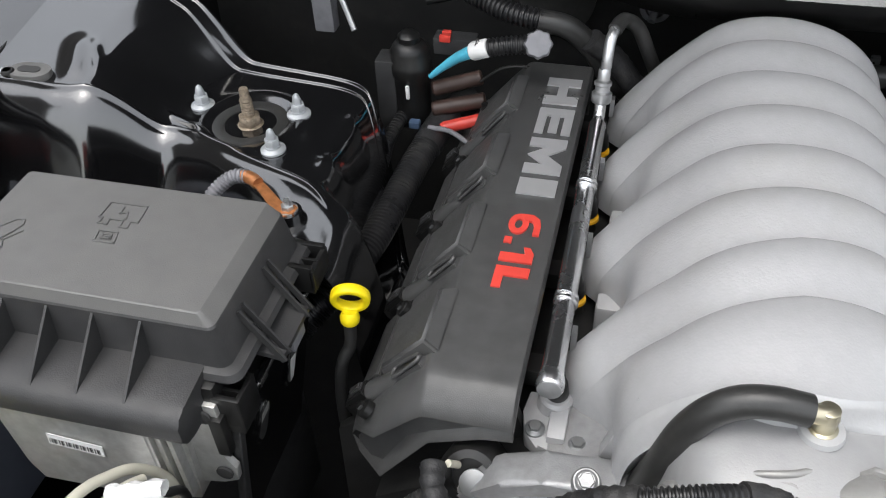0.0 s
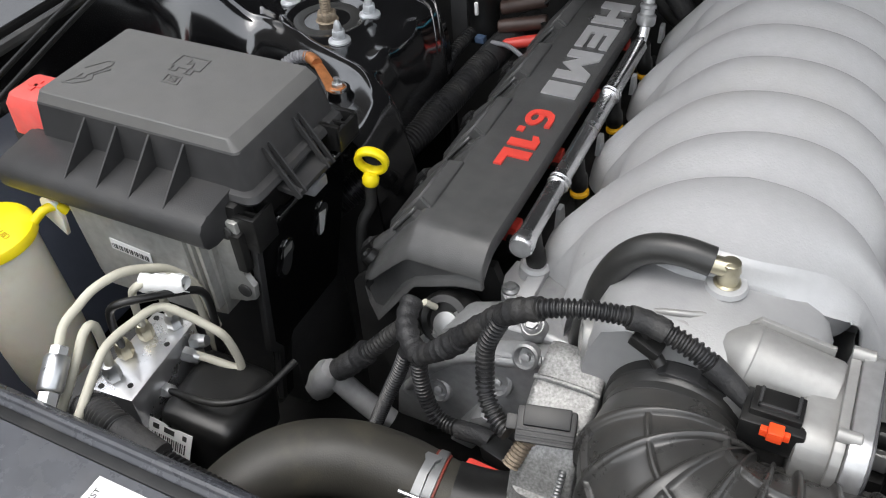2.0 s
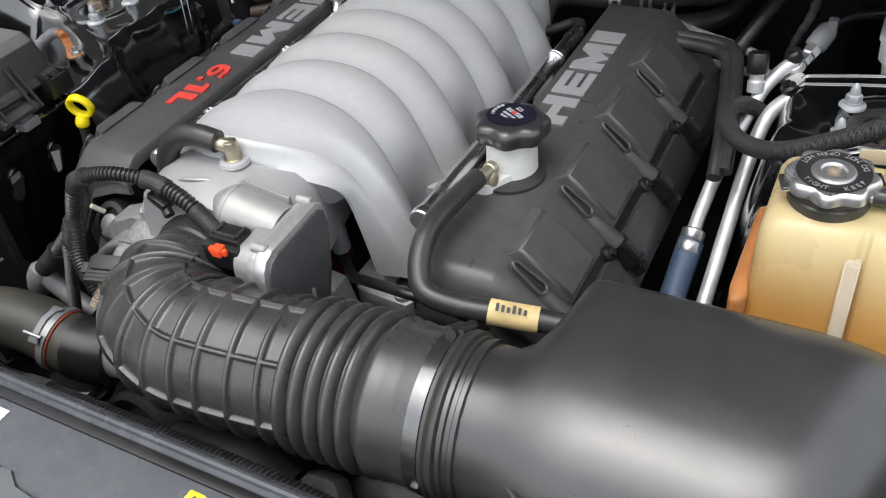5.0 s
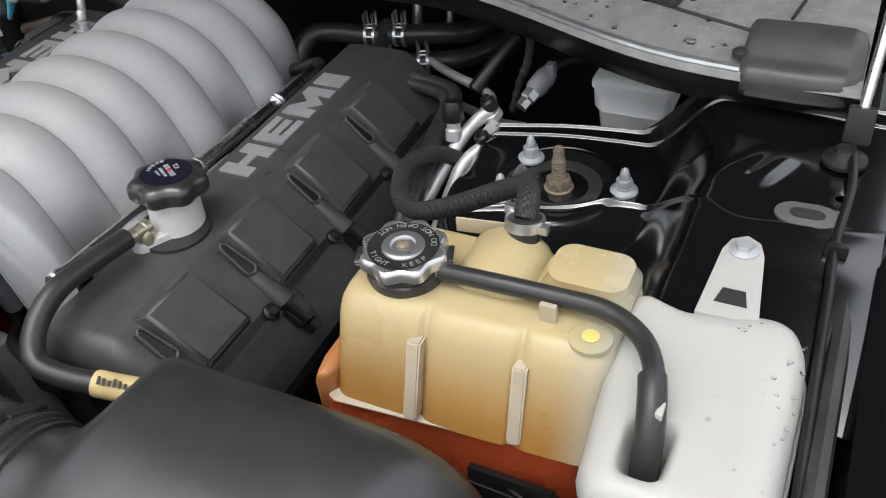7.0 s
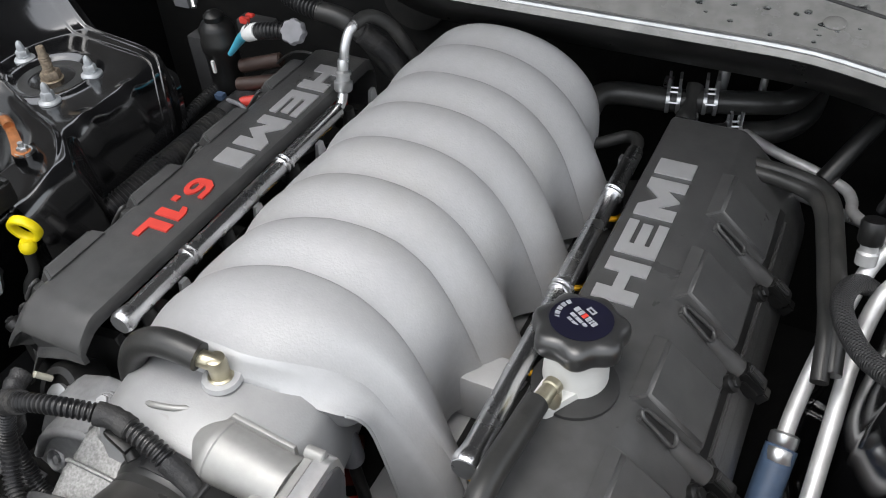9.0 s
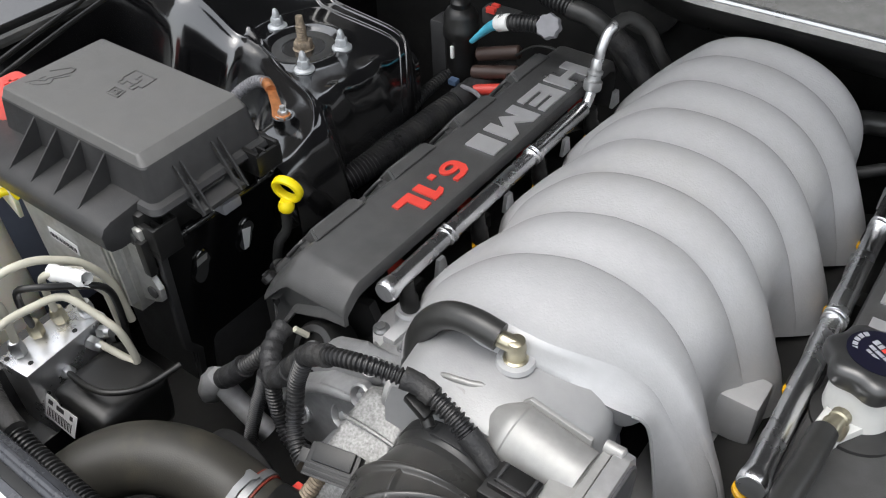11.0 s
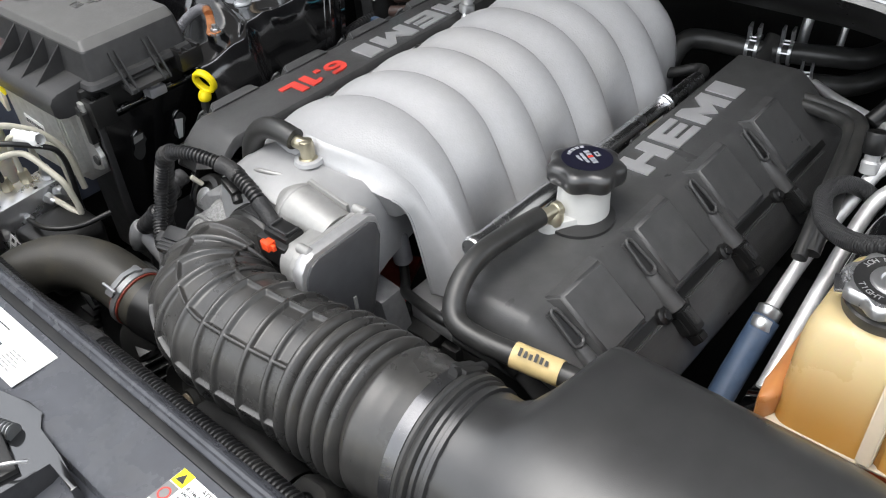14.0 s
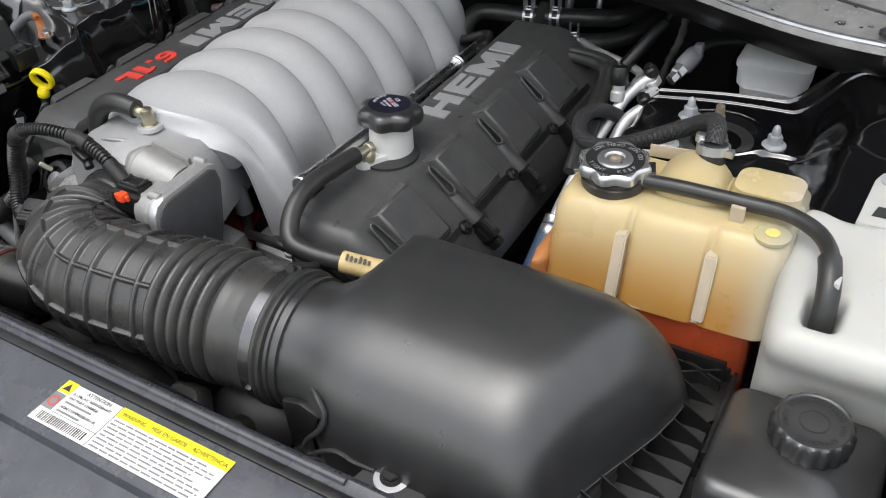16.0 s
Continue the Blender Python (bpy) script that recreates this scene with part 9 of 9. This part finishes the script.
def firewall_left():
    a = thing("purge_canister", (-0.34, 0.58, 0.88), "black ribbed valve canister with plugs at the firewall", "valve")
    c = (-0.338, 0.575, 0.885)
    part("canister", lathe([(0.018, -0.06), (0.020, -0.04), (0.020, 0.0), (0.0225, 0.004), (0.0225, 0.016), (0.021, 0.018), (0.021, 0.030), (0.017, 0.037), (0.012, 0.040), (0.012, 0.046), (0.008, 0.050), (0.001, 0.052)], c, seg=30), M_COCOIL, a)
    part("white_slot", box(-0.339, -0.335, 0.552, 0.556, 0.866, 0.882, 0.001), M_PAPER, a)
    part("side_body", box(-0.375, -0.352, 0.56, 0.59, 0.82, 0.905, 0.004), M_PLASTIC, a)
    part("plug", box(-0.315, -0.268, 0.585, 0.605, 0.905, 0.925, 0.003), M_PLASTIC, a)
    part("red_tabs", merge(box(-0.307, -0.295, 0.582, 0.588, 0.922, 0.929, 0.001), box(-0.307, -0.297, 0.594, 0.600, 0.923, 0.928, 0.001)), M_RED, a, "small red locking tabs")
    part("wires", tube([(-0.33, 0.62, 0.95), (-0.29, 0.63, 0.955), (-0.25, 0.625, 0.955)], 0.006, 10), M_COCOIL, a)
    b = thing("service_connector", (-0.29, 0.55, 0.89), "brown wiring connectors with cyan and white tagged lead", "connector")
    part("connector", rod((-0.315, 0.575, 0.868), (-0.262, 0.590, 0.880), 0.0085, seg=12, bev=0.002), M_BROWN, b)
    part("connector", rod((-0.312, 0.560, 0.852), (-0.255, 0.574, 0.862), 0.0085, seg=12, bev=0.002), M_BROWN, b)
    part("cyan_lead", tube([(-0.312, 0.560, 0.893), (-0.295, 0.555, 0.910), (-0.278, 0.548, 0.926), (-0.262, 0.541, 0.938)], 0.0062, 10, 0.004, prof=lambda s, L: 0.5 + 0.6 * s / L), M_CYAN, b, "cyan taped lead")
    part("white_tag", turned(lathe([(0.0085, 0), (0.0095, 0.002), (0.0095, 0.018), (0.0085, 0.02)], (0, 0, 0), (1, 0, 0), 16), place((-0.262, 0.541, 0.938), (0.9, -0.15, 0.4), (0.2, 0.9, 0))), M_PAPER, b, "white tag with a letter")
    words("tag_letter", "A", 0.011, place((-0.2575, 0.533, 0.949), (1, 0.25, 0.1), (-0.2, 0.75, 0.6)), M_INK, b, 0.0002)
    part("red_lead", tube([(-0.30, 0.545, 0.838), (-0.265, 0.556, 0.845), (-0.235, 0.565, 0.85)], 0.007, 10), M_RED, b)
    part("black_stub", lathe([(0.008, 0), (0.008, 0.012), (0.005, 0.014), (0.005, 0.024)], (-0.250, 0.548, 0.848), (0, 0.1, 1), 14), M_COCOIL, b)
    part("arched_wire", tube([(-0.262, 0.580, 0.880), (-0.24, 0.582, 0.897), (-0.215, 0.584, 0.901), (-0.19, 0.588, 0.893)], 0.0018, 8), M_COCOIL, b)
    part("blue_plug", box(-0.334, -0.322, 0.538, 0.548, 0.838, 0.846, 0.002), M_BLUE, b)
    part("pale_wire", tube([(-0.31, 0.535, 0.845), (-0.285, 0.528, 0.848), (-0.262, 0.518, 0.842)], 0.0028, 8), M_GREYPLUG, b)
    d = thing("firewall_hose", (-0.2, 0.6, 0.94), "black corrugated hose along the firewall with a grey knob", "conduit")
    part("corrugated_sleeve", corrugated([(-0.31, 0.64, 0.965), (-0.272, 0.620, 0.958), (-0.235, 0.605, 0.951), (-0.200, 0.600, 0.947)], 0.0115, 0.0052, 0.12, 16), M_LOOM, d)
    part("sleeve", tube([(-0.205, 0.600, 0.947), (-0.175, 0.604, 0.94), (-0.150, 0.612, 0.915), (-0.13, 0.62, 0.88), (-0.10, 0.64, 0.84)], 0.0118, 16), M_RUBBER, d)
    part("corrugated_sleeve", corrugated([(-0.252, 0.540, 0.942), (-0.238, 0.540, 0.946), (-0.222, 0.543, 0.948), (-0.206, 0.547, 0.948)], 0.0095, 0.0042, 0.1, 16), M_LOOM, d)
    part("knob", lathe([(0.006, -0.006), (0.0120, -0.004), (0.0135, 0.0), (0.0135, 0.006), (0.012, 0.009), (0.001, 0.010)], (-0.1955, 0.541, 0.952), (0.15, -0.8, 0.55), 48, wave=lambda t, k: 1 + 0.06 * math.cos(8 * t)), M_GREYPLUG, d, "grey scalloped knob")
    part("tape_wrap", tube([(-0.15, 0.60, 0.93), (-0.125, 0.61, 0.905), (-0.10, 0.615, 0.87), (-0.08, 0.62, 0.84)], 0.0125, 14, 0.004, prof=lambda s, L: 1 + 0.06 * math.sin(s * 600)), M_TAPE, d)
    e = thing("firewall_grommet", (-0.09, 0.83, 0.85), "dark rubber grommets and ring on the firewall", "grommet")
    part("ring", lathe([(0.020, 0), (0.020, 0.006), (0.013, 0.008), (0.012, 0.002), (0.001, 0.002)], (-0.09, 0.838, 0.855), (0, -1, 0.1), 26), M_GREYPLUG, e)
    part("stem", rod((-0.09, 0.836, 0.855), (-0.093, 0.82, 0.842), 0.005, seg=12), M_GREYPLUG, e)
    part("disc", lathe([(0.05, 0), (0.05, 0.008), (0.042, 0.010), (0.001, 0.010)], (-0.215, 0.838, 0.86), (0, -1, 0.1), 34), M_RUBBER, e)
    f = thing("steering_bracket", (-0.46, 0.66, 0.93), "dusty grey bracket and pipes behind the tower", "bracket")
    part("bracket", box(-0.48, -0.455, 0.655, 0.675, 0.88, 0.955, 0.003), M_GREYPLUG, f)
    part("clip", box(-0.51, -0.478, 0.645, 0.665, 0.93, 0.948, 0.003), M_GREYPLUG, f)
    part("pipe", tube([(-0.46, 0.66, 0.96), (-0.44, 0.65, 0.93), (-0.42, 0.63, 0.90)], 0.0035, 8), M_STEEL, f)


firewall_left()


# ---- seen through the opening beside the throttle ----
def valley_sensor():
    ob = thing("air_sensor", (0.087, 0.165, 0.85), "grey rubber sensor boot with black cable beside the throttle", "sensor")
    part("boot", merge(tube([(0.066, 0.160, 0.886), (0.080, 0.162, 0.883), (0.086, 0.164, 0.872), (0.087, 0.165, 0.856), (0.087, 0.166, 0.845)], 0.0095, 18, 0.003)), M_GREYPLUG, ob)
    part("cable", tube([(0.087, 0.166, 0.850), (0.090, 0.163, 0.838), (0.104, 0.150, 0.838), (0.125, 0.130, 0.850), (0.145, 0.1185, 0.8625), (0.175, 0.105, 0.877), (0.203, 0.097, 0.885), (0.235, 0.104, 0.876), (0.262, 0.112, 0.850)], 0.0048, 12, 0.004), M_COCOIL, ob)
    plug = thing("knock_sensor_plug", (0.087, 0.154, 0.79), "black wiring plug with a red lock in the valley", "plug")
    part("body", turned(box(-0.022, 0.022, -0.014, 0.014, -0.012, 0.010, 0.003), pose(0.087, 0.154, 0.796, 12, 0, 30)), M_COCOIL, plug)
    part("lock", turned(box(-0.008, 0.008, -0.004, 0.004, 0.009, 0.013, 0.001), pose(0.087, 0.154, 0.796, 12, 0, 30)), M_RED, plug, "red plastic lock")
    rag = thing("valley_gasket", (0.048, 0.177, 0.79), "dull dark red gasket deep in the engine valley", "gasket")
    part("strip", turned(box(-0.030, 0.030, -0.022, 0.022, -0.004, 0.004, 0.002), pose(0.048, 0.177, 0.805, 8, 0, 20)), M_DULLRED, rag)
    part("tab", turned(box(-0.012, 0.012, -0.008, 0.008, -0.004, 0.006, 0.002), pose(0.083, 0.123, 0.800, 10, 0, 10)), M_DULLRED, rag)


valley_sensor()
